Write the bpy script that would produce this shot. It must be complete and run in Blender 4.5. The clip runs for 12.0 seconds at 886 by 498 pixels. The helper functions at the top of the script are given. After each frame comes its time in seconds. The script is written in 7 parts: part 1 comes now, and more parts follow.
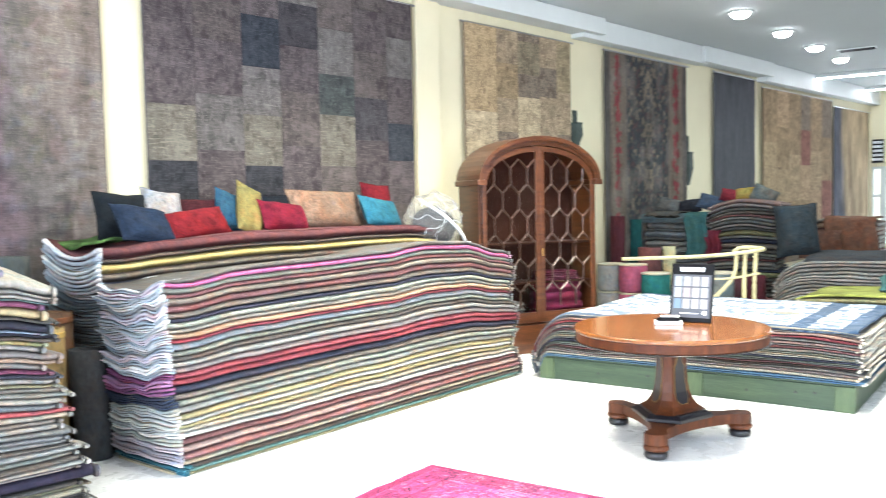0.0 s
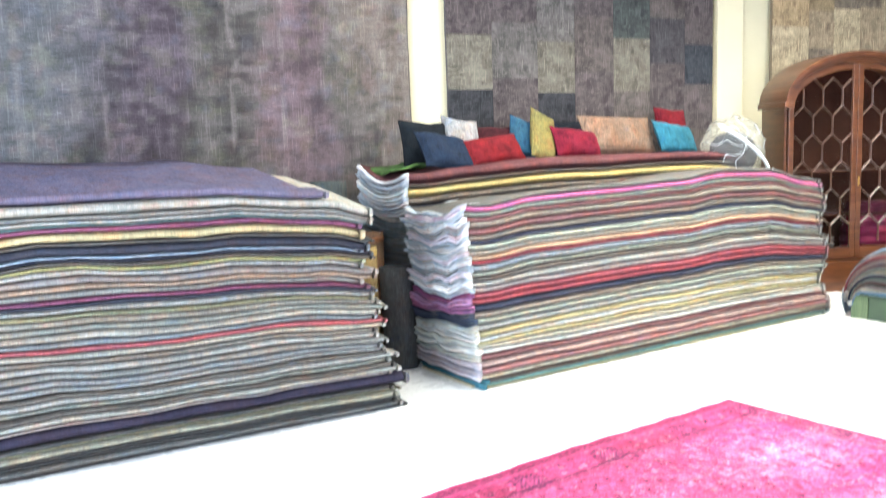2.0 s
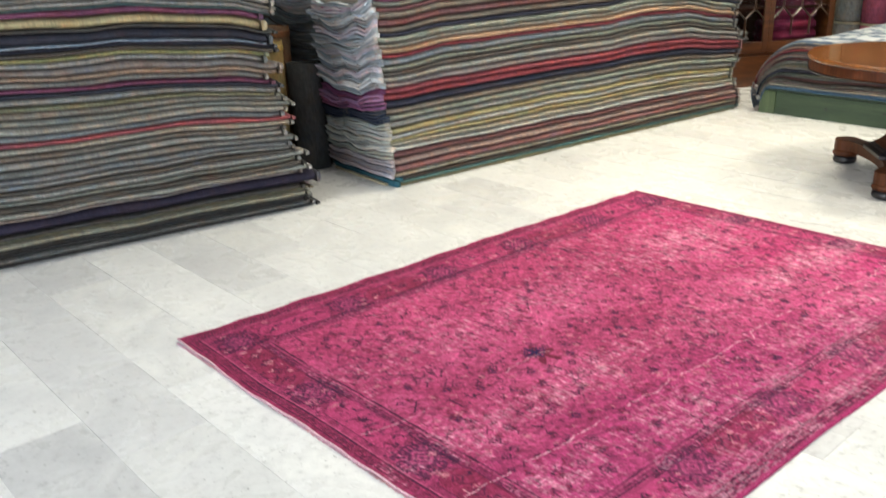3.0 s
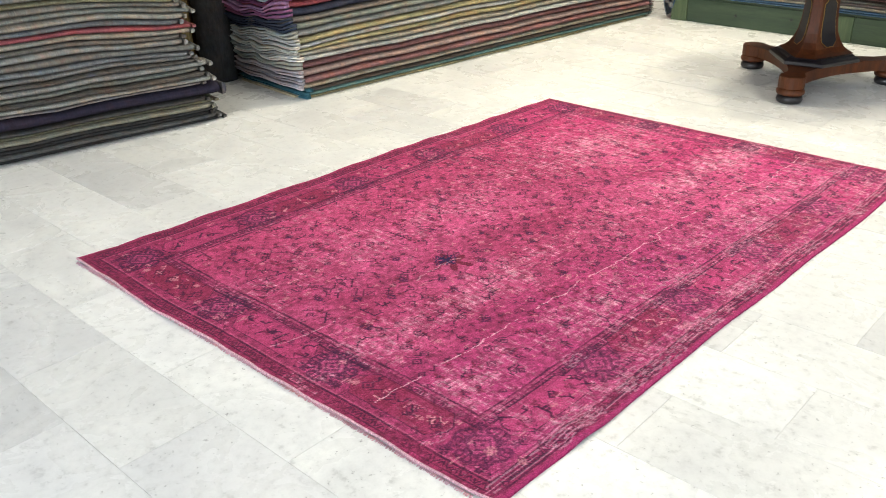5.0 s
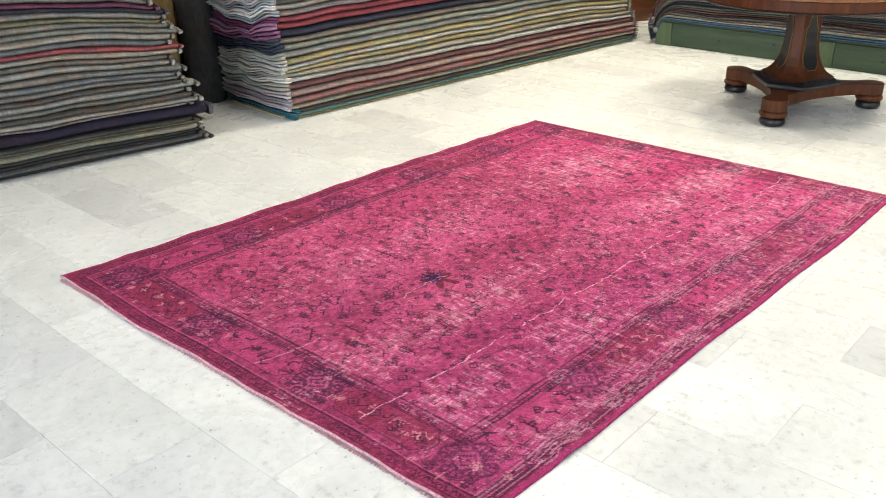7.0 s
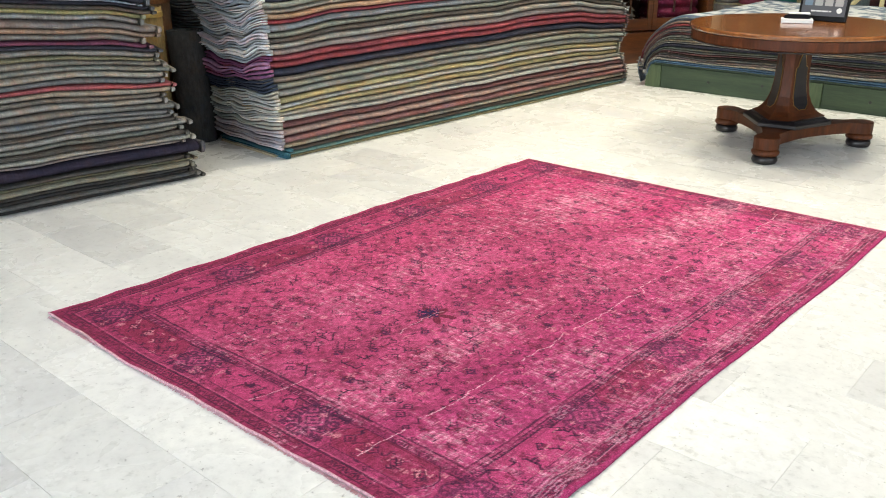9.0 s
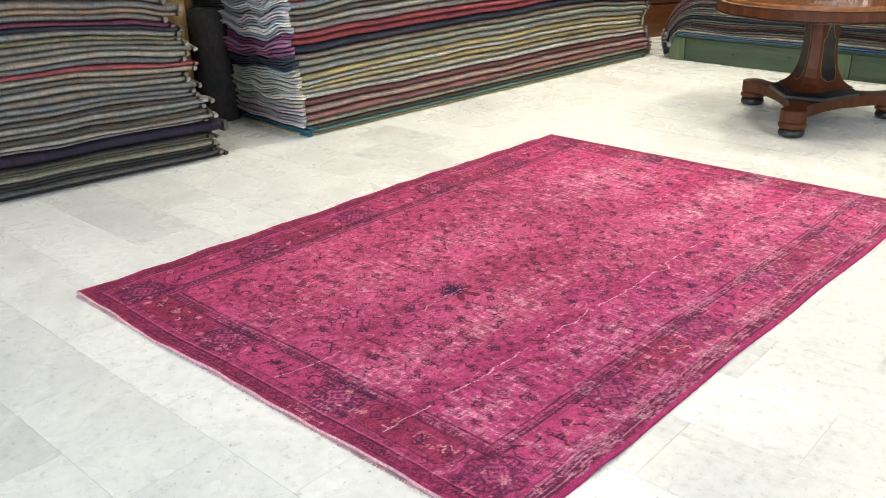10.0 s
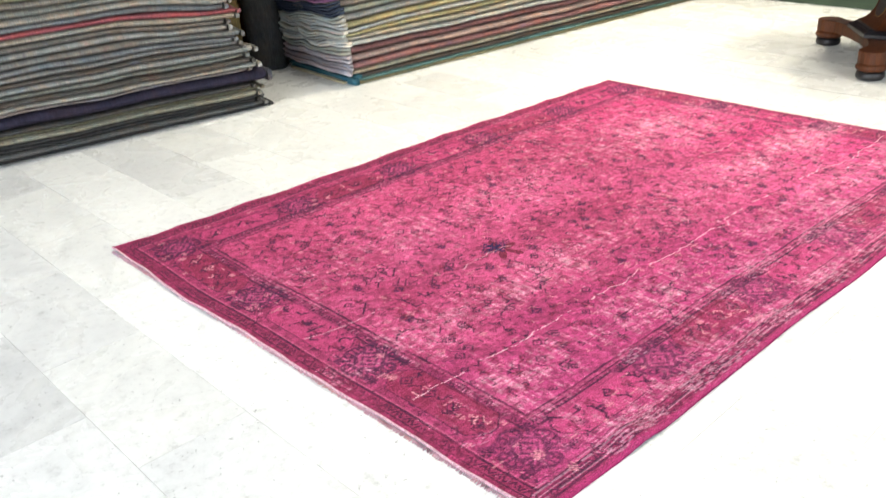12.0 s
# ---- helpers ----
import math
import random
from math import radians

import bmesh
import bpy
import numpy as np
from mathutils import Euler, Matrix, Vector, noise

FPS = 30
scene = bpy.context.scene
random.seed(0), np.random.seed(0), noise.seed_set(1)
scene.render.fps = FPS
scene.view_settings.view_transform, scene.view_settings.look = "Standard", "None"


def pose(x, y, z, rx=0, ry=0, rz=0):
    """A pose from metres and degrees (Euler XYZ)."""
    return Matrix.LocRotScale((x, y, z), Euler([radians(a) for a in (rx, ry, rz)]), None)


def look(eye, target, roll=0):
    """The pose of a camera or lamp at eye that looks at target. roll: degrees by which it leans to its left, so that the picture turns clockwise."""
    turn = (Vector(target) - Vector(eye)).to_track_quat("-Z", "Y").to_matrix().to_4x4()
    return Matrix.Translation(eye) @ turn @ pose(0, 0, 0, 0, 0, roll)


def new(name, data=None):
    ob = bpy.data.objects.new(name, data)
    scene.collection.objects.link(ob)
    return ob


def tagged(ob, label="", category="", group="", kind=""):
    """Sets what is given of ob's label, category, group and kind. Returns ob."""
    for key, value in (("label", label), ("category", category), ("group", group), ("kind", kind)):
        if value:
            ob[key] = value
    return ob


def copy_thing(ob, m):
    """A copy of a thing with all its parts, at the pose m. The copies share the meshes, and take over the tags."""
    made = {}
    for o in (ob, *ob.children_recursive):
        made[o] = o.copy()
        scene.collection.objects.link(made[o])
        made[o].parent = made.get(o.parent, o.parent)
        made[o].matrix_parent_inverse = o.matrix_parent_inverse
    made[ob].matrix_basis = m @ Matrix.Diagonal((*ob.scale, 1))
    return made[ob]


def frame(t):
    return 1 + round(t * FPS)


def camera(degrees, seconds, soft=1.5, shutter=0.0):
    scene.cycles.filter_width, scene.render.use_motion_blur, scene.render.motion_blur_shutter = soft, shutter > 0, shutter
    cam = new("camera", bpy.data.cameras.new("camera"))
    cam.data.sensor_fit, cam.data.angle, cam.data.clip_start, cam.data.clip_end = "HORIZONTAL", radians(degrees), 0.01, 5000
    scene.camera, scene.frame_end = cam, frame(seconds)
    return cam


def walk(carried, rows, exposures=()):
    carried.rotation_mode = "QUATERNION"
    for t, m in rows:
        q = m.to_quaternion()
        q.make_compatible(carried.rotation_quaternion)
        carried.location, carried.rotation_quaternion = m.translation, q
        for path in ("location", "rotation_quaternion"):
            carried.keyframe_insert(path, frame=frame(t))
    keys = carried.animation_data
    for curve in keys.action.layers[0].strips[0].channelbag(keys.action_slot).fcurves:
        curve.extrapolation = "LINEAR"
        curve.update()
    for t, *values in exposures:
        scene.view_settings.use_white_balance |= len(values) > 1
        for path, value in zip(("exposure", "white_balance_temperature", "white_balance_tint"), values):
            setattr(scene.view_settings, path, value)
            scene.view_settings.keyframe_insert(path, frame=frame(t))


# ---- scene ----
cam = camera(54.9, 12.0, soft=1.0, shutter=0.5)
# seconds, eye x, y, z, pitch, roll, yaw
ROWS = [
    (0, 2.010, -2.181, 1.603, -3.12, 1.19, 34.18),
    (0.5, 2.001, -2.200, 1.612, -2.69, 2.10, 39.20),
    (1, 1.992, -2.218, 1.616, -2.80, 1.73, 44.10),
    (1.5, 1.984, -2.232, 1.601, -3.72, 1.40, 49.63),
    (2, 1.939, -2.239, 1.568, -7.21, 1.88, 52.84),
    (2.5, 1.939, -2.202, 1.546, -15.75, 2.60, 49.78),
    (3, 1.927, -2.161, 1.489, -20.28, 1.58, 47.51),
    (3.5, 1.929, -2.127, 1.463, -23.94, 1.09, 45.92),
    (5.5, 1.956, -2.106, 1.435, -25.89, 1.06, 41.72),
    (6, 1.964, -2.105, 1.433, -25.92, 0.91, 41.52),
    (6.5, 1.968, -2.117, 1.429, -24.87, 0.57, 41.73),
    (8.5, 1.921, -2.107, 1.361, -22.60, 0.93, 40.20),
    (9, 1.920, -2.116, 1.363, -21.18, 0.36, 40.74),
    (9.5, 1.916, -2.124, 1.362, -21.81, 0.83, 41.62),
    (10, 1.911, -2.117, 1.359, -22.69, 1.27, 41.93),
    (10.5, 1.907, -2.114, 1.362, -23.19, 1.35, 42.22),
    (11, 1.910, -2.099, 1.365, -22.75, 2.27, 43.53),
    (11.5, 1.917, -2.021, 1.359, -23.41, 2.98, 45.18),
    (12, 1.868, -1.951, 1.323, -26.07, 2.98, 45.90),
]
EXPOSURES = [(0.0, 1.52, 5780, 10), (1.5, 1.5, 5780, 10), (2.1, 1.5, 5780, 10), (2.5, 0.78, 6100, 10), (3.0, 0.0, 6400, 10), (3.5, -0.1, 6450, 10), (5.5, 0.0, 6450, 10), (6.5, -0.01, 6450, 10), (9.0, -0.02, 6450, 10), (11.0, 0.02, 6450, 10), (11.5, 0.08, 6450, 10), (12.0, 0.34, 6400, 10)]
walk(cam, [(t, pose(x, y, z, 90 + pitch, roll, yaw)) for t, x, y, z, pitch, roll, yaw in ROWS], EXPOSURES)

# ---------------- world and light ----------------
world = bpy.data.worlds.new("world")
scene.world = world
world.use_nodes = True
wn = world.node_tree
sky = wn.nodes.new("ShaderNodeTexSky")
sky.sky_type, sky.sun_disc, sky.sun_elevation, sky.sun_rotation = "NISHITA", False, radians(38), radians(200)
wn.links.new(sky.outputs[0], wn.nodes["Background"].inputs[0])
wn.nodes["Background"].inputs[1].default_value = 0.1

CEIL = 4.02


def lamp(name, kind, m, power, color, **kw):
    data = bpy.data.lights.new(name, kind)
    data.energy, data.color = power, color
    if kind == "AREA":
        data.shape, data.size, data.size_y = "RECTANGLE", kw["size"], kw["size_y"]
    else:
        data.spot_size, data.spot_blend, data.shadow_soft_size = kw["spot_size"], kw["spot_blend"], kw["soft"]
    ob = new(name, data)
    ob.matrix_world = m
    return ob


WARM, COOL, DAY = (1.0, 0.91, 0.70), (0.93, 1.0, 0.88), (0.905, 0.95, 1.0)
# daylight from a shop window assumed behind the walker; added fill by side wall
lamp("window_daylight", "AREA", look((1.2, -5.85, 2.0), (0.2, 2.0, 0.6)), 395, DAY, size=6.0, size_y=2.8)
lamp("side_daylight", "AREA", look((5.85, 1.6, 1.9), (-1.0, 2.2, 0.5)), 175, DAY, size=5.0, size_y=2.4)
lamp("far_daylight", "AREA", look((1.0, 20.2, 2.0), (0.5, 12.0, 1.0)), 40, DAY, size=3.0, size_y=2.4)
# a row of ceiling downlights carried on nearer, and a second row added out of view; the last ones of the row are dimmer
DOWNLIGHTS = [(-1.09 + 0.075 * (y - 9.41) + dx, y, p) for dx in (0.0, 2.6) for y, p in ((0.9, 90), (2.6, 255), (4.3, 255), (6.0, 110), (7.7, 36), (9.41, 34), (11.2, 34), (12.9, 34), (14.5, 34))]
DOWNLIGHTS.append((-3.41, 1.38, 42))     # one more by the long wall, over the near piles
for x, y, p in DOWNLIGHTS:
    lamp("downlight_lamp", "SPOT", pose(x, y, CEIL - 0.14), p, WARM if y < 7 else COOL, spot_size=radians(140), spot_blend=0.9, soft=0.2)


# ---------------- materials ----------------
def material(name):
    m = bpy.data.materials.new(name)
    m.use_nodes = True
    nt = m.node_tree
    bsdf = nt.nodes["Principled BSDF"]

    def node(kind, **kw):
        n = nt.nodes.new(kind)
        if "operation" in kw:
            n.operation = kw["operation"]
        if "data_type" in kw:
            n.data_type, n.blend_type = kw["data_type"], kw["blend_type"]
        if "attribute_name" in kw:
            n.attribute_name = kw["attribute_name"]
        if "feature" in kw:
            n.feature = kw["feature"]
        return n

    def link(a, b):
        nt.links.new(a, b)

    return m, nt, bsdf, node, link


def coords(node, link, scale=(1, 1, 1), kind="Object", rot=(0, 0, 0)):
    tc = node("ShaderNodeTexCoord")
    mp = node("ShaderNodeMapping")
    mp.inputs["Scale"].default_value = scale
    mp.inputs["Rotation"].default_value = rot
    link(tc.outputs[kind], mp.inputs["Vector"])
    return mp.outputs[0]


def tex_noise(node, link, vec, scale, detail=4, rough=0.6, dist=0.0):
    n = node("ShaderNodeTexNoise")
    n.inputs["Scale"].default_value, n.inputs["Detail"].default_value = scale, detail
    n.inputs["Roughness"].default_value, n.inputs["Distortion"].default_value = rough, dist
    link(vec, n.inputs["Vector"])
    return n.outputs["Fac"]


def ramp(node, link, fac, stops):
    r = node("ShaderNodeValToRGB")
    el = r.color_ramp.elements
    while len(el) < len(stops):
        el.new(0.5)
    for e, (p, c) in zip(el, stops):
        e.position = p
        e.color = (*c, 1) if len(c) == 3 else c
    link(fac, r.inputs[0])
    return r.outputs[0]


def grey(v):
    return (v, v, v)


def mix(node, link, fac, a, b, mode="MIX"):
    n = node("ShaderNodeMix", data_type="RGBA", blend_type=mode)
    for s, v in ((n.inputs[0], fac), (n.inputs[6], a), (n.inputs[7], b)):
        if hasattr(v, "is_linked"):
            link(v, s)
        else:
            s.default_value = v if isinstance(v, float) else (*v, 1)
    return n.outputs[2]


def bump(node, link, bsdf, height, strength, dist=0.004):
    b = node("ShaderNodeBump")
    b.inputs["Strength"].default_value, b.inputs["Distance"].default_value = strength, dist
    link(height, b.inputs["Height"])
    link(b.outputs[0], bsdf.inputs["Normal"])


def wool_material(name, lengthways=(40, 90, 40), pale=0.5, rib=0.6, blotch=0.8, ticks=0.5):
    """Worn wool pile in the object's own colour, with tufts across the fold and faded blotches."""
    m, nt, bsdf, node, link = material(name)
    info = node("ShaderNodeObjectInfo")
    tc = node("ShaderNodeTexCoord")
    own = node("ShaderNodeVectorMath", operation="SCALE")
    own.inputs[0].default_value = (31.0, 57.0, 43.0)
    link(info.outputs["Random"], own.inputs["Scale"])
    at = node("ShaderNodeVectorMath", operation="ADD")
    link(tc.outputs["Object"], at.inputs[0]), link(own.outputs[0], at.inputs[1])

    def wc(scale):
        mp = node("ShaderNodeMapping")
        mp.inputs["Scale"].default_value = scale
        link(at.outputs[0], mp.inputs["Vector"])
        return mp.outputs[0]

    o = wc((1, 1, 1))
    big = tex_noise(node, link, o, 3.2, 5, 0.65)
    tuft = tex_noise(node, link, wc(lengthways), 1.0, 4, 0.65)
    fine = tex_noise(node, link, o, 300, 2, 0.6)
    tone = ramp(node, link, big, [(0.3, grey(0.65)), (0.5, grey(0.97)), (0.72, grey(1.35))])
    c = mix(node, link, blotch, info.outputs["Color"], tone, "MULTIPLY")
    streak = ramp(node, link, tuft, [(0.3, grey(0.5)), (0.52, grey(1.0)), (0.72, grey(1.5))])
    c = mix(node, link, rib, c, streak, "MULTIPLY")
    figure = tex_noise(node, link, wc((11, 32, 11)), 1.0, 6, 0.8)
    c = mix(node, link, ramp(node, link, figure, [(0.53, grey(0)), (0.64, grey(pale))]), c, mix(node, link, 1.0, info.outputs["Color"], (1.9, 1.85, 1.8), "MULTIPLY"))
    c = mix(node, link, ramp(node, link, figure, [(0.39, grey(pale * 1.25)), (0.48, grey(0.0))]), c, mix(node, link, 1.0, info.outputs["Color"], (0.30, 0.29, 0.32), "MULTIPLY"))
    hue = tex_noise(node, link, wc((6, 8, 6)), 1.0, 6, 0.75)
    c = mix(node, link, 0.75, c, ramp(node, link, hue, [(0.30, (0.72, 0.90, 1.35)), (0.42, (0.85, 0.98, 0.95)), (0.5, (1.0, 1.0, 1.0)), (0.58, (1.15, 1.02, 0.82)), (0.70, (1.35, 0.80, 0.78))]), "MULTIPLY")
    tick = tex_noise(node, link, wc((22, 185, 14)), 1.0, 3, 0.7)
    c = mix(node, link, ramp(node, link, tick, [(0.58, grey(0)), (0.68, grey(ticks))]), c, mix(node, link, 1.0, info.outputs["Color"], (2.3, 2.3, 2.3), "MULTIPLY"))
    c = mix(node, link, ramp(node, link, tick, [(0.34, grey(ticks)), (0.42, grey(0.0))]), c, mix(node, link, 1.0, info.outputs["Color"], (0.2, 0.2, 0.2), "MULTIPLY"))
    link(c, bsdf.inputs["Base Color"])
    bsdf.inputs["Roughness"].default_value = 0.95
    bsdf.inputs["Specular IOR Level"].default_value = 0.12
    add = node("ShaderNodeMath", operation="ADD")
    link(tuft, add.inputs[0]), link(fine, add.inputs[1])
    bump(node, link, bsdf, add.outputs[0], 0.55, 0.005)
    return m


def plain_material(name, color, rough=0.6, metal=0.0, vary=0.15, scale=6.0, bump_s=0.1, fine=90.0):
    m, nt, bsdf, node, link = material(name)
    o = coords(node, link)
    n1 = tex_noise(node, link, o, scale, 5, 0.6)
    n2 = tex_noise(node, link, o, fine, 2, 0.5)
    tone = ramp(node, link, n1, [(0.25, grey(1 - vary)), (0.75, grey(1 + vary))])
    c = mix(node, link, 1.0, color, tone, "MULTIPLY")
    link(c, bsdf.inputs["Base Color"])
    bsdf.inputs["Roughness"].default_value, bsdf.inputs["Metallic"].default_value = rough, metal
    if bump_s:
        bump(node, link, bsdf, n2, bump_s, 0.002)
    return m


def wood_material(name, dark, light, rough, scale=(4, 4, 40), coat=0.0):
    m, nt, bsdf, node, link = material(name)
    v = coords(node, link, scale)
    g = tex_noise(node, link, v, 1.0, 6, 0.65, 0.6)
    f = tex_noise(node, link, coords(node, link, tuple(6 * s for s in scale)), 1.0, 3, 0.6)
    c = ramp(node, link, g, [(0.3, dark), (0.5, tuple((a + b) / 2 for a, b in zip(dark, light))), (0.68, light)])
    c = mix(node, link, 0.5, c, ramp(node, link, f, [(0.3, grey(0.6)), (0.7, grey(1.25))]), "MULTIPLY")
    link(c, bsdf.inputs["Base Color"])
    bsdf.inputs["Roughness"].default_value = rough
    bsdf.inputs["Coat Weight"].default_value, bsdf.inputs["Coat Roughness"].default_value = coat, 0.08
    bump(node, link, bsdf, f, 0.08, 0.001)
    return m


def marble_material():
    m, nt, bsdf, node, link = material("white_marble")
    info = node("ShaderNodeObjectInfo")
    isl = node("ShaderNodeNewGeometry")
    tc = node("ShaderNodeTexCoord")
    shift = node("ShaderNodeVectorMath", operation="SCALE")
    comb = node("ShaderNodeCombineXYZ")
    rnd = node("ShaderNodeMath", operation="ADD")
    link(info.outputs["Random"], rnd.inputs[0]), link(isl.outputs["Random Per Island"], rnd.inputs[1])
    for i in range(3):
        link(rnd.outputs[0], comb.inputs[i])
    link(comb.outputs[0], shift.inputs[0])
    shift.inputs["Scale"].default_value = 37.0
    add = node("ShaderNodeVectorMath", operation="ADD")
    link(tc.outputs["Object"], add.inputs[0]), link(shift.outputs[0], add.inputs[1])
    cloud = tex_noise(node, link, add.outputs[0], 4.0, 6, 0.6, 0.5)
    spot = tex_noise(node, link, add.outputs[0], 26.0, 5, 0.62)
    speck = tex_noise(node, link, add.outputs[0], 60.0, 3, 0.6)
    base = ramp(node, link, cloud, [(0.3, (0.635, 0.638, 0.635)), (0.5, (0.70, 0.702, 0.693)), (0.68, (0.77, 0.77, 0.75))])
    c = mix(node, link, 0.65, base, ramp(node, link, spot, [(0.28, grey(0.58)), (0.40, grey(0.90)), (0.56, grey(1.0))]), "MULTIPLY")
    c = mix(node, link, 0.75, c, ramp(node, link, speck, [(0.27, grey(0.40)), (0.335, grey(0.94)), (0.5, grey(1.0))]), "MULTIPLY")
    tone = info.outputs["Color"]
    c = mix(node, link, 1.0, c, tone, "MULTIPLY")
    link(c, bsdf.inputs["Base Color"])
    r = ramp(node, link, cloud, [(0.3, grey(0.34)), (0.7, grey(0.22))])
    link(r, bsdf.inputs["Roughness"])
    bsdf.inputs["Specular IOR Level"].default_value = 0.45
    bump(node, link, bsdf, spot, 0.04, 0.001)
    return m


def vintage_material(name, stops, band=0.9, weave=1.0, along=(0.9, 0.9, 0.28), bare=0.5):
    """Faded hand-knotted carpet: tall soft bands of colour, with a fine horizontal weave rubbed bare in places."""
    m, nt, bsdf, node, link = material(name)
    n = tex_noise(node, link, coords(node, link, along), 2.1 * band, 6, 0.62, 0.4)
    c = ramp(node, link, n, stops)
    warp = tex_noise(node, link, coords(node, link, (16, 16, 1.1)), 1.0, 4, 0.7)
    c = mix(node, link, 0.7, c, ramp(node, link, warp, [(0.28, grey(0.62)), (0.5, grey(0.98)), (0.74, grey(1.45))]), "MULTIPLY")
    weft = tex_noise(node, link, coords(node, link, (9, 9, 110)), 1.0, 4, 0.72)
    c = mix(node, link, 0.85 * weave, c, ramp(node, link, weft, [(0.3, grey(0.6)), (0.5, grey(1.0)), (0.72, grey(1.55))]), "MULTIPLY")
    rub = tex_noise(node, link, coords(node, link, (5, 5, 9)), 1.0, 7, 0.8)
    c = mix(node, link, ramp(node, link, rub, [(0.5, grey(0)), (0.72, grey(bare))]), c, (0.36, 0.33, 0.31))
    link(c, bsdf.inputs["Base Color"])
    bsdf.inputs["Roughness"].default_value = 0.95
    bsdf.inputs["Specular IOR Level"].default_value = 0.1
    bump(node, link, bsdf, weft, 0.35, 0.003)
    return m


def patch_material(name):
    """Old carpet patch in the object's own colour, with ghosts of its pattern rubbed down to the weave."""
    m, nt, bsdf, node, link = material(name)
    info = node("ShaderNodeObjectInfo")
    tc = node("ShaderNodeTexCoord")
    comb = node("ShaderNodeCombineXYZ")
    for i in range(3):
        link(info.outputs["Random"], comb.inputs[i])
    sc = node("ShaderNodeVectorMath", operation="SCALE")
    sc.inputs["Scale"].default_value = 23.0
    link(comb.outputs[0], sc.inputs[0])
    add = node("ShaderNodeVectorMath", operation="ADD")
    link(tc.outputs["Object"], add.inputs[0]), link(sc.outputs[0], add.inputs[1])

    def stretched(s, detail, rough):
        mp = node("ShaderNodeMapping")
        mp.inputs["Scale"].default_value = s
        link(add.outputs[0], mp.inputs["Vector"])
        return tex_noise(node, link, mp.outputs[0], 1.0, detail, rough, 0.3)

    a = stretched((7, 7, 7), 6, 0.7)
    b = stretched((16, 16, 70), 4, 0.7)
    d = stretched((60, 60, 10), 3, 0.6)
    c = mix(node, link, 1.0, info.outputs["Color"], ramp(node, link, a, [(0.3, grey(0.6)), (0.5, grey(1.0)), (0.7, grey(1.5))]), "MULTIPLY")
    c = mix(node, link, 0.6, c, ramp(node, link, b, [(0.3, grey(0.62)), (0.5, grey(1.0)), (0.72, grey(1.5))]), "MULTIPLY")
    c = mix(node, link, 0.5, c, ramp(node, link, d, [(0.3, grey(0.7)), (0.7, grey(1.3))]), "MULTIPLY")
    for sc, k in (((9, 9, 150), 0.70), ((110, 110, 7), 0.65), ((30, 30, 45), 0.5)):
        bare = stretched(sc, 3, 0.6)
        c = mix(node, link, ramp(node, link, bare, [(0.57, grey(0)), (0.68, grey(k))]), c, mix(node, link, 1.0, info.outputs["Color"], (2.3, 2.25, 2.2), "MULTIPLY"))
    rub = stretched((5, 5, 12), 7, 0.78)
    c = mix(node, link, ramp(node, link, rub, [(0.5, grey(0)), (0.66, grey(0.45))]), c, mix(node, link, 1.0, info.outputs["Color"], (2.0, 1.95, 1.9), "MULTIPLY"))
    old = stretched((10, 10, 7), 4, 0.6)
    c = mix(node, link, ramp(node, link, old, [(0.36, grey(0.6)), (0.43, grey(0.0))]), c, mix(node, link, 1.0, info.outputs["Color"], (0.5, 0.46, 0.5), "MULTIPLY"))
    link(c, bsdf.inputs["Base Color"])
    bsdf.inputs["Roughness"].default_value = 0.95
    bsdf.inputs["Specular IOR Level"].default_value = 0.1
    bump(node, link, bsdf, b, 0.35, 0.003)
    return m


def pink_rug_material():
    m, nt, bsdf, node, link = material("overdyed_pink_wool")
    att = node("ShaderNodeAttribute", attribute_name="dye")
    knots = tex_noise(node, link, coords(node, link, (330, 260, 260)), 1.0, 2, 0.6)
    rows = tex_noise(node, link, coords(node, link, (190, 16, 100)), 1.0, 3, 0.6)
    c = mix(node, link, 0.75, att.outputs["Color"], ramp(node, link, knots, [(0.3, grey(0.42)), (0.5, grey(0.98)), (0.70, grey(1.75))]), "MULTIPLY")
    c = mix(node, link, 0.5, c, ramp(node, link, rows, [(0.3, grey(0.72)), (0.7, grey(1.28))]), "MULTIPLY")
    link(c, bsdf.inputs["Base Color"])
    bsdf.inputs["Roughness"].default_value = 0.9
    bsdf.inputs["Specular IOR Level"].default_value = 0.2
    bump(node, link, bsdf, knots, 0.5, 0.003)
    return m


def glass_material(name, tint=(1, 1, 1), rough=0.02, ior=1.45):
    m, nt, bsdf, node, link = material(name)
    bsdf.inputs["Base Color"].default_value = (*tint, 1)
    bsdf.inputs["Transmission Weight"].default_value = 1.0
    bsdf.inputs["Roughness"].default_value = rough
    bsdf.inputs["IOR"].default_value = ior
    return m


def film_material():
    m, nt, bsdf, node, link = material("clear_film")
    bsdf.inputs["Base Color"].default_value = (0.9, 0.92, 0.94, 1)
    bsdf.inputs["Transmission Weight"].default_value = 0.9
    bsdf.inputs["IOR"].default_value = 1.15
    bsdf.inputs["Alpha"].default_value = 0.55
    bsdf.inputs["Roughness"].default_value = 0.08
    bsdf.inputs["Specular IOR Level"].default_value = 1.0
    bump(node, link, bsdf, tex_noise(node, link, coords(node, link), 22.0, 4, 0.6, 1.5), 0.9, 0.02)
    return m


def glow_material(name, color, strength):
    m, nt, bsdf, node, link = material(name)
    bsdf.inputs["Emission Color"].default_value = (*color, 1)
    bsdf.inputs["Emission Strength"].default_value = strength
    return m


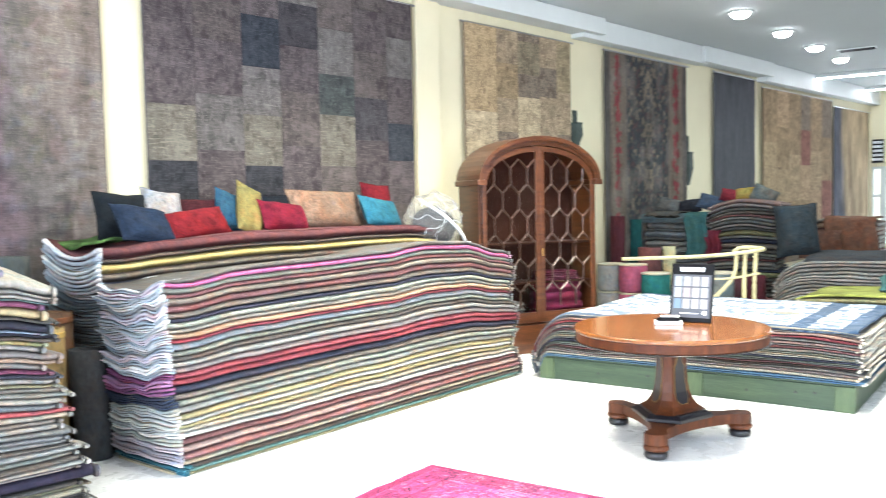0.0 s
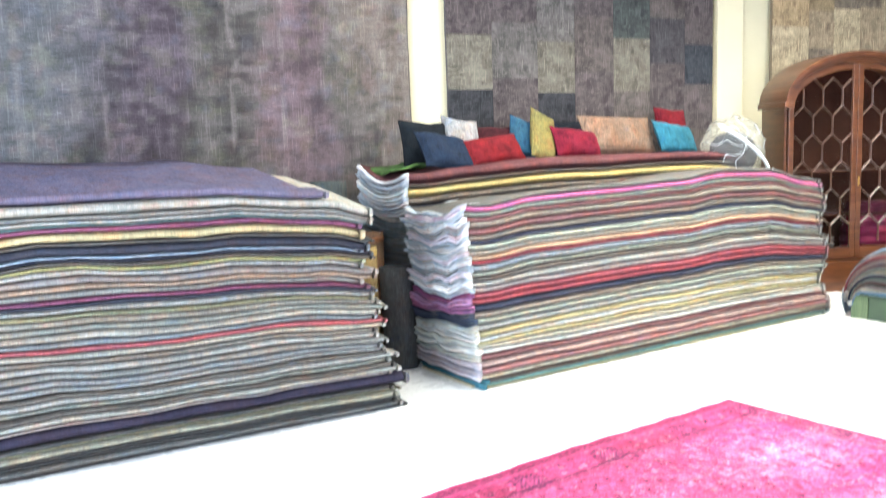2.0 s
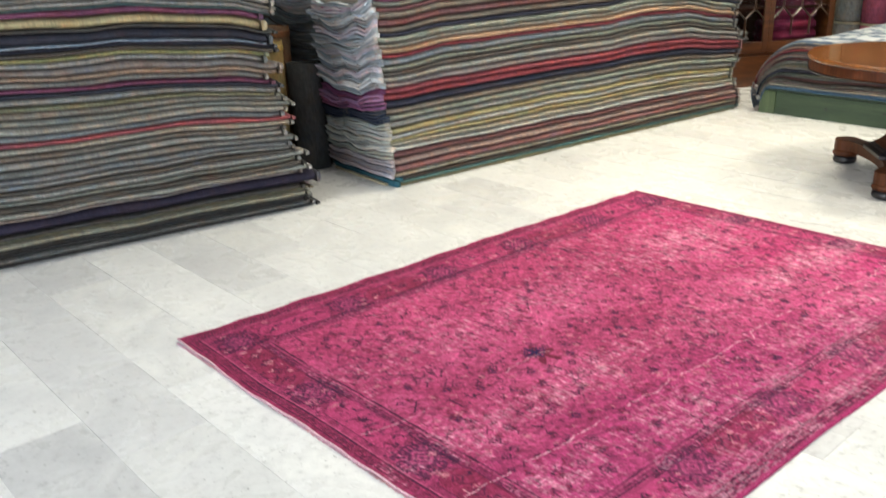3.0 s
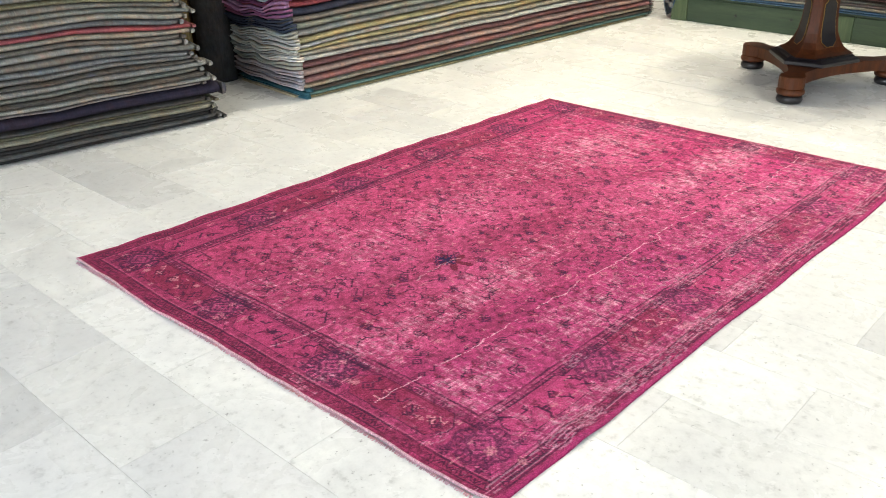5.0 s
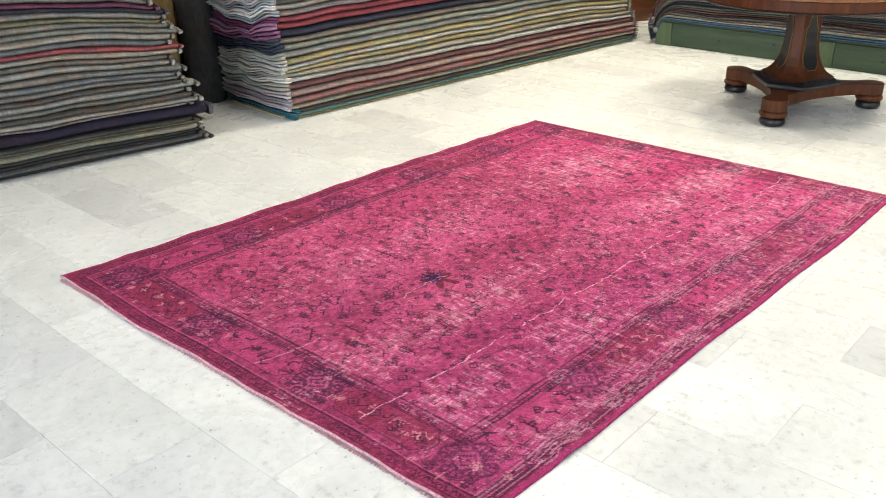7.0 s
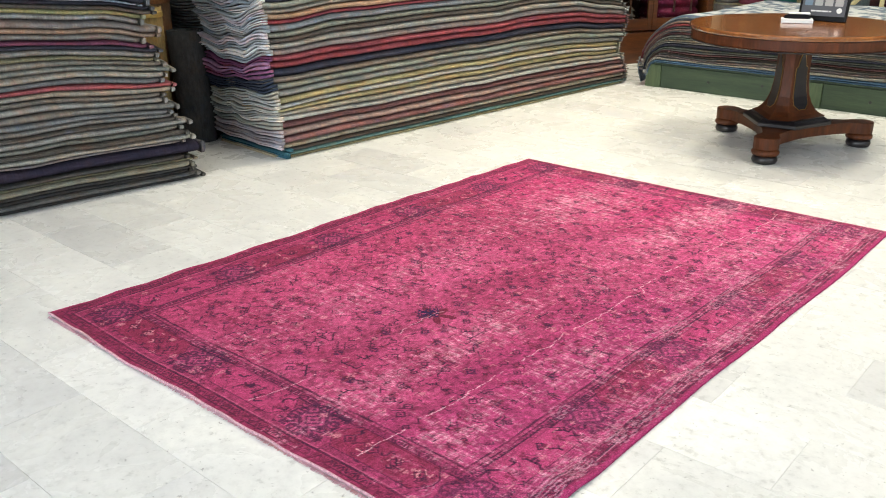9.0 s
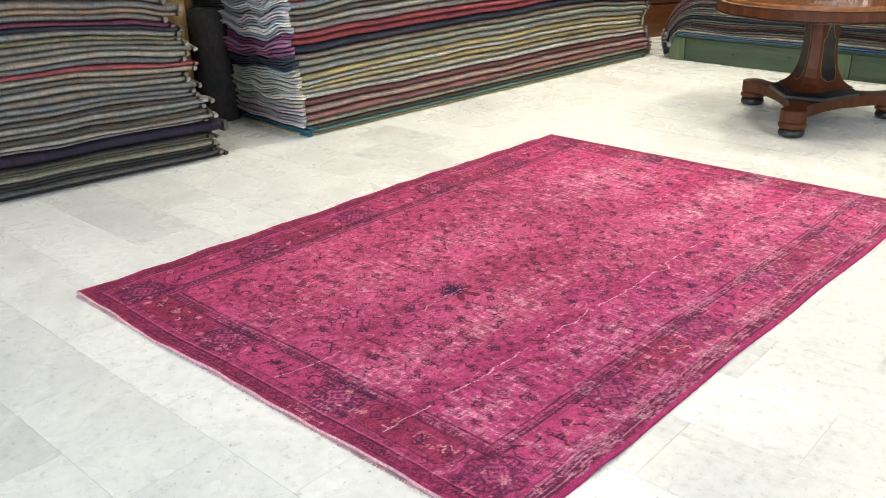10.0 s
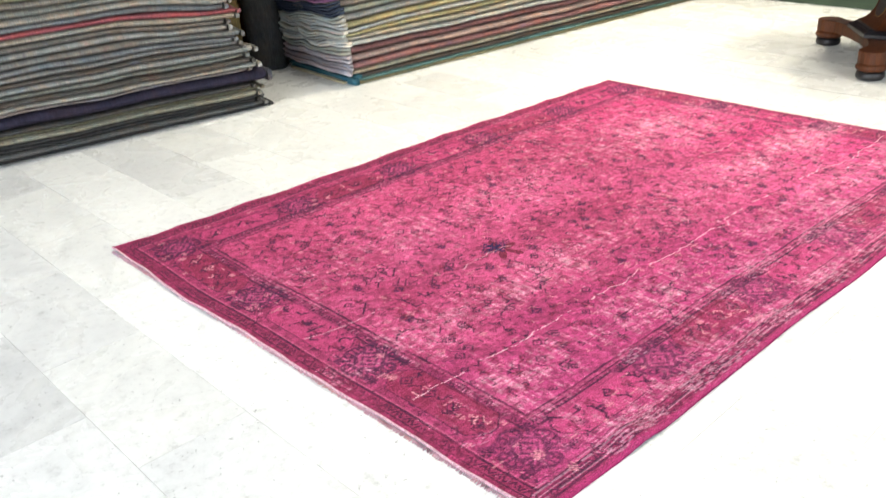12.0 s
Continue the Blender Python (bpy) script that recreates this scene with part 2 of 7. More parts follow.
def value_noise(X, Y, seed):
    """Smooth random field in the plane, about -1 to 1."""
    r = np.random.RandomState(seed)
    g = r.uniform(-1, 1, (64, 64))
    xi, yi = np.floor(X).astype(int), np.floor(Y).astype(int)
    fx, fy = X - xi, Y - yi
    fx, fy = fx * fx * (3 - 2 * fx), fy * fy * (3 - 2 * fy)
    at = lambda i, j: g[(yi + j) % 64, (xi + i) % 64]
    return (at(0, 0) * (1 - fx) + at(1, 0) * fx) * (1 - fy) + (at(0, 1) * (1 - fx) + at(1, 1) * fx) * fy


def fractal(X, Y, seed, octaves=4):
    return sum(value_noise(X * 2 ** o, Y * 2 ** o, seed + o) * 0.55 ** o for o in range(octaves))


def blend(c, new_c, mask):
    return c + (np.asarray(new_c) - c) * np.clip(mask, 0, 1)[..., None]


def smooth(a, b, v):
    t = np.clip((v - a) / (b - a), 0, 1)
    return t * t * (3 - 2 * t)


def dyed_material(name, scale=(150, 420, 150), depth=0.5):
    m, nt, bsdf, node, link = material(name)
    att = node("ShaderNodeAttribute", attribute_name="dye")
    k = tex_noise(node, link, coords(node, link, scale), 1.0, 3, 0.65)
    c = mix(node, link, depth, att.outputs["Color"], ramp(node, link, k, [(0.3, grey(0.65)), (0.5, grey(1.0)), (0.72, grey(1.4))]), "MULTIPLY")
    link(c, bsdf.inputs["Base Color"])
    bsdf.inputs["Roughness"].default_value = 0.92
    bsdf.inputs["Specular IOR Level"].default_value = 0.15
    bump(node, link, bsdf, k, 0.4, 0.003)
    return m


def carpet_material(name):
    """Worn hand-knotted carpet in its painted dye, with weave rows, warp streaks and threads rubbed bare."""
    m, nt, bsdf, node, link = material(name)
    att = node("ShaderNodeAttribute", attribute_name="dye")
    c = att.outputs["Color"]
    weft = tex_noise(node, link, coords(node, link, (8, 8, 85)), 1.0, 4, 0.72)
    c = mix(node, link, 0.55, c, ramp(node, link, weft, [(0.3, grey(0.6)), (0.5, grey(1.0)), (0.72, grey(1.5))]), "MULTIPLY")
    knot = tex_noise(node, link, coords(node, link, (60, 60, 60)), 1.0, 3, 0.6)
    c = mix(node, link, 0.6, c, ramp(node, link, knot, [(0.3, grey(0.7)), (0.7, grey(1.3))]), "MULTIPLY")
    warp = tex_noise(node, link, coords(node, link, (95, 95, 6)), 1.0, 3, 0.6)
    c = mix(node, link, ramp(node, link, warp, [(0.56, grey(0)), (0.70, grey(0.4))]), c, mix(node, link, 1.0, att.outputs["Color"], (2.1, 2.1, 2.1), "MULTIPLY"))
    bare = tex_noise(node, link, coords(node, link, (14, 14, 120)), 1.0, 3, 0.6)
    c = mix(node, link, ramp(node, link, bare, [(0.60, grey(0)), (0.72, grey(0.45))]), c, mix(node, link, 1.0, att.outputs["Color"], (2.4, 2.4, 2.5), "MULTIPLY"))
    link(c, bsdf.inputs["Base Color"])
    bsdf.inputs["Roughness"].default_value = 0.95
    bsdf.inputs["Specular IOR Level"].default_value = 0.1
    bump(node, link, bsdf, weft, 0.3, 0.003)
    return m


WOOL = wool_material("wool_pile", (22, 120, 20), 0.24, 0.42, 0.65, 0.18)
CARPET = carpet_material("worn_carpet")
FRINGE = wool_material("rug_edge", (70, 70, 70), 0.15, 0.35, 0.35, 0.12)
PATCH = patch_material("patch_weave")
MARBLE = marble_material()
PINK = pink_rug_material()
CREAM = plain_material("cream_wall_paint", (0.63, 0.575, 0.395), 0.7, vary=0.05, scale=1.3)
WHITE = plain_material("pale_grey_ceiling_paint", (0.44, 0.465, 0.47), 0.8, vary=0.03, scale=1.0)
# dark colour picked for the unseen walls, to cut bounced and mirrored light
UNSEEN_WALL = plain_material("bounce_cutting_wall", (0.16, 0.145, 0.13), 0.7, vary=0.08, scale=1.3)
PELMET = plain_material("white_pelmet_paint", (0.55, 0.575, 0.565), 0.5, vary=0.03)
MAHOGANY = wood_material("mahogany", (0.040, 0.012, 0.004), (0.118, 0.038, 0.011), 0.32, (3, 3, 22), 0.25)
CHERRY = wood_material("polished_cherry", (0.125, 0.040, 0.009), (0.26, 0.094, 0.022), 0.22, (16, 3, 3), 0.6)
# same cherry in a much darker colour for apron, column and base
CHERRY_UP = wood_material("darker_cherry_upright", (0.036, 0.010, 0.003), (0.110, 0.031, 0.008), 0.48, (18, 18, 3), 0.0)
EBONY = plain_material("ebonised_wood", (0.010, 0.009, 0.011), 0.36, vary=0.3, bump_s=0.02)
GREEN_WOOD = wood_material("green_stained_pine", (0.015, 0.034, 0.018), (0.042, 0.070, 0.035), 0.6, (2.5, 20, 20))
GREEN_POST = wood_material("green_stained_pine_block", (0.038, 0.066, 0.028), (0.08, 0.115, 0.052), 0.6, (20, 20, 3))
PALLET = wood_material("bare_pine", (0.30, 0.24, 0.14), (0.48, 0.42, 0.28), 0.7, (20, 2, 20))
RATTAN = plain_material("cream_rattan", (0.52, 0.46, 0.25), 0.45, vary=0.2, scale=12)
GLASS = glass_material("cabinet_glass", (0.86, 0.88, 0.86), ior=1.14)
# near-black back and shelves keep the inside of the cabinet dark
DARK_IN = plain_material("dark_cabinet_inside", (0.028, 0.009, 0.005), 0.8, vary=0.3)
BRASS = plain_material("aged_brass", (0.45, 0.30, 0.10), 0.35, 1.0)
VERDIGRIS = plain_material("verdigris_metal", (0.05, 0.068, 0.058), 0.6, 0.3, vary=0.4)
BLACK = plain_material("black_plastic", (0.006, 0.006, 0.007), 0.35, vary=0.1)
CHERRY_UP.node_tree.nodes["Principled BSDF"].inputs["Specular IOR Level"].default_value = 0.25
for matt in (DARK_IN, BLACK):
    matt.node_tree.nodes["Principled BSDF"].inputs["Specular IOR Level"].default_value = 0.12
PAPER = plain_material("white_card", (0.60, 0.62, 0.64), 0.6, vary=0.04)
STEEL = plain_material("dull_steel", (0.35, 0.35, 0.35), 0.4, 0.9)
LAMP_GLOW = glow_material("downlight_glow", (1.0, 0.97, 0.92), 14.0)
TUBE_GLOW = glow_material("tube_glow", (1.0, 1.0, 0.97), 9.0)
DAY_GLOW = glow_material("bright_street", (0.85, 0.93, 1.0), 2.2)


# ---------------- building helpers ----------------
def mesh_of(name, verts, faces, mats, smooth=False):
    me = bpy.data.meshes.new(name)
    me.from_pydata([tuple(v) for v in verts], [], faces)
    for m in mats if isinstance(mats, (list, tuple)) else [mats]:
        me.materials.append(m)
    if smooth:
        me.shade_smooth()
    me.update()
    return me


def from_bm(name, bm, mat, smooth=False):
    me = bpy.data.meshes.new(name)
    bmesh.ops.recalc_face_normals(bm, faces=bm.faces)
    bm.to_mesh(me)
    bm.free()
    me.materials.append(mat)
    if smooth:
        me.shade_smooth()
    return me


def part(name, bm, mat, parent, label="", smooth=False, color=None):
    ob = new(name, from_bm(name, bm, mat, smooth) if isinstance(bm, bmesh.types.BMesh) else bm)
    if parent is not None:
        ob.parent = parent
    if label:
        ob["label"] = label
    if color:
        ob.color = (*color, 1)
    return ob


def thing(name, m, label, category, group="", kind=""):
    ob = new(name)
    ob.empty_display_size = 0.1
    ob.matrix_world = m
    return tagged(ob, label, category, group, kind)


def box(x0, x1, y0, y1, z0, z1, bevel=0.0, bm=None):
    own = bm is None
    bm = bm or bmesh.new()
    made = bmesh.ops.create_cube(bm, size=1.0)["verts"]
    for v in made:
        v.co = Vector(((x0 + x1) / 2 + v.co.x * (x1 - x0), (y0 + y1) / 2 + v.co.y * (y1 - y0), (z0 + z1) / 2 + v.co.z * (z1 - z0)))
    if bevel and own:
        bmesh.ops.bevel(bm, geom=bm.edges[:], offset=bevel, segments=2, affect="EDGES", profile=0.6)
    return bm


def lathe(profile, seg=40, bm=None):
    """Turned shape from (radius, height) pairs."""
    bm = bm or bmesh.new()
    rings = []
    for r, z in profile:
        rings.append([bm.verts.new((r * math.cos(2 * math.pi * i / seg), r * math.sin(2 * math.pi * i / seg), z)) for i in range(seg)])
    for a, b in zip(rings, rings[1:]):
        for i in range(seg):
            bm.faces.new((a[i], a[(i + 1) % seg], b[(i + 1) % seg], b[i]))
    bm.faces.new(rings[0][::-1])
    bm.faces.new(rings[-1])
    return bm


def prism(outline, z0, z1, bm=None):
    bm = bm or bmesh.new()
    a = [bm.verts.new((x, y, z0)) for x, y in outline]
    b = [bm.verts.new((x, y, z1)) for x, y in outline]
    n = len(outline)
    for i in range(n):
        bm.faces.new((a[i], a[(i + 1) % n], b[(i + 1) % n], b[i]))
    bm.faces.new(a[::-1])
    bm.faces.new(b)
    return bm


def loft(rings, bm=None, caps=True):
    bm = bm or bmesh.new()
    vs = [[bm.verts.new(p) for p in r] for r in rings]
    n = len(vs[0])
    for a, b in zip(vs, vs[1:]):
        for i in range(n):
            bm.faces.new((a[i], a[(i + 1) % n], b[(i + 1) % n], b[i]))
    if caps:
        bm.faces.new(vs[0][::-1])
        bm.faces.new(vs[-1])
    return bm


def tube(points, r, seg=10, bm=None):
    bm = bm or bmesh.new()
    pts = [Vector(p) for p in points]
    rings = []
    up = Vector((0, 0, 1))
    for i, p in enumerate(pts):
        d = (pts[min(i + 1, len(pts) - 1)] - pts[max(i - 1, 0)]).normalized()
        s = d.cross(up)
        if s.length < 0.05:
            s = d.cross(Vector((1, 0, 0)))
        s.normalize()
        q = s.cross(d)
        rings.append([p + r * (math.cos(2 * math.pi * k / seg) * s + math.sin(2 * math.pi * k / seg) * q) for k in range(seg)])
    return loft(rings, bm)


def curve_points(ctrl, n=40):
    """Smooth line through the given points."""
    P = [Vector(c) for c in ctrl]
    P = [2 * P[0] - P[1]] + P + [2 * P[-1] - P[-2]]
    out = []
    for i in range(1, len(P) - 2):
        for k in range(n // (len(P) - 3)):
            t = k / (n // (len(P) - 3))
            a, b, c, d = P[i - 1], P[i], P[i + 1], P[i + 2]
            out.append(0.5 * (2 * b + (c - a) * t + (2 * a - 5 * b + 4 * c - d) * t * t + (3 * b - a - 3 * c + d) * t ** 3))
    return out + [P[-2]]


# ---------------- the room ----------------
WALL_AT, WALL_TURN = (-3.7, 4.0), 9.3
WALL_M = pose(WALL_AT[0], WALL_AT[1], 0, 0, 0, 90 - WALL_TURN)  # x runs along the wall, -y into the room


def structure(name, bm, mat, label, m=None, category="wall"):
    ob = part(name, bm, mat, None)
    if m is not None:
        ob.matrix_world = m
    return tagged(ob, label, category, kind="structure")


structure("wall_west", box(-11.5, 19.0, 0.0, 0.25, 0, CEIL), CREAM, "cream painted long shop wall behind the hanging rugs", WALL_M)
structure("wall_pilaster", box(1.38, 1.74, -0.07, -0.003, 0, CEIL - 0.003, 0.008), CREAM, "cream painted flat wall pilaster between hanging rugs", WALL_M, "pilaster")
# side and front walls are added out of view to close the room
structure("wall_east", box(6.0, 6.25, -6.3, 22.3, 0, CEIL), UNSEEN_WALL, "unseen plain side wall, added dark to cut bounced light")
bm = box(-7.0, -2.0, -6.25, -6.0, 0, CEIL)
box(4.4, 6.0, -6.25, -6.0, 0, CEIL, 0, bm), box(-2.0, 4.4, -6.25, -6.0, 0, 0.5, 0, bm), box(-2.0, 4.4, -6.25, -6.0, 3.5, CEIL, 0, bm)
structure("wall_south", bm, UNSEEN_WALL, "unseen dark front wall, added with a wide window opening")
FAR_Y = 20.4
WX0, WX1, WZ0, WZ1 = -0.97, 0.45, 0.40, 2.24
bm = box(-1.6, WX0, FAR_Y, FAR_Y + 0.25, 0, CEIL)
box(WX1, 6.0, FAR_Y, FAR_Y + 0.25, 0, CEIL, 0, bm), box(WX0, WX1, FAR_Y, FAR_Y + 0.25, 0, WZ0, 0, bm), box(WX0, WX1, FAR_Y, FAR_Y + 0.25, WZ1, CEIL, 0, bm)
structure("wall_north", bm, CREAM, "far cream wall with a bright window opening")
structure("ceiling", box(-7.0, 6.0, -6.0, 22.0, CEIL, CEIL + 0.2), WHITE, "flat pale grey plastered ceiling with round downlights", None, "ceiling")
structure("street_backdrop", box(-2.6, 1.6, 21.6, 21.65, -0.2, 3.2), DAY_GLOW, "bright daylight of the street outside", None, "backdrop")
win = structure("window_1", box(WX0, WX1, FAR_Y + 0.08, FAR_Y + 0.1, WZ0, WZ1), GLASS, "tall window pane with bright daylight behind", None, "window")
win.visible_shadow = False
for x0, x1, z0, z1 in ((WX0, WX0 + 0.03, WZ0, WZ1), (-0.80, -0.66, WZ0, WZ1), (WX0 + 0.03, -0.80, WZ1 - 0.06, WZ1), (WX0 + 0.03, -0.80, WZ0, WZ0 + 0.07), (WX0 + 0.03, -0.80, 1.52, 1.58)):
    part("window_frame", box(x0, x1, FAR_Y + 0.03, FAR_Y + 0.15, z0, z1), PELMET, win)
win2 = structure("window_2", box(-2.0, 4.4, -6.14, -6.12, 0.5, 3.5), GLASS, "wide shop window pane assumed, unseen, behind the walker", None, "window")
win2.visible_shadow = False
# white pelmets over the hanging rugs
for s0, s1, out, z0 in ((-11.0, 4.75, 0.30, 3.80), (4.35, 7.9, 0.20, 3.74), (7.7, 10.4, 0.26, 3.76), (10.2, 18.6, 0.2, 3.68)):
    structure("pelmet", box(s0, s1, -out, -0.003, z0, CEIL - 0.004, 0.012), PELMET, "white painted boxed pelmet under the ceiling", WALL_M, "pelmet")

# ---------------- hanging rugs ----------------
def hanging_rug(name, s0, s1, z0, z1, mat, label, off=0.05, color=None, group="rugs hung on the wall", seg=40, paint=None):
    rug = thing(name, WALL_M @ pose(s0, -off, z0), label, "rug", group)
    w, h = s1 - s0, z1 - z0
    nx, nz = (int(w / 0.022), int(h / 0.022)) if paint else (seg, 14)
    vs, fs = [], []
    for y in (-0.010, 0.0):
        for j in range(nz + 1):
            for i in range(nx + 1):
                u, v = i / nx, j / nz
                wave = 0.012 * (1 - v) * math.sin(u * w * 5.0 + s0) + 0.006 * noise.noise((u * w * 2, v * h * 2, s0))
                edge = 0.006 * noise.noise((v * h * 3, s0, u)) if i in (0, nx) else 0
                vs.append((u * w + edge, y + wave, v * h))
    k = (nx + 1) * (nz + 1)
    at = lambda l, i, j: l * k + j * (nx + 1) + i
    for j in range(nz):
        for i in range(nx):
            fs.append((at(0, i, j), at(0, i + 1, j), at(0, i + 1, j + 1), at(0, i, j + 1)))
            fs.append((at(1, i, j + 1), at(1, i + 1, j + 1), at(1, i + 1, j), at(1, i, j)))
    for j in range(nz):
        fs.append((at(0, 0, j), at(0, 0, j + 1), at(1, 0, j + 1), at(1, 0, j)))
        fs.append((at(0, nx, j + 1), at(0, nx, j), at(1, nx, j), at(1, nx, j + 1)))
    for i in range(nx):
        fs.append((at(0, i + 1, 0), at(0, i, 0), at(1, i, 0), at(1, i + 1, 0)))
        fs.append((at(0, i, nz), at(0, i + 1, nz), at(1, i + 1, nz), at(1, i, nz)))
    me = mesh_of("textile", vs, fs, mat, True)
    if paint:
        X, Z = np.meshgrid(np.linspace(0, w, nx + 1), np.linspace(0, h, nz + 1))
        col = np.ones((len(vs), 4), dtype=np.float32)
        col[:k, :3] = np.clip(paint(X, Z), 0.004, 0.9).reshape(-1, 3)
        col[k:, :3] = col[:k, :3]
        me.color_attributes.new("dye", "FLOAT_COLOR", "POINT").data.foreach_set("color", col.ravel())
    part("textile", me, None, rug, color=color)
    part("hanging_rod", tube([(-0.06, -0.022, h - 0.01), (w + 0.06, -0.022, h - 0.01)], 0.012), STEEL, rug, "thin steel hanging rod")
    return rug


def sew_patches(rug, w, h, columns, gap=0.0018):
    """columns: width, heights of the seams, then colours, both from the top down."""
    x = 0.0
    cache = {}
    for cw, cuts, colors in columns:
        z = h
        for c, bottom in zip(colors, cuts + [0.0]):
            if z - bottom < 0.02:
                continue
            key = (round(cw, 3), round(z - bottom, 3))
            if key not in cache:
                cache[key] = from_bm("patch", box(gap / 2, cw - gap / 2, -0.006, 0.0, gap / 2, z - bottom - gap / 2, 0.002), PATCH)
            p = new("patch", cache[key])
            p.parent = rug
            p.location = (x, -0.026, bottom)
            p.color = (*c, 1)
            z = bottom
        x += cw


SLATE, CHAR, TAUPE, ASH, PALE, MAUVE, GREENISH = (0.030, 0.033, 0.039), (0.032, 0.032, 0.036), (0.073, 0.062, 0.058), (0.090, 0.083, 0.078), (0.122, 0.111, 0.090), (0.069, 0.058, 0.058), (0.048, 0.053, 0.051)
def abrash_paint(X, Z):
    """Tall bands of uneven dye lots, pale worn lines along the warp and ghosts of old flowers."""
    x = X + 0.24 * fractal(X * 1.1, Z * 0.8, 71, 5) + 0.035 * value_noise(X * 2, Z * 22, 74) + 0.03 * value_noise(X * 9, Z * 9, 75)
    at = (0.0, 1.4, 2.05, 2.30, 2.45, 2.80, 2.95, 3.30, 3.45, 3.60, 3.92, 4.05, 4.45, 4.8)
    SLT, VIO, OLV, MVE, TNN = (0.078, 0.080, 0.083), (0.088, 0.070, 0.082), (0.084, 0.076, 0.069), (0.104, 0.076, 0.083), (0.112, 0.093, 0.079)
    tones = np.array((SLT, SLT, SLT, (0.100, 0.088, 0.096), VIO, VIO, OLV, OLV, (0.105, 0.083, 0.083), MVE, MVE, OLV, TNN, TNN))
    tones = tones * 0.9 + tones.mean(0) * 0.1
    c = np.stack([np.interp(x, at, tones[:, q]) for q in range(3)], -1)
    for seed, dyed in ((101, (0.10, 0.105, 0.055)), (103, (0.07, 0.085, 0.115)), (105, (0.16, 0.10, 0.095)), (107, (0.05, 0.045, 0.05))):
        c = blend(c, dyed, smooth(0.30, 0.75, fractal(X * 7, Z * 8, seed, 4) * 0.7 + 0.35 * value_noise(X * 21, Z * 22, seed)) * 0.26)
    c = c * (1 + 0.22 * fractal(X * 9, Z * 0.9, 77, 3) + 0.18 * fractal(X * 2.4, Z * 2.0, 78, 5) + 0.18 * value_noise(X * 5, Z * 22, 70) + 0.16 * value_noise(X * 20, Z * 22, 69))[..., None]
    ghost = fractal(X * 5, Z * 5, 79, 3)
    c = blend(c, (0.165, 0.15, 0.138), smooth(0.2, 0.9, 0.6 * ghost + 0.6 * value_noise(X * 14, Z * 22, 68)) * 0.45)
    c = blend(c, c * 0.5, smooth(0.35, 0.9, -ghost) * 0.5)
    lines = np.abs(np.array((1.86, 2.41, 3.32, 3.71, 4.55)) - (X + 0.012 * value_noise(X * 0, Z * 4, 80))[..., None]).min(-1)
    c = blend(c, (0.26, 0.23, 0.21), smooth(0.035, 0.006, lines) * smooth(-0.3, 0.6, value_noise(X * 20, Z * 9, 81)) * 0.32)
    return c


hanging_rug("hanging_rug", -6.9, -2.10, 0.25, 3.76, CARPET, "large faded purple and grey vintage carpet hung on the wall", paint=abrash_paint)
V2 = vintage_material("grey_carpet_backing", [(0.3, (0.06, 0.053, 0.054)), (0.7, (0.10, 0.09, 0.09))])
r2 = hanging_rug("hanging_rug", -1.75, 1.30, 0.30, 3.72, V2, "dark grey patchwork vintage carpet hung on the wall")
rr = random.Random(4)


def jit(c, a=0.15, r=rr):
    k = 1 + r.uniform(-a, a)
    return tuple(v * k for v in c)


def seams(*heights, base=0.30):
    """Column of patches cut at the given heights over the floor."""
    return [h - base for h in heights]


DUSK, STEELY = (0.046, 0.043, 0.046), (0.027, 0.030, 0.036)
sew_patches(r2, 3.05, 3.42, [
    (0.447, seams(3.42, 2.93, 2.47, 2.00, 1.53, 1.06, 0.6), [jit(c) for c in (TAUPE, MAUVE, MAUVE, PALE, CHAR, TAUPE, MAUVE, ASH)]),
    (0.476, seams(3.52, 3.05, 2.58, 2.10, 1.63, 1.16, 0.7), [jit(c) for c in (MAUVE, TAUPE, MAUVE, ASH, MAUVE, TAUPE, ASH, MAUVE)]),
    (0.410, seams(3.32, 2.86, 2.43, 1.97, 1.50, 1.03, 0.6), [jit(c) for c in (MAUVE, STEELY, ASH, PALE, CHAR, TAUPE, ASH, MAUVE)]),
    (0.450, seams(3.49, 3.09, 2.67, 2.16, 1.70, 1.23, 0.8), [jit(c) for c in (ASH, DUSK, MAUVE, TAUPE, MAUVE, TAUPE, CHAR, ASH)]),
    (0.444, seams(3.31, 2.87, 2.48, 1.98, 1.50, 1.05, 0.6), [jit(c) for c in (TAUPE, ASH, GREENISH, PALE, TAUPE, CHAR, TAUPE, ASH)]),
    (0.448, seams(3.56, 3.14, 2.68, 2.25, 1.80, 1.30, 0.9), [jit(c) for c in (TAUPE, MAUVE, TAUPE, DUSK, MAUVE, TAUPE, MAUVE, CHAR)]),
    (0.375, seams(3.33, 2.92, 2.44, 2.05, 1.60, 1.15, 0.7), [jit(c) for c in (MAUVE, ASH, MAUVE, SLATE, MAUVE, TAUPE, ASH, MAUVE)]),
])
TAN, SAND, BROWNISH, OCHRE = (0.225, 0.175, 0.118), (0.31, 0.25, 0.165), (0.135, 0.108, 0.082), (0.26, 0.185, 0.115)
V3 = vintage_material("beige_carpet", [(0.3, (0.17, 0.13, 0.085)), (0.7, (0.26, 0.205, 0.13))])
r3 = hanging_rug("hanging_rug", 2.15, 4.22, 0.35, 3.67, V3, "beige and tan patchwork kilim hung on the wall")
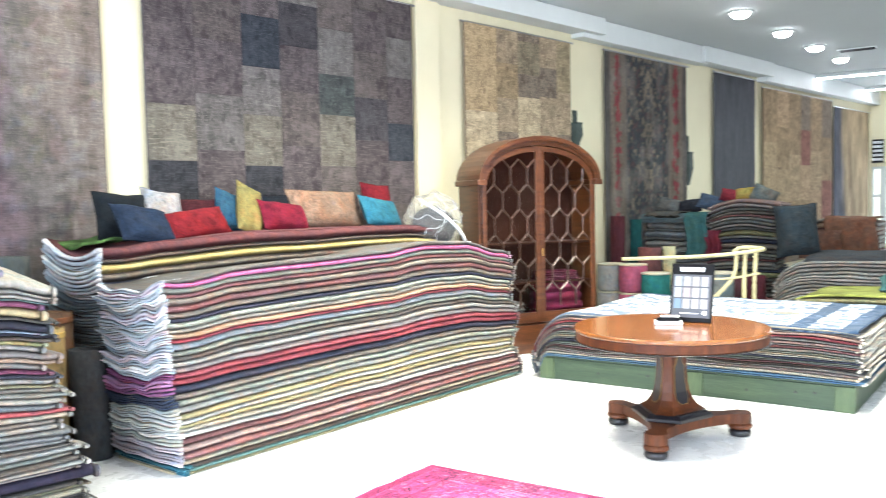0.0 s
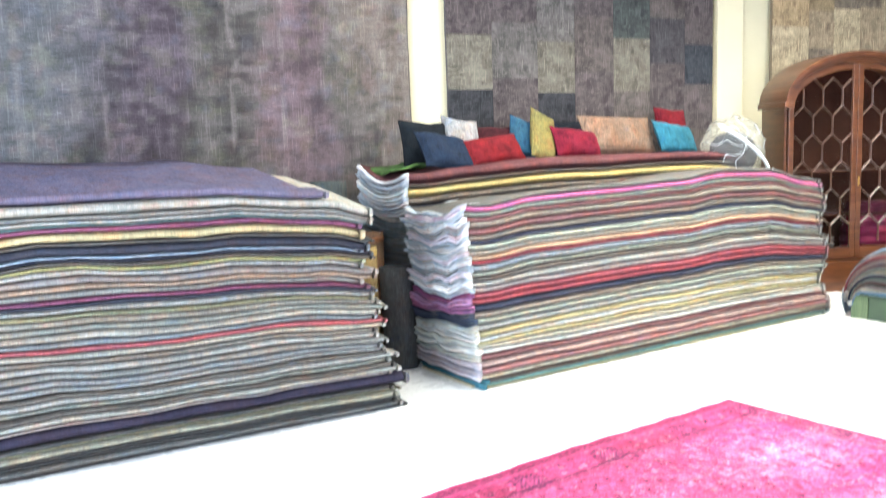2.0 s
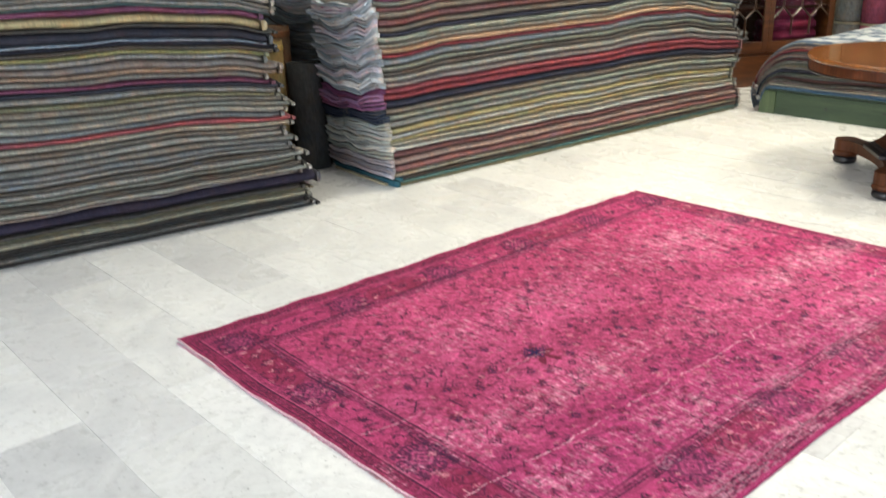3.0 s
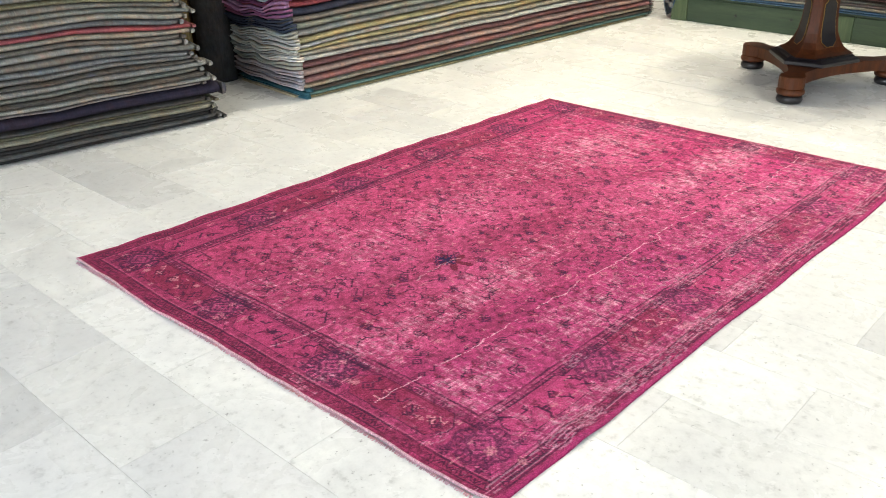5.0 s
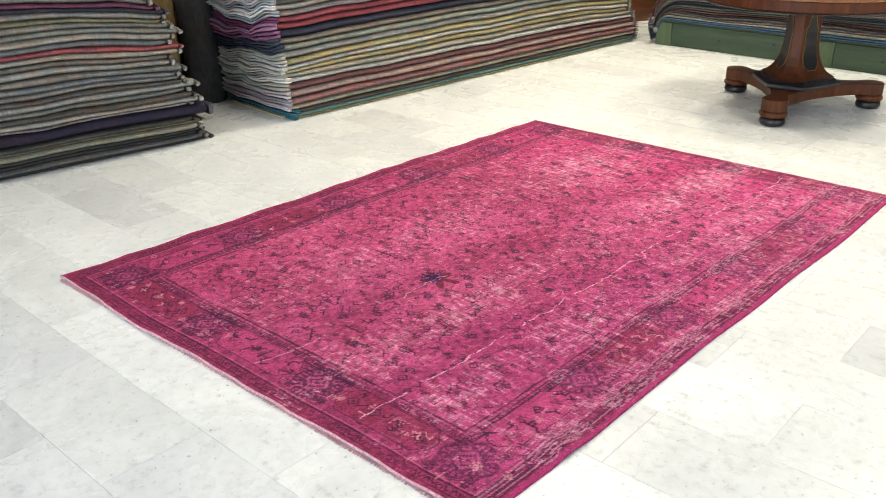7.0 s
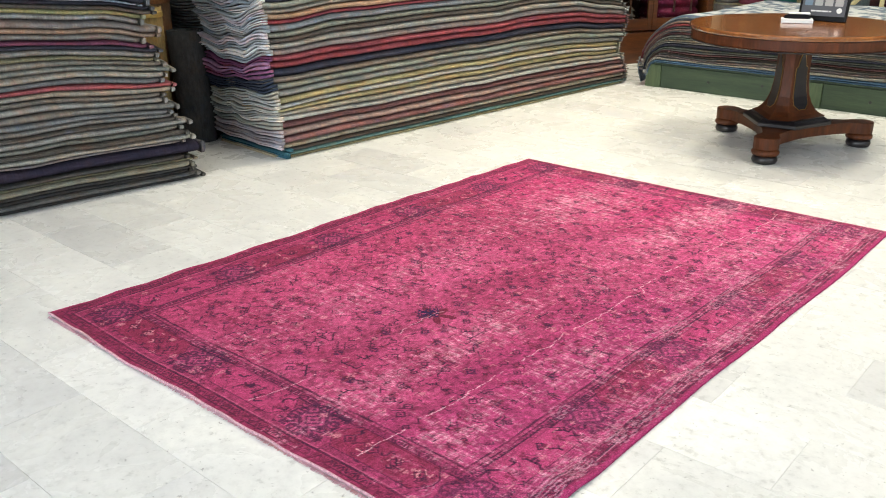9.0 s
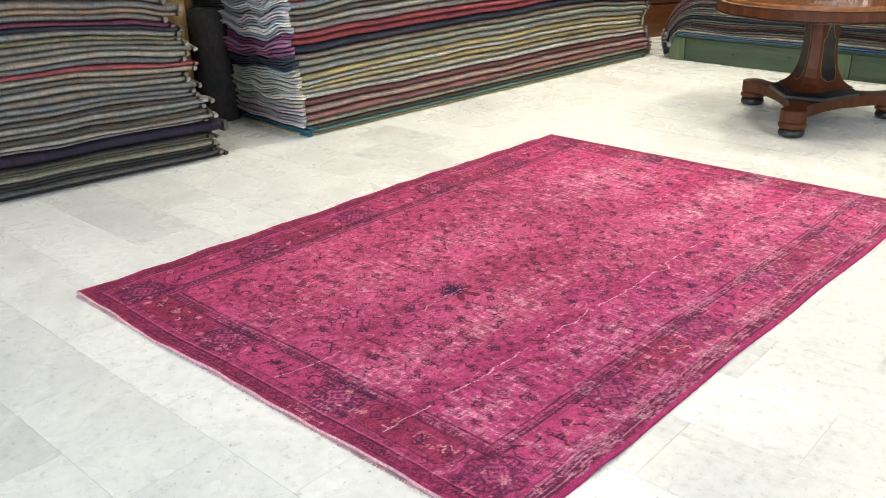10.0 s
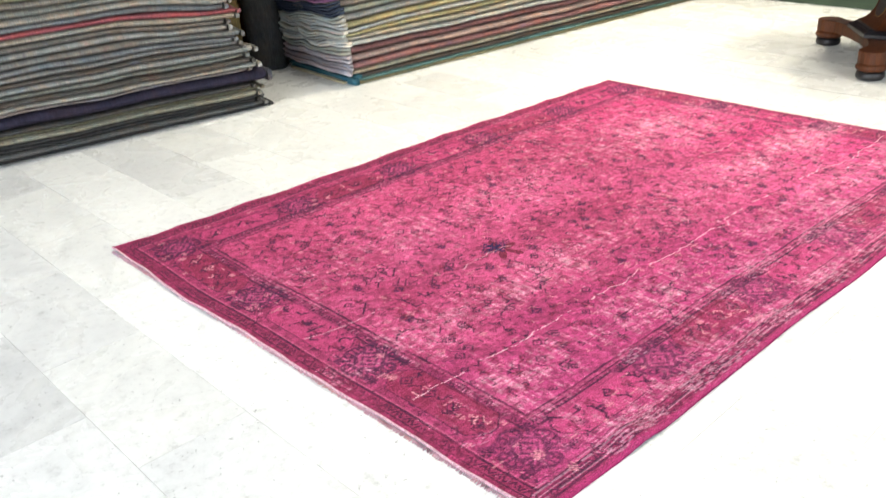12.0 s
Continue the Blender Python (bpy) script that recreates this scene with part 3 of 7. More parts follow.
sew_patches(r3, 2.06, 3.32, [
    # top patch is more golden: a warm spotlight put into its colour
    (0.56, seams(2.66, 1.8, 1.0, base=0.35), [(0.285, 0.212, 0.125), SAND, TAN, OCHRE]),
    (0.40, seams(3.26, 2.84, 2.44, 1.9, 1.4, 0.9, base=0.35), [TAN, (0.20, 0.15, 0.09), TAN, BROWNISH, SAND, TAN, BROWNISH]),
    (0.44, seams(3.56, 3.16, 2.88, 2.30, 1.8, 1.2, 0.8, base=0.35), [BROWNISH, (0.15, 0.125, 0.085), BROWNISH, SAND, TAN, BROWNISH, TAN, SAND]),
    (0.36, seams(3.28, 2.91, 2.40, 1.9, 1.4, 0.9, base=0.35), [TAN, BROWNISH, TAN, BROWNISH, TAN, OCHRE, TAN]),
    (0.31, seams(3.0, 2.45, 1.9, 1.3, 0.8, base=0.35), [(0.20, 0.16, 0.10), TAN, BROWNISH, TAN, SAND, TAN]),
])


def persian_paint(X, Z):
    """Red guard bands with pale rosettes either side of a dark field with a worn tan centre."""
    W = X.max()
    x = np.minimum(X, W - X) + 0.02 * fractal(X * 7, Z * 7, 31, 3)
    c = np.empty(X.shape + (3,))
    c[:] = (0.075, 0.068, 0.062)
    tan, red, dark = (0.17, 0.135, 0.095), (0.165, 0.042, 0.045), (0.036, 0.042, 0.046)
    c = blend(c, tan, ((x > 0.13) & (x < 0.55)) * 0.55)
    c = blend(c, red, (x > 0.24) & (x < 0.43) & (np.sin(Z * 26) + 1.0 * np.cos((x - 0.335) * 30) + 1.6 * fractal(X * 16, Z * 16, 34, 2) > -0.1))
    c = blend(c, dark, (x > 0.60) * 0.9)
    sx = np.abs(X - W / 2)
    flower = 0.45 * np.sin(Z * 9) * np.cos(sx * 10) + 1.3 * fractal(sx * 19, Z * 17, 36, 2) + 0.6 * np.sin(sx * 31) * np.sin(Z * 27) + 0.3 * fractal(X * 5, Z * 5, 38, 3)
    c = blend(c, tan, (x > 0.6) * smooth(0.25, 0.7, flower + 0.6 * np.exp(-(sx / 0.22) ** 2) - 0.35) * 0.8)
    c = blend(c, (0.11, 0.05, 0.045), (x > 0.6) * smooth(0.5, 0.9, -flower) * 0.5)
    wear = fractal(X * 4, Z * 3, 39, 4)
    return blend(c, (0.16, 0.145, 0.125), smooth(0.1, 0.9, wear) * 0.45) * (1 + 0.25 * fractal(X * 12, Z * 2, 41, 2))[..., None]


hanging_rug("hanging_rug", 5.07, 7.42, 0.3, 3.68, CARPET, "old carpet with red floral border bands and dark field", paint=persian_paint)
V5 = vintage_material("blue_grey_carpet", [(0.3, (0.066, 0.068, 0.076)), (0.7, (0.082, 0.083, 0.092))], 1.0, 0.35, bare=0.06)
hanging_rug("hanging_rug", 8.39, 10.0, 0.3, 3.70, V5, "plain blue-grey carpet hung on the wall")
r6 = hanging_rug("hanging_rug", 10.33, 13.85, 0.3, 3.60, V3, "tan and cream patchwork kilim with red marks")
# tans made warmer in colour for the warm spots of light on this kilim
RUST_TAN, HONEY, FADED_RED = (0.195, 0.140, 0.085), (0.235, 0.175, 0.108), (0.165, 0.080, 0.062)
sew_patches(r6, 3.52, 3.3, [
    (0.62, [2.3, 1.4, 0.5], [RUST_TAN, HONEY, RUST_TAN, HONEY]), (0.55, [2.6, 1.8, 1.0, 0.2], [OCHRE, RUST_TAN, HONEY, BROWNISH, RUST_TAN]), (0.62, [2.1, 1.2, 0.3], [RUST_TAN, HONEY, RUST_TAN, BROWNISH]),
    (0.50, [2.6, 1.9, 1.2, 0.5], [BROWNISH, FADED_RED, OCHRE, RUST_TAN, RUST_TAN]), (0.63, [2.2, 1.4, 0.6], [RUST_TAN, HONEY, OCHRE, RUST_TAN]), (0.60, [2.5, 1.6, 0.7], [BROWNISH, RUST_TAN, FADED_RED, RUST_TAN])])
def tan_paint(X, Z):
    c = np.empty(X.shape + (3,))
    # base tan is warmed in the same way for the light falling here
    c[:] = (0.21, 0.158, 0.096)
    x = X + 0.12 * fractal(X * 1.5, Z * 0.8, 61, 3) + 0.14 * (Z - 1.5)
    c = blend(c, (0.06, 0.075, 0.11), smooth(0.75, 0.45, x) * 0.8)
    c = blend(c, (0.17, 0.12, 0.075), ((x > 0.95) & (x < 1.15)) * 0.6)
    return c * (1 + 0.35 * fractal(X * 6, Z * 2, 63, 4))[..., None]


hanging_rug("hanging_rug", 14.05, 16.3, 0.3, 3.5, CARPET, "tan and dark blue kilim hung on the wall", paint=tan_paint)

# verdigris wall lamps on the bare wall between the rugs
def wall_sconce(s, z0, h):
    t = thing("wall_sconce", WALL_M @ pose(s, -0.004, z0), "slim dark verdigris metal wall lamp between hanging rugs", "wall lamp", "wall lamps")
    part("back_plate", box(-0.035, 0.035, -0.012, 0.0, 0.0, h, 0.004), VERDIGRIS, t)
    part("shade", loft([[(a * k, -0.012 - b * k, zz * h) for a, b in ((-0.10, 0), (-0.07, 0.09), (0.07, 0.09), (0.10, 0))] for zz, k in ((0.0, 0.45), (0.35, 1.0), (0.62, 0.9), (0.66, 1.05))]), VERDIGRIS, t)
    part("finial", tube([(0, -0.04, h * 0.66), (0, -0.04, h * 0.98)], 0.014), VERDIGRIS, t)


wall_sconce(4.39, 2.30, 0.50)
wall_sconce(7.50, 1.80, 0.80)


# ---------------- ceiling lights ----------------
def downlight():
    t = thing("downlight", pose(0, 0, 0), "round recessed ceiling downlight with a lit white lens", "ceiling light", "ceiling downlights")
    part("trim_ring", lathe([(0.118, -0.002), (0.155, -0.002), (0.155, -0.014), (0.135, -0.024), (0.118, -0.018)], 32), PELMET, t)
    part("lens", lathe([(0.122, -0.012), (0.120, -0.035), (0.105, -0.062), (0.075, -0.082), (0.04, -0.092), (0.006, -0.095)], 32), LAMP_GLOW, t, "glowing frosted lens")
    return t


first = downlight()
# the fixtures of the second row are added as well, out of view
for k, (x, y, _) in enumerate(DOWNLIGHTS):
    if k == 0:
        first.matrix_world = pose(x, y, CEIL)
    else:
        copy_thing(first, pose(x, y, CEIL))
for y, x0, x1 in ((16.5, -1.65, 2.2), (19.4, -1.4, 2.4)):
    t = thing("tube_light", pose(0, y, CEIL), "long white fluorescent ceiling batten, lit", "ceiling light", "fluorescent battens")
    part("housing", box(x0, x1, -0.09, 0.09, -0.07, -0.002, 0.01), PELMET, t)
    part("tube", box(x0 + 0.12, x1 - 0.12, -0.05, 0.05, -0.10, -0.068, 0.012), TUBE_GLOW, t, "glowing tube")
t = thing("ceiling_vent", pose(-0.3, 13.6, CEIL), "dark slotted ceiling air vent", "air vent")
part("frame", box(-0.3, 0.3, -0.12, 0.12, -0.02, -0.002, 0.005), PELMET, t)
for k in range(5):
    part("slat", box(-0.27, 0.27, -0.1 + k * 0.045, -0.08 + k * 0.045, -0.03, -0.019), BLACK, t)


# ---------------- piles of folded rugs ----------------
def folded_rug(pile_m, idx, L, D, lo, hi, color, group, label, fringe, seed, front=0.0, start=0.0, end=0.0, ends=(True, True), ny=22, fats=(0.42, 0.85), selvedges=1, slant=0.0):
    """One rug folded double: lo and hi give the height of its under and upper side at (along, across)."""
    r = random.Random(seed)
    ob = thing("folded_rug", pile_m, label, "rug", group)
    y0, y1 = start + r.uniform(-0.02, 0.02), L + end + r.uniform(-0.02, 0.02)
    f0 = front + r.uniform(-0.012, 0.012)
    dd = D + r.uniform(-0.03, 0.02)
    ph = r.uniform(0, 50)
    vs, fs, n = [], [], 0
    xs = [0.0, 0.25, 0.5, 0.75, 0.91]
    ys = [y0 + (y1 - y0) * (0.5 - 0.5 * math.cos(math.pi * k / ny)) * 0.5 + (y1 - y0) * k / ny * 0.5 for k in range(ny + 1)]
    ys = sorted(ys + [y0 + 0.006, y0 + 0.02, y0 + 0.045, y1 - 0.006, y1 - 0.02, y1 - 0.045])
    for k, y in enumerate(ys):
        f = f0 + 0.010 * noise.noise((y * 2.3, ph, 0)) + 0.004 * noise.noise((y * 9, ph, 3)) - 0.028 * (max(0.0, 1 - min(y - y0, y1 - y) / 0.035)) ** 2
        out = []
        xx = [-dd + (f + dd) * q for q in xs]
        zl = lambda x: lo(y, x)
        zh = lambda x: hi(y, x)
        th = zh(f) - zl(f)
        for x in xx:
            out.append((x, zl(x) + 0.0006))
        rr_ = th * 0.5
        for a in (-84, -60, -36, -12, 12, 36, 60, 84):
            out.append((f - rr_ * 2.0 + rr_ * 2.0 * math.cos(radians(a)), (zl(f) + zh(f)) / 2 + rr_ * 0.86 * math.sin(radians(a))))
        for x in xx[::-1]:
            out.append((x, zh(x) - 0.0006))
        g = 0.09
        for x in xx[:-1]:
            a, b = zl(x), zh(x)
            out.append((x, a + (b - a) * (0.5 + g)))
        out.append((f - rr_ * 1.4, (zl(f) + zh(f)) / 2))
        for x in xx[:-1][::-1]:
            a, b = zl(x), zh(x)
            out.append((x, a + (b - a) * (0.5 - g)))
        n = len(out)
        vs += [(x, y + slant * min(0.0, x) * max(0.0, y / L) ** 4, z) for x, z in out]
    for k in range(len(ys) - 1):
        for i in range(n):
            a, b = k * n + i, k * n + (i + 1) % n
            fs.append((a, b, b + n, a + n))
    fs.append(tuple(range(n))[::-1])
    fs.append(tuple(range((len(ys) - 1) * n, len(ys) * n)))
    me = mesh_of("folded_rug", vs, fs, WOOL)
    me.polygons.foreach_set("use_smooth", [True] * (len(fs) - 2) + [False] * 2)
    part("body", me, None, ob, color=color)
    # pale selvedge at the ends
    for side, lay in [(q, w) for q in (0, 1) for w in range(selvedges)]:
        if not ends[side]:
            continue
        ye = ys[0] if side == 0 else ys[-1]
        sg = -1 if side == 0 else 1
        v2, f2 = [], []
        m = 14
        for i in range(m + 1):
            x = -dd + 0.004 + (dd + f0 - 0.004) * i / m
            a, b = lo(ye, x), hi(ye, x)
            a, b = a + (b - a) * lay / selvedges, a + (b - a) * (lay + 1) / selvedges
            fat = r.uniform(*fats)
            t0, t1 = a + (b - a) * (0.5 - 0.5 * fat), a + (b - a) * (0.5 + 0.48 * fat)
            o = 0.010 + (0.016 if fats[0] < 0.7 else 0.009) * (1 + noise.noise((x * 6, ph, 5 + lay))) + 0.006 * noise.noise((x * 25, ph, 9 + lay)) + 0.008 * lay
            for q, yy in ((0.0, 0.004), (0.06, -0.7 * o), (0.3, -o), (0.7, -o), (0.94, -0.75 * o), (1.0, 0.004)):
                v2.append((x, ye - sg * yy + slant * min(0.0, x) * side, t0 + (t1 - t0) * q))
        for i in range(m):
            for q in range(6):
                a = i * 6 + q
                b = i * 6 + (q + 1) % 6
                f2.append((a, b, b + 6, a + 6) if side == 0 else (b, a, a + 6, b + 6))
        f2.append(tuple(range(6)))
        f2.append(tuple(m * 6 + q for q in range(6)))
        part("selvedge", mesh_of("selvedge", v2, f2, FRINGE, True), None, ob, color=tuple(v * (1.0 if lay == 0 else 0.88) for v in fringe[side]))
    return ob


def pile(m, L, D, top, colors, group, sag, seed, thick=None, front=None, start=None, end=None, fringes=None, labels=None, ends=(True, True), base=0.0, ny=22, shade=1.0, fats=(0.5, 0.95), wave=1.0, selvedges=1, dull=0.12, calm=0.0, slant=None):
    """A pile of folded rugs; top(y) is its height along the front."""
    r = random.Random(seed)
    t = [(thick[i] if thick and thick[i] else r.uniform(0.6, 1.5)) for i in range(len(colors))]
    total = sum(t)
    acc = 0.0

    def level(h):
        def z(y, x):
            H = top(y) - base
            wob = wave * 0.010 * noise.noise((y * 1.1, x * 2.5, h * 2.5 + seed)) * min(1, h * 6) + wave * 0.006 * noise.noise((y * 3.2, x * 6, h * 9 + seed)) * min(1, h * 6) * (1.0 if h < 0.999 else 0.6)
            return base + H * h + wob + sag(y, x, h)
        return z

    for i, c in enumerate(colors):
        lo, hi = level(acc / total), level((acc + t[i]) / total)
        acc += t[i]
        kc = r.uniform(0.85, 1.15) * shade
        lum = 0.3 * c[0] + 0.6 * c[1] + 0.1 * c[2]
        label = label_for(c)
        if calm and max(c) < 1.6 * min(c):
            k = calm * min(1.0, i / (0.4 * len(colors)))
            c = tuple((1 - k) * v + k * g for v, g in zip(c, (0.215, 0.200, 0.185)))
        c2 = tuple(((1 - dull) * v + dull * lum * g) * kc for v, g in zip(c, (1.02, 1.0, 0.97)))
        fr = fringes(i, c2) if fringes else (tuple(0.45 * a + 0.3 for a in c2),) * 2
        folded_rug(m, i, L, D, lo, hi, c2, group, (labels or {}).get(i, label), fr, seed * 100 + i, front(i) if front else 0.0, start(i) if start else 0.0, end(i) if end else 0.0, ends, ny, fats, selvedges, slant(i) if slant else 0.0)


NAMED = {}


def dye(name, c):
    NAMED[c] = name
    return c


G1, G2, G3 = dye("grey", (0.19, 0.187, 0.18)), dye("dark grey", (0.085, 0.083, 0.083)), dye("pale grey", (0.27, 0.268, 0.26))
BE, BR, DB = dye("beige", (0.26, 0.228, 0.175)), dye("brown", (0.135, 0.105, 0.085)), dye("dark brown", (0.065, 0.05, 0.043))
MA, CR, NV = dye("maroon", (0.185, 0.080, 0.083)), dye("crimson", (0.23, 0.045, 0.062)), dye("navy", (0.035, 0.038, 0.065))
YE, OL, TE = dye("mustard yellow", (0.29, 0.245, 0.12)), dye("olive", (0.19, 0.18, 0.09)), dye("teal", (0.075, 0.15, 0.15))
BL, SG, OR = dye("slate blue", (0.16, 0.185, 0.225)), dye("sage green", (0.17, 0.19, 0.16)), dye("burnt orange", (0.32, 0.20, 0.13))
PK, PU, CRM = dye("magenta pink", (0.36, 0.085, 0.215)), dye("purple", (0.062, 0.046, 0.095)), dye("cream", (0.33, 0.31, 0.265))
MV, RS = dye("mauve", (0.21, 0.165, 0.17)), dye("dusty rose", (0.29, 0.19, 0.175))


LV = dye("faded violet", (0.115, 0.094, 0.185))
TOPG = dye("taupe grey", (0.062, 0.056, 0.056))
GOLD, MAG, REDR, LIME = dye("golden yellow", (0.42, 0.32, 0.11)), dye("dark magenta", (0.21, 0.04, 0.12)), dye("bright red", (0.36, 0.05, 0.075)), dye("olive yellow", (0.27, 0.26, 0.07))
WINE = dye("wine red patterned", (0.085, 0.030, 0.034))
SKY = dye("light blue", (0.20, 0.29, 0.42))


def label_for(c):
    return "folded %s vintage wool rug lying in a pile" % NAMED.get(c, "faded")


def spline(points):
    def f(y):
        pts = points
        if y <= pts[0][0]:
            return pts[0][1]
        for (a, b), (c, d) in zip(pts, pts[1:]):
            if y <= c:
                t = (y - a) / (c - a)
                t = t * t * (3 - 2 * t)
                return b + (d - b) * t
        return pts[-1][1]
    return f


# long pile in front of the wall
FRONT_M = pose(-2.086, 1.10, 0, 0, 0, -4.6)
front_top = spline([(-0.05, 1.15), (0.48, 1.225), (1.07, 1.245), (1.82, 1.255), (2.27, 1.30), (2.8, 1.28), (3.3, 1.18), (3.55, 1.13)])
TEQ = dye("turquoise", (0.075, 0.16, 0.16))
front_rugs = [(YE, 0.5), (TEQ, 0.6), (DB, 0.5), (BE, 0.9), (MA, 1.0), (RS, 1.0), (MA, 1.0), (G3, 0.8), (BE, 0.9), (YE, 0.9), (G3, 0.7), (YE, 0.9), (G1, 1.0), (SG, 0.9), (BR, 0.9), (NV, 1.1), (CR, 1.1), (CR, 0.9), (MV, 1.0), (G1, 1.0), (DB, 0.8),
              (SG, 0.8), (BL, 1.0), (CR, 0.6), (OR, 0.8), (CRM, 0.8), (SG, 0.9), (NV, 0.6), (BR, 1.0), (MA, 1.1), (BR, 1.0), (MA, 0.7), (SG, 0.8), (PK, 0.9), (TOPG, 0.8)]
front_colors = [c for c, k in front_rugs]
FN = len(front_rugs) - 1


def front_sag(y, x, h):
    e = math.exp(-y / 0.30)
    q = (x + 0.38) / 0.38
    return -0.10 * h * max(0.0, -x - 0.12) + h * e * (0.05 * (q * q - 0.35)) + 0.036 * e * min(1, h * 5) * noise.noise((x * 5.5, h * 7, 2.2)) + 0.010 * e * min(1, h * 5) * noise.noise((x * 12, h * 16, 5.1))


def front_fringe(i, c):
    h = i / FN
    k = (0.75, 1.0, 0.85, 1.1, 0.7, 0.95, 0.65, 1.05)[(i * 5) % 8]
    if h < 0.06:
        left = (0.045, 0.14, 0.19)
    elif 0.38 < h < 0.43:
        left = (0.035, 0.045, 0.075)
    elif 0.43 < h < 0.52:
        left = ((0.25, 0.10, 0.20), (0.32, 0.17, 0.30), (0.18, 0.06, 0.14))[i % 3]
    elif h < 0.16:
        left = tuple(k * v for v in (0.42, 0.385, 0.43))
    elif h < 0.38:
        left = tuple(k * v for v in ((0.54, 0.56, 0.52), (0.64, 0.65, 0.64), (0.44, 0.45, 0.45))[i % 3])
    else:
        left = tuple(k * v for v in ((0.52, 0.575, 0.64), (0.66, 0.67, 0.69), (0.46, 0.50, 0.55), (0.60, 0.54, 0.61))[(i * 7) % 4])
    return left, tuple(0.6 * v + 0.1 for v in c)


pile(FRONT_M, 3.52, 0.76, front_top, front_colors, "rugs in the long front pile", front_sag, 3, fringes=front_fringe, shade=1.09, dull=0.16, calm=0.24, thick=[k for c, k in front_rugs], selvedges=2, fats=(0.60, 0.98),
     front=lambda i: -0.0012 * i, start=lambda i: -0.012 - 0.003 * i if i > 2 else 0.0, end=lambda i: 0.05 * math.sin(i * 0.48) - 0.003 * max(0, i - 15))
pallet = thing("pallet_board", FRONT_M @ pose(0, 0, 0), "bare pine board lying under the rug pile", "board")
part("board", box(-0.72, -0.10, -0.05, 0.02, 0.0, 0.014, 0.003), PALLET, pallet)

for y, x, turn in ((0.10, -0.50, 14), (0.07, -0.22, -20)):
    tag = thing("paper_tag", FRONT_M @ pose(x, y, front_top(y) + 0.004, 4, -6, turn), "small white paper tag lying on the top rug", "tag", "paper tags on the rug pile")
    part("card", box(-0.022, 0.022, -0.05, 0.05, 0.0, 0.0016), PAPER, tag)

# pile behind it, carrying the cushions
BACK_M = pose(-2.90, 1.14, 0, 0, 0, -5.4)
back_top = spline([(0.0, 1.325), (0.5, 1.38), (1.4, 1.412), (2.9, 1.41), (3.4, 1.385)])
back_colors = [G2, BR, G2, NV, G2, BR, G2, MA, NV, G2, BR, G1, G2, BR, G2, G1, G2, MA, BR, G2, G1, BR, G2, G1, BL, G1, G2, NV, BR, GOLD, DB, WINE]


def back_sag(y, x, h):
    e = math.exp(-y / 0.28)
    q = (x + 0.36) / 0.36
    return h * e * 0.06 * (q * q - 0.45) + 0.05 * e * h * max(0.0, -x / 0.74) ** 3


# selvedge colours step darker from the top rugs down
pile(BACK_M, 3.4, 0.74, back_top, back_colors, "rugs in the long back pile", back_sag, 5, ends=(True, True),
     fats=(0.66, 1.0), fringes=lambda i, c: (tuple(v * (0.7 + 0.12 * (i * 3 % 5)) for v in ((0.50, 0.55, 0.62), (0.42, 0.43, 0.47), (0.60, 0.61, 0.62))[i % 3]) if i > 25 else tuple(v * (0.5 + 0.1 * (i % 3)) for v in (0.36, 0.42, 0.46)) if i > 15 else (0.06, 0.06, 0.07), c), start=lambda i: (-0.04 if i > 26 else 0.0), thick=[1.0] * 27 + [1.3, 1.5, 1.5, 0.8, 1.9], selvedges=2)

# pile on the near side, its rugs ending unevenly
NEAR_TURN = 8.2
NEAR_L = 3.6
cx, cy = -2.19, 0.50
NEAR_M = pose(cx - NEAR_L * math.sin(radians(NEAR_TURN)), cy - NEAR_L * math.cos(radians(NEAR_TURN)), 0, 0, 0, -NEAR_TURN)
near_top = spline([(0.0, 1.33), (1.6, 1.385), (2.6, 1.36), (3.2, 1.30), (3.45, 1.245), (3.6, 1.215)])
IVORY, DG, DPU = dye("ivory", (0.46, 0.43, 0.36)), dye("charcoal", (0.048, 0.047, 0.050)), dye("dark violet", (0.034, 0.027, 0.062))
STRAW = dye("straw", (0.25, 0.235, 0.165))
near_rugs = [(DG, 0.7), (G2, 0.7), (DG, 0.6), (DG, 0.6), (STRAW, 0.7), (OL, 0.4), (DG, 0.5), (DPU, 1.9), (MV, 0.4), (CRM, 0.8), (DB, 0.8), (SG, 0.8), (G3, 1.0), (DB, 0.5), (G3, 0.9), (BL, 0.8), (G1, 1.0), (G3, 1.0), (BR, 0.8), (BE, 0.9), (REDR, 0.8), (BL, 0.9), (CRM, 0.8), (SG, 0.8), (BE, 0.9), (OL, 0.5), (G3, 0.9),
             (NV, 0.5), (MAG, 0.5), (G1, 0.9), (OR, 0.7), (MV, 0.9), (G3, 0.8), (LIME, 0.55), (DB, 0.5), (NV, 0.5), (SKY, 0.25), (NV, 1.3), (DG, 0.4), (GOLD, 1.25), (MAG, 0.75), (TE, 0.25), (G3, 0.6), (G1, 0.5), (IVORY, 1.5), (LV, 1.2)]
near_colors = [c for c, k in near_rugs]
NN = len(near_rugs)


def near_end(i):
    if i < 2:
        return 0.02 - 0.02 * i
    if i == 7:
        return 0.05
    if i < 7:
        return -0.04 + 0.02 * (i % 2)
    if i < 15:
        return 0.03 - 0.035 * (i % 3) - 0.005 * i
    if i < NN - 4:
        return -0.13 + 0.045 * math.sin(i * 1.7) - 0.002 * (i - 15) + (0.03 if 15 < i < 26 else 0)
    return -0.16 - (0.26 if i == NN - 1 else 0.0)


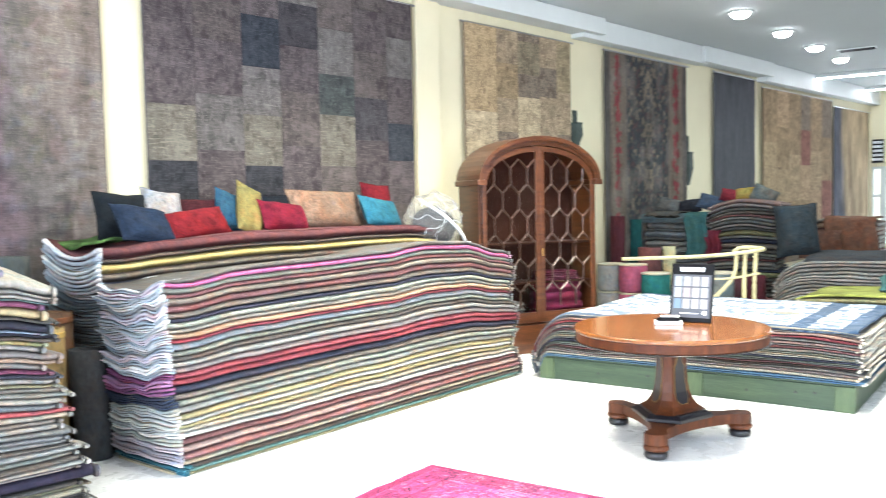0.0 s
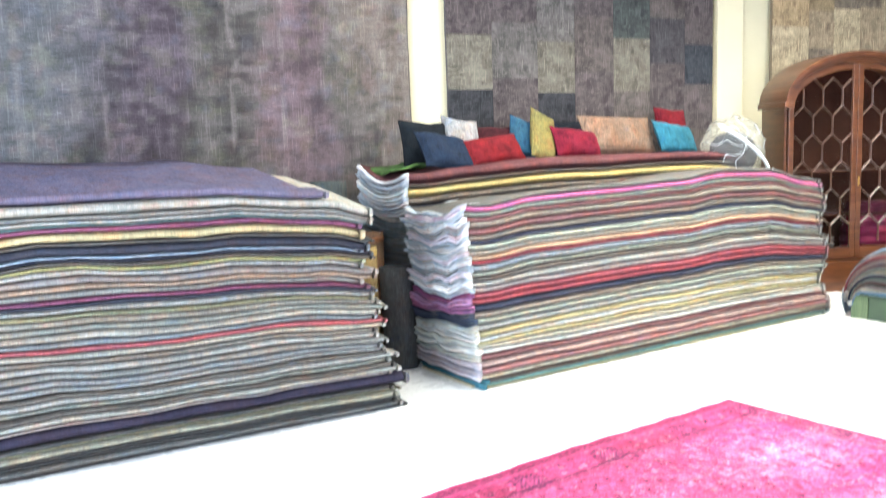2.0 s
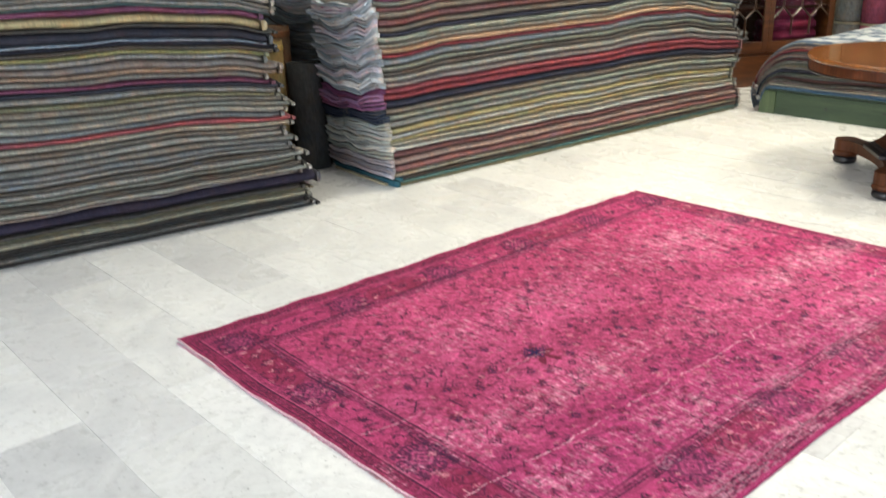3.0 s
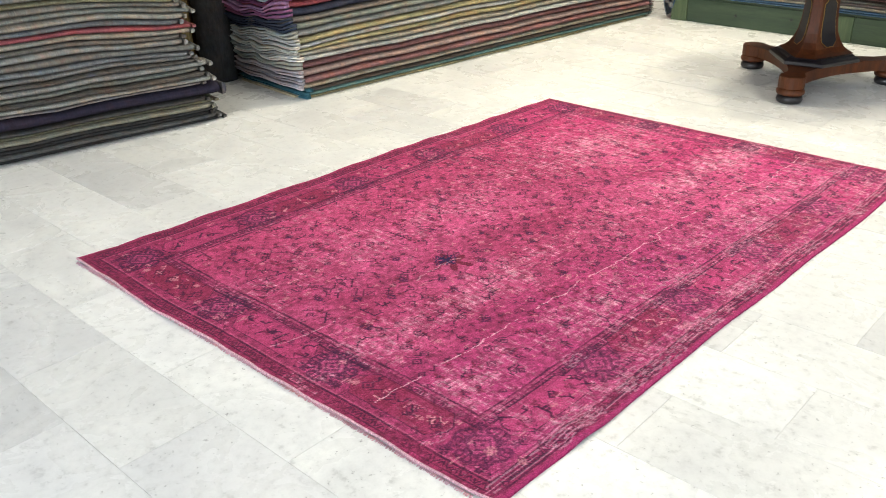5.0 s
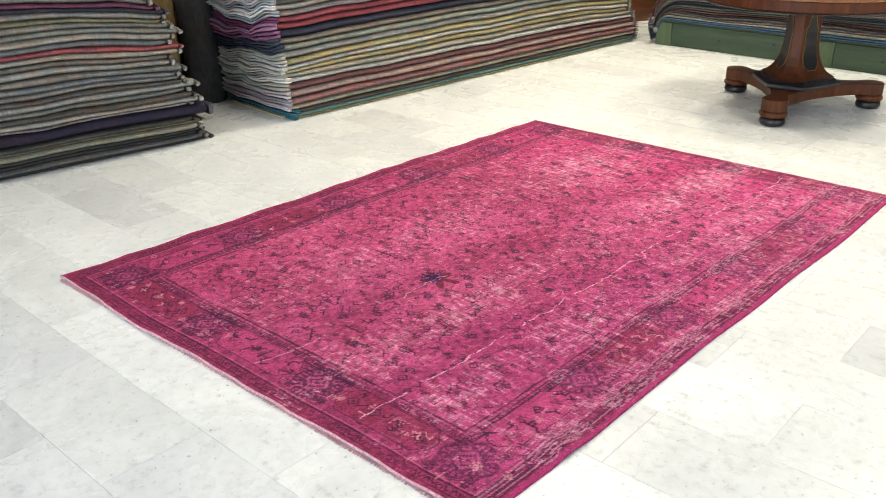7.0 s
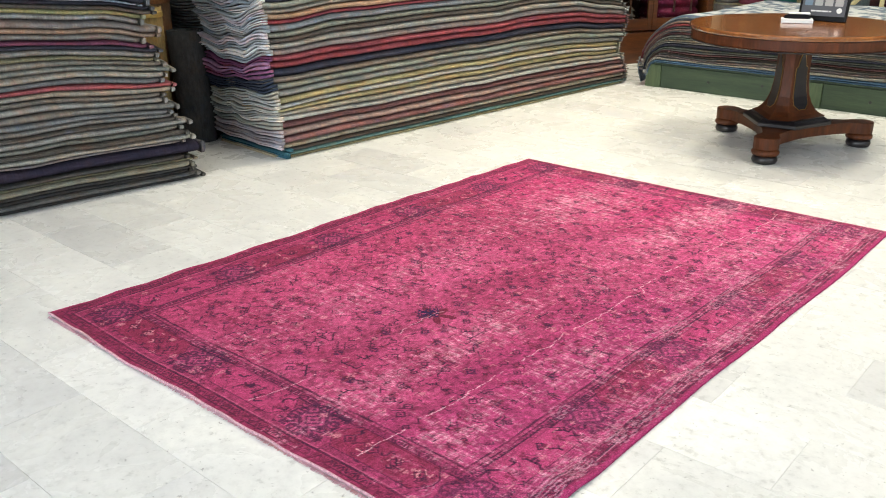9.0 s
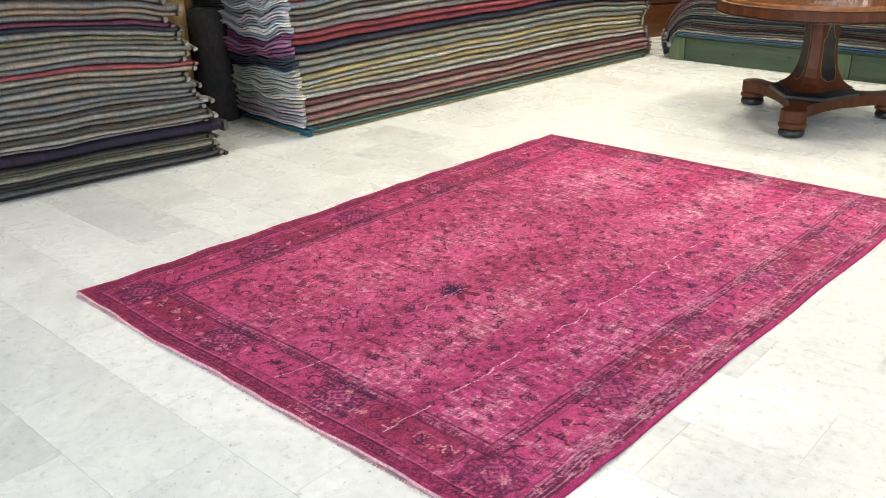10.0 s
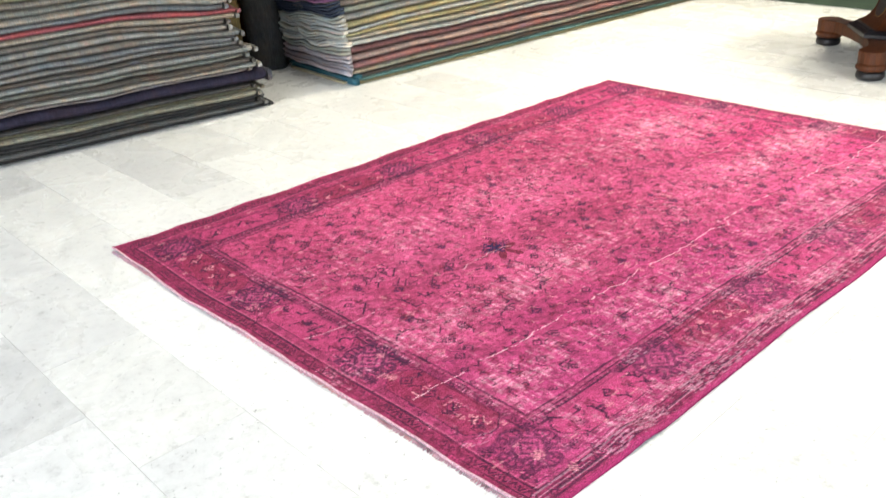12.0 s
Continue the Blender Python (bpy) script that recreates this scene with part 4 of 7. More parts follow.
pile(NEAR_M, NEAR_L, 1.15, near_top, near_colors, "rugs in the near pile", lambda y, x, h: -0.02 * h * max(0, (y - 3.0) / 0.6) ** 2 * (0.5 - x) + 0.145 * h * h * min(1.0, max(0.0, -x / 0.9)), 8,
     thick=[k * (1.1 if i > 19 else 1.0) for i, (c, k) in enumerate(near_rugs)], end=near_end, front=lambda i: 0.012 + 0.03 * math.sin(i * 0.17) + 0.008 * math.sin(i * 2.1), ends=(False, True),
     fringes=lambda i, c: (c, tuple(0.8 * v + (0.03, 0.06, 0.02, 0.09)[(i * 3) % 4] for v in c)), shade=0.86, dull=0.36, calm=0.42, slant=lambda i: 0.28 if i == NN - 1 else 0.0, wave=3.3, fats=(0.86, 1.0), labels={7: "thick purple folded shag rug sticking out of the pile", NN - 1: "folded purple vintage rug on top of the pile"})


# ---------------- rolled rugs standing upright ----------------
def rolled_rug(x, y, r, h, color, label, flat=1.0, turn=0, tilt=(0, 0), top=None):
    t = thing("rolled_rug", pose(x, y, 0, tilt[0], tilt[1], turn), label, "rug", "rolled rugs standing upright")
    bm = bmesh.new()
    rings = []
    seg, turns = 26, 3.2
    n = int(seg * turns)
    outer = [(r * (0.3 + 0.7 * k / n)) for k in range(n + 1)]
    vs, fs = [], []
    for k in range(n + 1):
        a = 2 * math.pi * k / seg
        for z in (0.0, h * 0.33, h * 0.66, h):
            rad = outer[k] * (1 + 0.02 * noise.noise((math.cos(a) * 1.5, math.sin(a) * 1.5, z * 3 + x)))
            for w in (0, 0.013):
                vs.append(((rad - w) * math.cos(a), (rad - w) * math.sin(a) * flat, z + 0.008 * noise.noise((k * 0.1, x, 1)) * (z > 0)))
    for k in range(n):
        b, c = k * 8, (k + 1) * 8
        for j in range(3):
            fs.append((b + 2 * j, c + 2 * j, c + 2 * j + 2, b + 2 * j + 2))
            fs.append((b + 2 * j + 3, c + 2 * j + 3, c + 2 * j + 1, b + 2 * j + 1))
        fs.append((b + 6, c + 6, c + 7, b + 7))
        fs.append((b + 1, c + 1, c, b))
    last = n * 8
    fs.append((last, last + 2, last + 4, last + 6, last + 7, last + 5, last + 3, last + 1))
    part("roll", mesh_of("roll", vs, fs, WOOL, True), None, t, color=color)
    if top:
        part("tie", lathe([(r * 1.015, h * 0.93), (r * 1.03, h * 0.935), (r * 1.03, h * 0.965), (r * 1.015, h * 0.97)], 30), FRINGE, t, "pale cord tie", color=top)
    return t


rolled_rug(-2.945, 1.03, 0.135, 0.71, (0.045, 0.045, 0.048), "charcoal rug rolled up and standing upright on the floor", 0.8, 20, (0, -2))
rolled_rug(-3.10, 0.84, 0.105, 0.86, (0.25, 0.17, 0.07), "ochre rug rolled up and standing upright", top=(0.35, 0.25, 0.08))
rolled_rug(-3.30, 1.00, 0.13, 0.93, (0.16, 0.09, 0.055), "brown patterned rug rolled up and standing upright", top=(0.22, 0.10, 0.05))
rolled_rug(-3.80, 0.99, 0.145, 1.29, (0.055, 0.065, 0.068), "dark green-grey rug rolled up and standing upright")


# ---------------- cushions ----------------
def cushion(w, h, d, color, m, label, group="cushions on the rug pile"):
    t = thing("cushion", m, label, "cushion", group)
    n = 16
    vs, fs = [], []
    sd = hash_of(m)
    for side in (1, -1):
        for j in range(n + 1):
            for i in range(n + 1):
                u, v = 2 * i / n - 1, 2 * j / n - 1
                pin = 1 - 0.07 * (1 - u * u) * (abs(v) ** 3)
                pin2 = 1 - 0.07 * (1 - v * v) * (abs(u) ** 3)
                k = max(0, (1 - abs(u) ** 2.6)) ** 0.55 * max(0, (1 - abs(v) ** 2.6)) ** 0.55
                wob = 0.015 * noise.noise((u * 1.7 + sd, v * 1.7, side))
                vs.append((u * w / 2 * pin2, -side * (d / 2 * k + wob * k + 0.002), (v * pin + 1) * h / 2 + 0.012 * noise.noise((u * 2, sd, 7))))
    k = (n + 1) ** 2
    for s in (0, 1):
        for j in range(n):
            for i in range(n):
                a = s * k + j * (n + 1) + i
                q = (a, a + 1, a + n + 2, a + n + 1)
                fs.append(q if s == 0 else q[::-1])
    part("cover", mesh_of("cover", vs, fs, CUSHION, True), None, t, color=color)
    ring = []
    for i in range(n):
        ring.append((-1 + 2 * i / n, -1))
    for i in range(n):
        ring.append((1, -1 + 2 * i / n))
    for i in range(n):
        ring.append((1 - 2 * i / n, 1))
    for i in range(n):
        ring.append((-1, 1 - 2 * i / n))
    pts = []
    for u, v in ring:
        pts.append(Vector((u * w / 2 * (1 - 0.07 * (1 - v * v) * abs(u) ** 3), 0, (v * (1 - 0.07 * (1 - u * u) * abs(v) ** 3) + 1) * h / 2 + 0.012 * noise.noise((u * 2, sd, 7)))))
    bm = bmesh.new()
    rings = []
    for i, p in enumerate(pts):
        d1 = (pts[(i + 1) % len(pts)] - pts[i - 1]).normalized()
        s1 = d1.cross(Vector((0, 1, 0))).normalized()
        rings.append([p + 0.005 * (math.cos(a) * s1 + math.sin(a) * Vector((0, 1, 0))) for a in (0, 1.57, 3.14, 4.71)])
    loft(rings + [rings[0]], bm, False)
    part("seam", bm, CUSHION, t, "sewn edge seam", True, tuple(0.7 * c for c in color))
    return t


def hash_of(m):
    return (m[0][3] * 7.3 + m[1][3] * 3.1) % 10


CUSHION = wool_material("cushion_weave", (90, 90, 90), 0.42, 0.6, 0.6, 0.22)


def on_back(y, x, z, lean_deg, turn, roll=0):
    """A cushion pose on the back pile: y along it, x from its front."""
    return BACK_M @ pose(x, y, z) @ pose(0, 0, 0, 0, 0, 90 + turn) @ pose(0, 0, 0, -lean_deg, roll, 0)


bz = lambda y: back_top(y)
cushion(0.42, 0.38, 0.16, (0.008, 0.010, 0.013), on_back(0.44, -0.50, bz(0.44) - 0.02, 18, 0, 4), "black velvet cushion leaning on the rug pile")
cushion(0.47, 0.33, 0.15, (0.012, 0.020, 0.040), on_back(0.47, -0.20, bz(0.47) - 0.02, 40, 5, 9), "dark blue patterned square cushion on the rug pile")
cushion(0.34, 0.34, 0.14, (0.22, 0.215, 0.225), on_back(0.78, -0.52, bz(0.8) + 0.04, 22, 0, 8), "white cushion leaning at the back of the pile")
cushion(0.56, 0.29, 0.15, (0.040, 0.010, 0.013), on_back(1.19, -0.56, bz(1.2) - 0.01, 20, 0), "dark maroon bolster cushion at the back")
cushion(0.58, 0.25, 0.15, (0.115, 0.009, 0.013), on_back(0.93, -0.25, bz(0.93) - 0.02, 34, 4, -5), "red patterned rectangular cushion on the rug pile")
cushion(0.30, 0.38, 0.14, (0.02, 0.06, 0.105), on_back(1.30, -0.42, bz(1.3) - 0.02, 24, 0, 20), "blue cushion leaning behind a yellow one")
cushion(0.27, 0.46, 0.13, (0.150, 0.130, 0.050), on_back(1.40, -0.30, bz(1.4) - 0.03, 24, 4, 23), "yellow-green woven cushion standing on its edge")
cushion(0.50, 0.32, 0.14, (0.010, 0.012, 0.018), on_back(1.87, -0.58, bz(1.9) - 0.02, 16, 0), "black cushion at the back of the pile")
cushion(0.52, 0.27, 0.15, (0.115, 0.008, 0.020), on_back(1.76, -0.26, bz(1.8) - 0.02, 28, 4, 7), "crimson cushion on the rug pile")
cushion(0.86, 0.37, 0.17, (0.150, 0.098, 0.072), on_back(2.33, -0.36, bz(2.3) - 0.02, 22, 2, 2), "large beige patterned cushion on the rug pile")
cushion(0.40, 0.36, 0.13, (0.110, 0.009, 0.014), on_back(3.20, -0.60, bz(3.2) + 0.06, 16, 0, 5), "red cushion leaning at the back of the pile")
cushion(0.52, 0.30, 0.14, (0.022, 0.095, 0.140), on_back(2.88, -0.22, bz(2.9) - 0.02, 28, 5, 7), "turquoise blue cushion at the end of the pile")

# cushion in clear wrapping at the end of the pile
t = thing("wrapped_cushion", pose(-2.66, 4.46, 1.19, 0, 12, 70) @ Matrix.Diagonal((1.22, 1.22, 1.18, 1.0)), "round cushion packed in crumpled clear plastic with a white strap", "cushion")
bm = bmesh.new()
bmesh.ops.create_icosphere(bm, subdivisions=4, radius=0.24)
for v in bm.verts:
    n = v.co.normalized()
    v.co = Vector((n.x * 0.25, n.y * 0.15, n.z * 0.23 + 0.21)) * 1.0
    v.co += n * (0.035 * noise.noise(n * 4.0) + 0.02 * noise.noise(n * 11.0))
part("plastic_wrap", bm, film_material(), t, "crumpled clear plastic film")
bm = bmesh.new()
bmesh.ops.create_icosphere(bm, subdivisions=3, radius=0.2)
for v in bm.verts:
    n = v.co.normalized()
    v.co = Vector((n.x * 0.20 + 0.01, n.y * 0.09, n.z * 0.15 + 0.17))
part("filling", bm, CUSHION, t, "grey filling", True, (0.055, 0.055, 0.058))
# white threads stand in for the glints along the film's creases
for k in range(7):
    a0, lift = k * 0.72, 0.06 * math.sin(k * 2.4)
    pts = [Vector((0.245 * math.cos(a) * q, -0.15 * math.sqrt(max(0.0, 1 - q * q)) - 0.01, 0.21 + 0.225 * math.sin(a) * q + lift * (1 - q))) for q, a in ((0.15, a0), (0.4, a0 + 0.25), (0.65, a0 + 0.1), (0.85, a0 + 0.4), (1.0, a0 + 0.3))]
    part("wrinkle", tube(curve_points([tuple(p) for p in pts], 16), 0.0024, 6), PAPER, t, "white thread drawn as a glint on the creased film", True)
part("strap", tube(curve_points([(-0.22, -0.1, 0.33), (-0.05, -0.2, 0.24), (0.12, -0.21, 0.14), (0.26, -0.15, 0.03), (0.3, -0.1, 0.09)], 30), 0.013, 8), PAPER, t, "white plastic strap", True)


def green_paint(X, Y):
    c = np.empty(X.shape + (3,))
    c[:] = (0.045, 0.085, 0.024)
    return c * (1 + 0.5 * fractal(X * 14, Y * 14, 3)[..., None])


# ---------------- display cabinet with arched top ----------------
def cabinet():
    t = thing("display_cabinet", pose(-2.545, 5.19, 0, 0, 0, 60.0), "tall mahogany display cabinet with arched top and latticed glass doors", "cabinet")
    W, D, S, A = 1.44, 0.46, 1.80, 0.44   # width, depth, spring of the arch, rise
    arc = [(W / 2 - (W / 2) * math.cos(math.pi * k / 28), S + A * math.sin(math.pi * k / 28)) for k in range(29)]

    def arch_ring(inset, y0, y1, low, name, mat, lab=""):
        outer = [(0, low)] + [(x, z) for x, z in arc] + [(W, low)]
        inner = [(inset, low)] + [(W / 2 + (x - W / 2) * (W / 2 - inset) / (W / 2), S + (z - S) * (A - inset) / A) for x, z in arc] + [(W - inset, low)]
        bm = bmesh.new()
        vv = [[bm.verts.new((x, y, z)) for x, z in ring] for y in (y0, y1) for ring in (outer, inner)]
        n = len(outer)
        for i in range(n - 1):
            bm.faces.new((vv[0][i], vv[1][i], vv[1][i + 1], vv[0][i + 1]))
            bm.faces.new((vv[2][i], vv[2][i + 1], vv[3][i + 1], vv[3][i]))
            bm.faces.new((vv[0][i], vv[0][i + 1], vv[2][i + 1], vv[2][i]))
            bm.faces.new((vv[1][i + 1], vv[1][i], vv[3][i], vv[3][i + 1]))
        for i in (0, n - 1):
            bm.faces.new((vv[0][i], vv[1][i], vv[3][i], vv[2][i]))
        return part(name, bm, mat, t, lab)

    arch_ring(0.022, 0.03, D, 0.0, "body", MAHOGANY)
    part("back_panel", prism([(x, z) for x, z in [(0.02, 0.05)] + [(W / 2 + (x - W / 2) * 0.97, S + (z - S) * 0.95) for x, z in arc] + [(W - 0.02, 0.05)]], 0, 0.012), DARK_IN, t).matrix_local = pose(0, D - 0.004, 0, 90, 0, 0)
    part("base", box(-0.02, W + 0.02, -0.02, D, 0.0, 0.30, 0.008), MAHOGANY, t)
    # arched cornice moulding standing proud of the front
    for ins, y0, y1, sc in ((0.0, -0.05, D + 0.01, 1.035), (0.0, -0.03, 0.03, 1.0)):
        outer = [(W / 2 + (x - W / 2) * sc, S + 0.02 + (z - S) * sc) for x, z in arc]
        inner = [(W / 2 + (x - W / 2) * (sc - 0.055), S + 0.02 + (z - S) * (sc - 0.09)) for x, z in arc]
        bm = bmesh.new()
        vv = [[bm.verts.new((x, y, z)) for x, z in ring] for y in (y0, y1) for ring in (outer, inner)]
        n = len(outer)
        for i in range(n - 1):
            bm.faces.new((vv[0][i], vv[1][i], vv[1][i + 1], vv[0][i + 1]))
            bm.faces.new((vv[2][i], vv[2][i + 1], vv[3][i + 1], vv[3][i]))
            bm.faces.new((vv[0][i], vv[0][i + 1], vv[2][i + 1], vv[2][i]))
            bm.faces.new((vv[1][i + 1], vv[1][i], vv[3][i], vv[3][i + 1]))
        for i in (0, n - 1):
            bm.faces.new((vv[0][i], vv[1][i], vv[3][i], vv[2][i]))
        part("cornice", bm, MAHOGANY, t, "arched moulded cornice")
    outer = [(W / 2 + (x - W / 2) * 0.995, S + (z - S) * 0.985) for x, z in arc]
    inner = [(W / 2 + (x - W / 2) * 0.955, S + (z - S) * 0.86) for x, z in arc]
    bm = bmesh.new()
    vv = [[bm.verts.new((x, y, z)) for x, z in ring] for y in (-0.012, 0.029) for ring in (outer, inner)]
    for i in range(len(arc) - 1):
        bm.faces.new((vv[0][i], vv[1][i], vv[1][i + 1], vv[0][i + 1]))
        bm.faces.new((vv[2][i], vv[2][i + 1], vv[3][i + 1], vv[3][i]))
        bm.faces.new((vv[0][i], vv[0][i + 1], vv[2][i + 1], vv[2][i]))
        bm.faces.new((vv[1][i + 1], vv[1][i], vv[3][i], vv[3][i + 1]))
    part("frieze", bm, MAHOGANY, t, "arched frieze over the doors")
    for x0, x1 in ((-0.045, 0.06), (W - 0.06, W + 0.045)):
        part("impost", box(x0, x1, -0.055, D + 0.01, S - 0.035, S + 0.025, 0.012), MAHOGANY, t, "stepped moulding at the foot of the arch")
    for z in (0.72, 1.14):
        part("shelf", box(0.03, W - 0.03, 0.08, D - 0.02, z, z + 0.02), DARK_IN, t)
    # two doors, each a frame with a lattice of glazing bars
    for k in (0, 1):
        x0, x1 = (0.03, W / 2 - 0.002) if k == 0 else (W / 2 + 0.002, W - 0.03)
        stile = 0.05
        zb = 0.32

        def arch_z(x, inset):
            q = max(0.0, 1 - ((x - W / 2) / (W / 2 - 0.03 - inset)) ** 2)
            return S - 0.01 + (A - 0.06 - inset) * math.sqrt(q)

        door = part("door", box(x0, x0 + stile, 0.0, 0.028, zb, arch_z(max(x0, 0.03) + (0.0 if k else 0.012), 0) if k else S, 0.004), MAHOGANY, t)
        part("stile", box(x1 - stile, x1, 0.0, 0.028, zb, S if k else arch_z(x1, 0), 0.004), MAHOGANY, door)
        part("rail", box(x0 + stile, x1 - stile, 0.001, 0.027, zb, zb + 0.11, 0.004), MAHOGANY, door)
        bm = bmesh.new()
        xs = [x0 + (x1 - x0) * i / 16 for i in range(17)]
        vv = [[bm.verts.new((x, y, arch_z(x, ins))) for x in xs] for y in (0.002, 0.027) for ins in (0.0, 0.055)]
        for i in range(16):
            bm.faces.new((vv[0][i], vv[1][i], vv[1][i + 1], vv[0][i + 1]))
            bm.faces.new((vv[2][i], vv[2][i + 1], vv[3][i + 1], vv[3][i]))
            bm.faces.new((vv[0][i], vv[0][i + 1], vv[2][i + 1], vv[2][i]))
            bm.faces.new((vv[1][i + 1], vv[1][i], vv[3][i], vv[3][i + 1]))
        part("top_rail", bm, MAHOGANY, door, "curved top rail")
        gx0, gx1 = x0 + stile, x1 - stile
        pane = part("pane", box(gx0, gx1, 0.0125, 0.0155, zb + 0.11, S + 0.10), GLASS, door)
        pane.visible_shadow = False
        # lattice: short uprights joined by slanting bars into long hexagons
        cols, step = 3, 0.36
        cw = (gx1 - gx0) / cols

        def bar(ax, az, bx, bz):
            if min(az, bz) < zb + 0.1:
                return
            if max(az, bz) > arch_z(min(max((ax + bx) / 2, 0.05), W - 0.05), 0.05):
                return
            d = Vector((bx - ax, 0, bz - az))
            n = Vector((-d.z, 0, d.x)).normalized() * 0.0056
            p = [Vector((ax, 0, az)) + n, Vector((ax, 0, az)) - n, Vector((bx, 0, bz)) - n, Vector((bx, 0, bz)) + n]
            ridge = [Vector((ax, 0, az)), Vector((bx, 0, bz))]
            bm = loft([[p[0] + Vector((0, 0.024, 0)), p[0] + Vector((0, 0.006, 0)), ridge[0] + Vector((0, 0.0, 0)), p[1] + Vector((0, 0.006, 0)), p[1] + Vector((0, 0.024, 0))],
                       [p[3] + Vector((0, 0.024, 0)), p[3] + Vector((0, 0.006, 0)), ridge[1] + Vector((0, 0.0, 0)), p[2] + Vector((0, 0.006, 0)), p[2] + Vector((0, 0.024, 0))]])
            part("glazing_bar", bm, MAHOGANY_LIGHT, door)

        for r in range(-1, 8):
            z = zb + 0.16 + r * step * 0.72
            for c in range(cols + 1):
                x = gx0 + c * cw
                odd = r % 2
                if odd == 0 and 0 < c < cols:
                    bar(x, z, x, z + 0.165)
                if odd == 1 and c < cols:
                    bar(x + cw / 2, z, x + cw / 2, z + 0.165)
                    bar(x, z - 0.094, x + cw / 2, z)
                    bar(x + cw / 2, z, x + cw, z - 0.094)
                    bar(x, z + 0.259, x + cw / 2, z + 0.165)
                    bar(x + cw / 2, z + 0.165, x + cw, z + 0.259)
        if k == 1:
            part("lock_plate", box(x0 + 0.012, x0 + 0.03, -0.006, 0.001, 1.02, 1.10, 0.002), BRASS, door, "small brass lock plate")
    return t


MAHOGANY_LIGHT = wood_material("mahogany_bars", (0.028, 0.010, 0.004), (0.065, 0.023, 0.009), 0.36, (6, 6, 30), 0.12)
bars = MAHOGANY_LIGHT.node_tree.nodes["Principled BSDF"].inputs
bars["Coat IOR"].default_value = 1.55
bars["Coat Roughness"].default_value = 0.16
cabinet()
# textiles kept in the cabinet
CAB_M = pose(-2.545, 5.19, 0, 0, 0, 60.0)
for k, (x, z, w, h, c, lab) in enumerate(((1.05, 0.31, 0.56, 0.40, (0.10, 0.010, 0.03), "folded pink textile on the cabinet floor"), (0.36, 0.31, 0.5, 0.22, (0.10, 0.09, 0.085), "folded grey textile on the cabinet floor"), (1.05, 0.74, 0.45, 0.10, (0.07, 0.012, 0.025), "folded pink textile on a cabinet shelf"))):
    t = thing("folded_textile", CAB_M @ pose(x, 0.24, z), lab, "textile", "textiles in the cabinet")
    bm = bmesh.new()
    for q in range(4):
        box(-w / 2 + 0.01 * q, w / 2 - 0.008 * q, -0.14, 0.14, q * h / 4, (q + 1) * h / 4 - 0.002, 0, bm)
    bmesh.ops.bevel(bm, geom=bm.edges[:], offset=min(0.02, h / 11), segments=2, affect="EDGES")
    part("cloth", bm, WOOL, t, "", True, c)


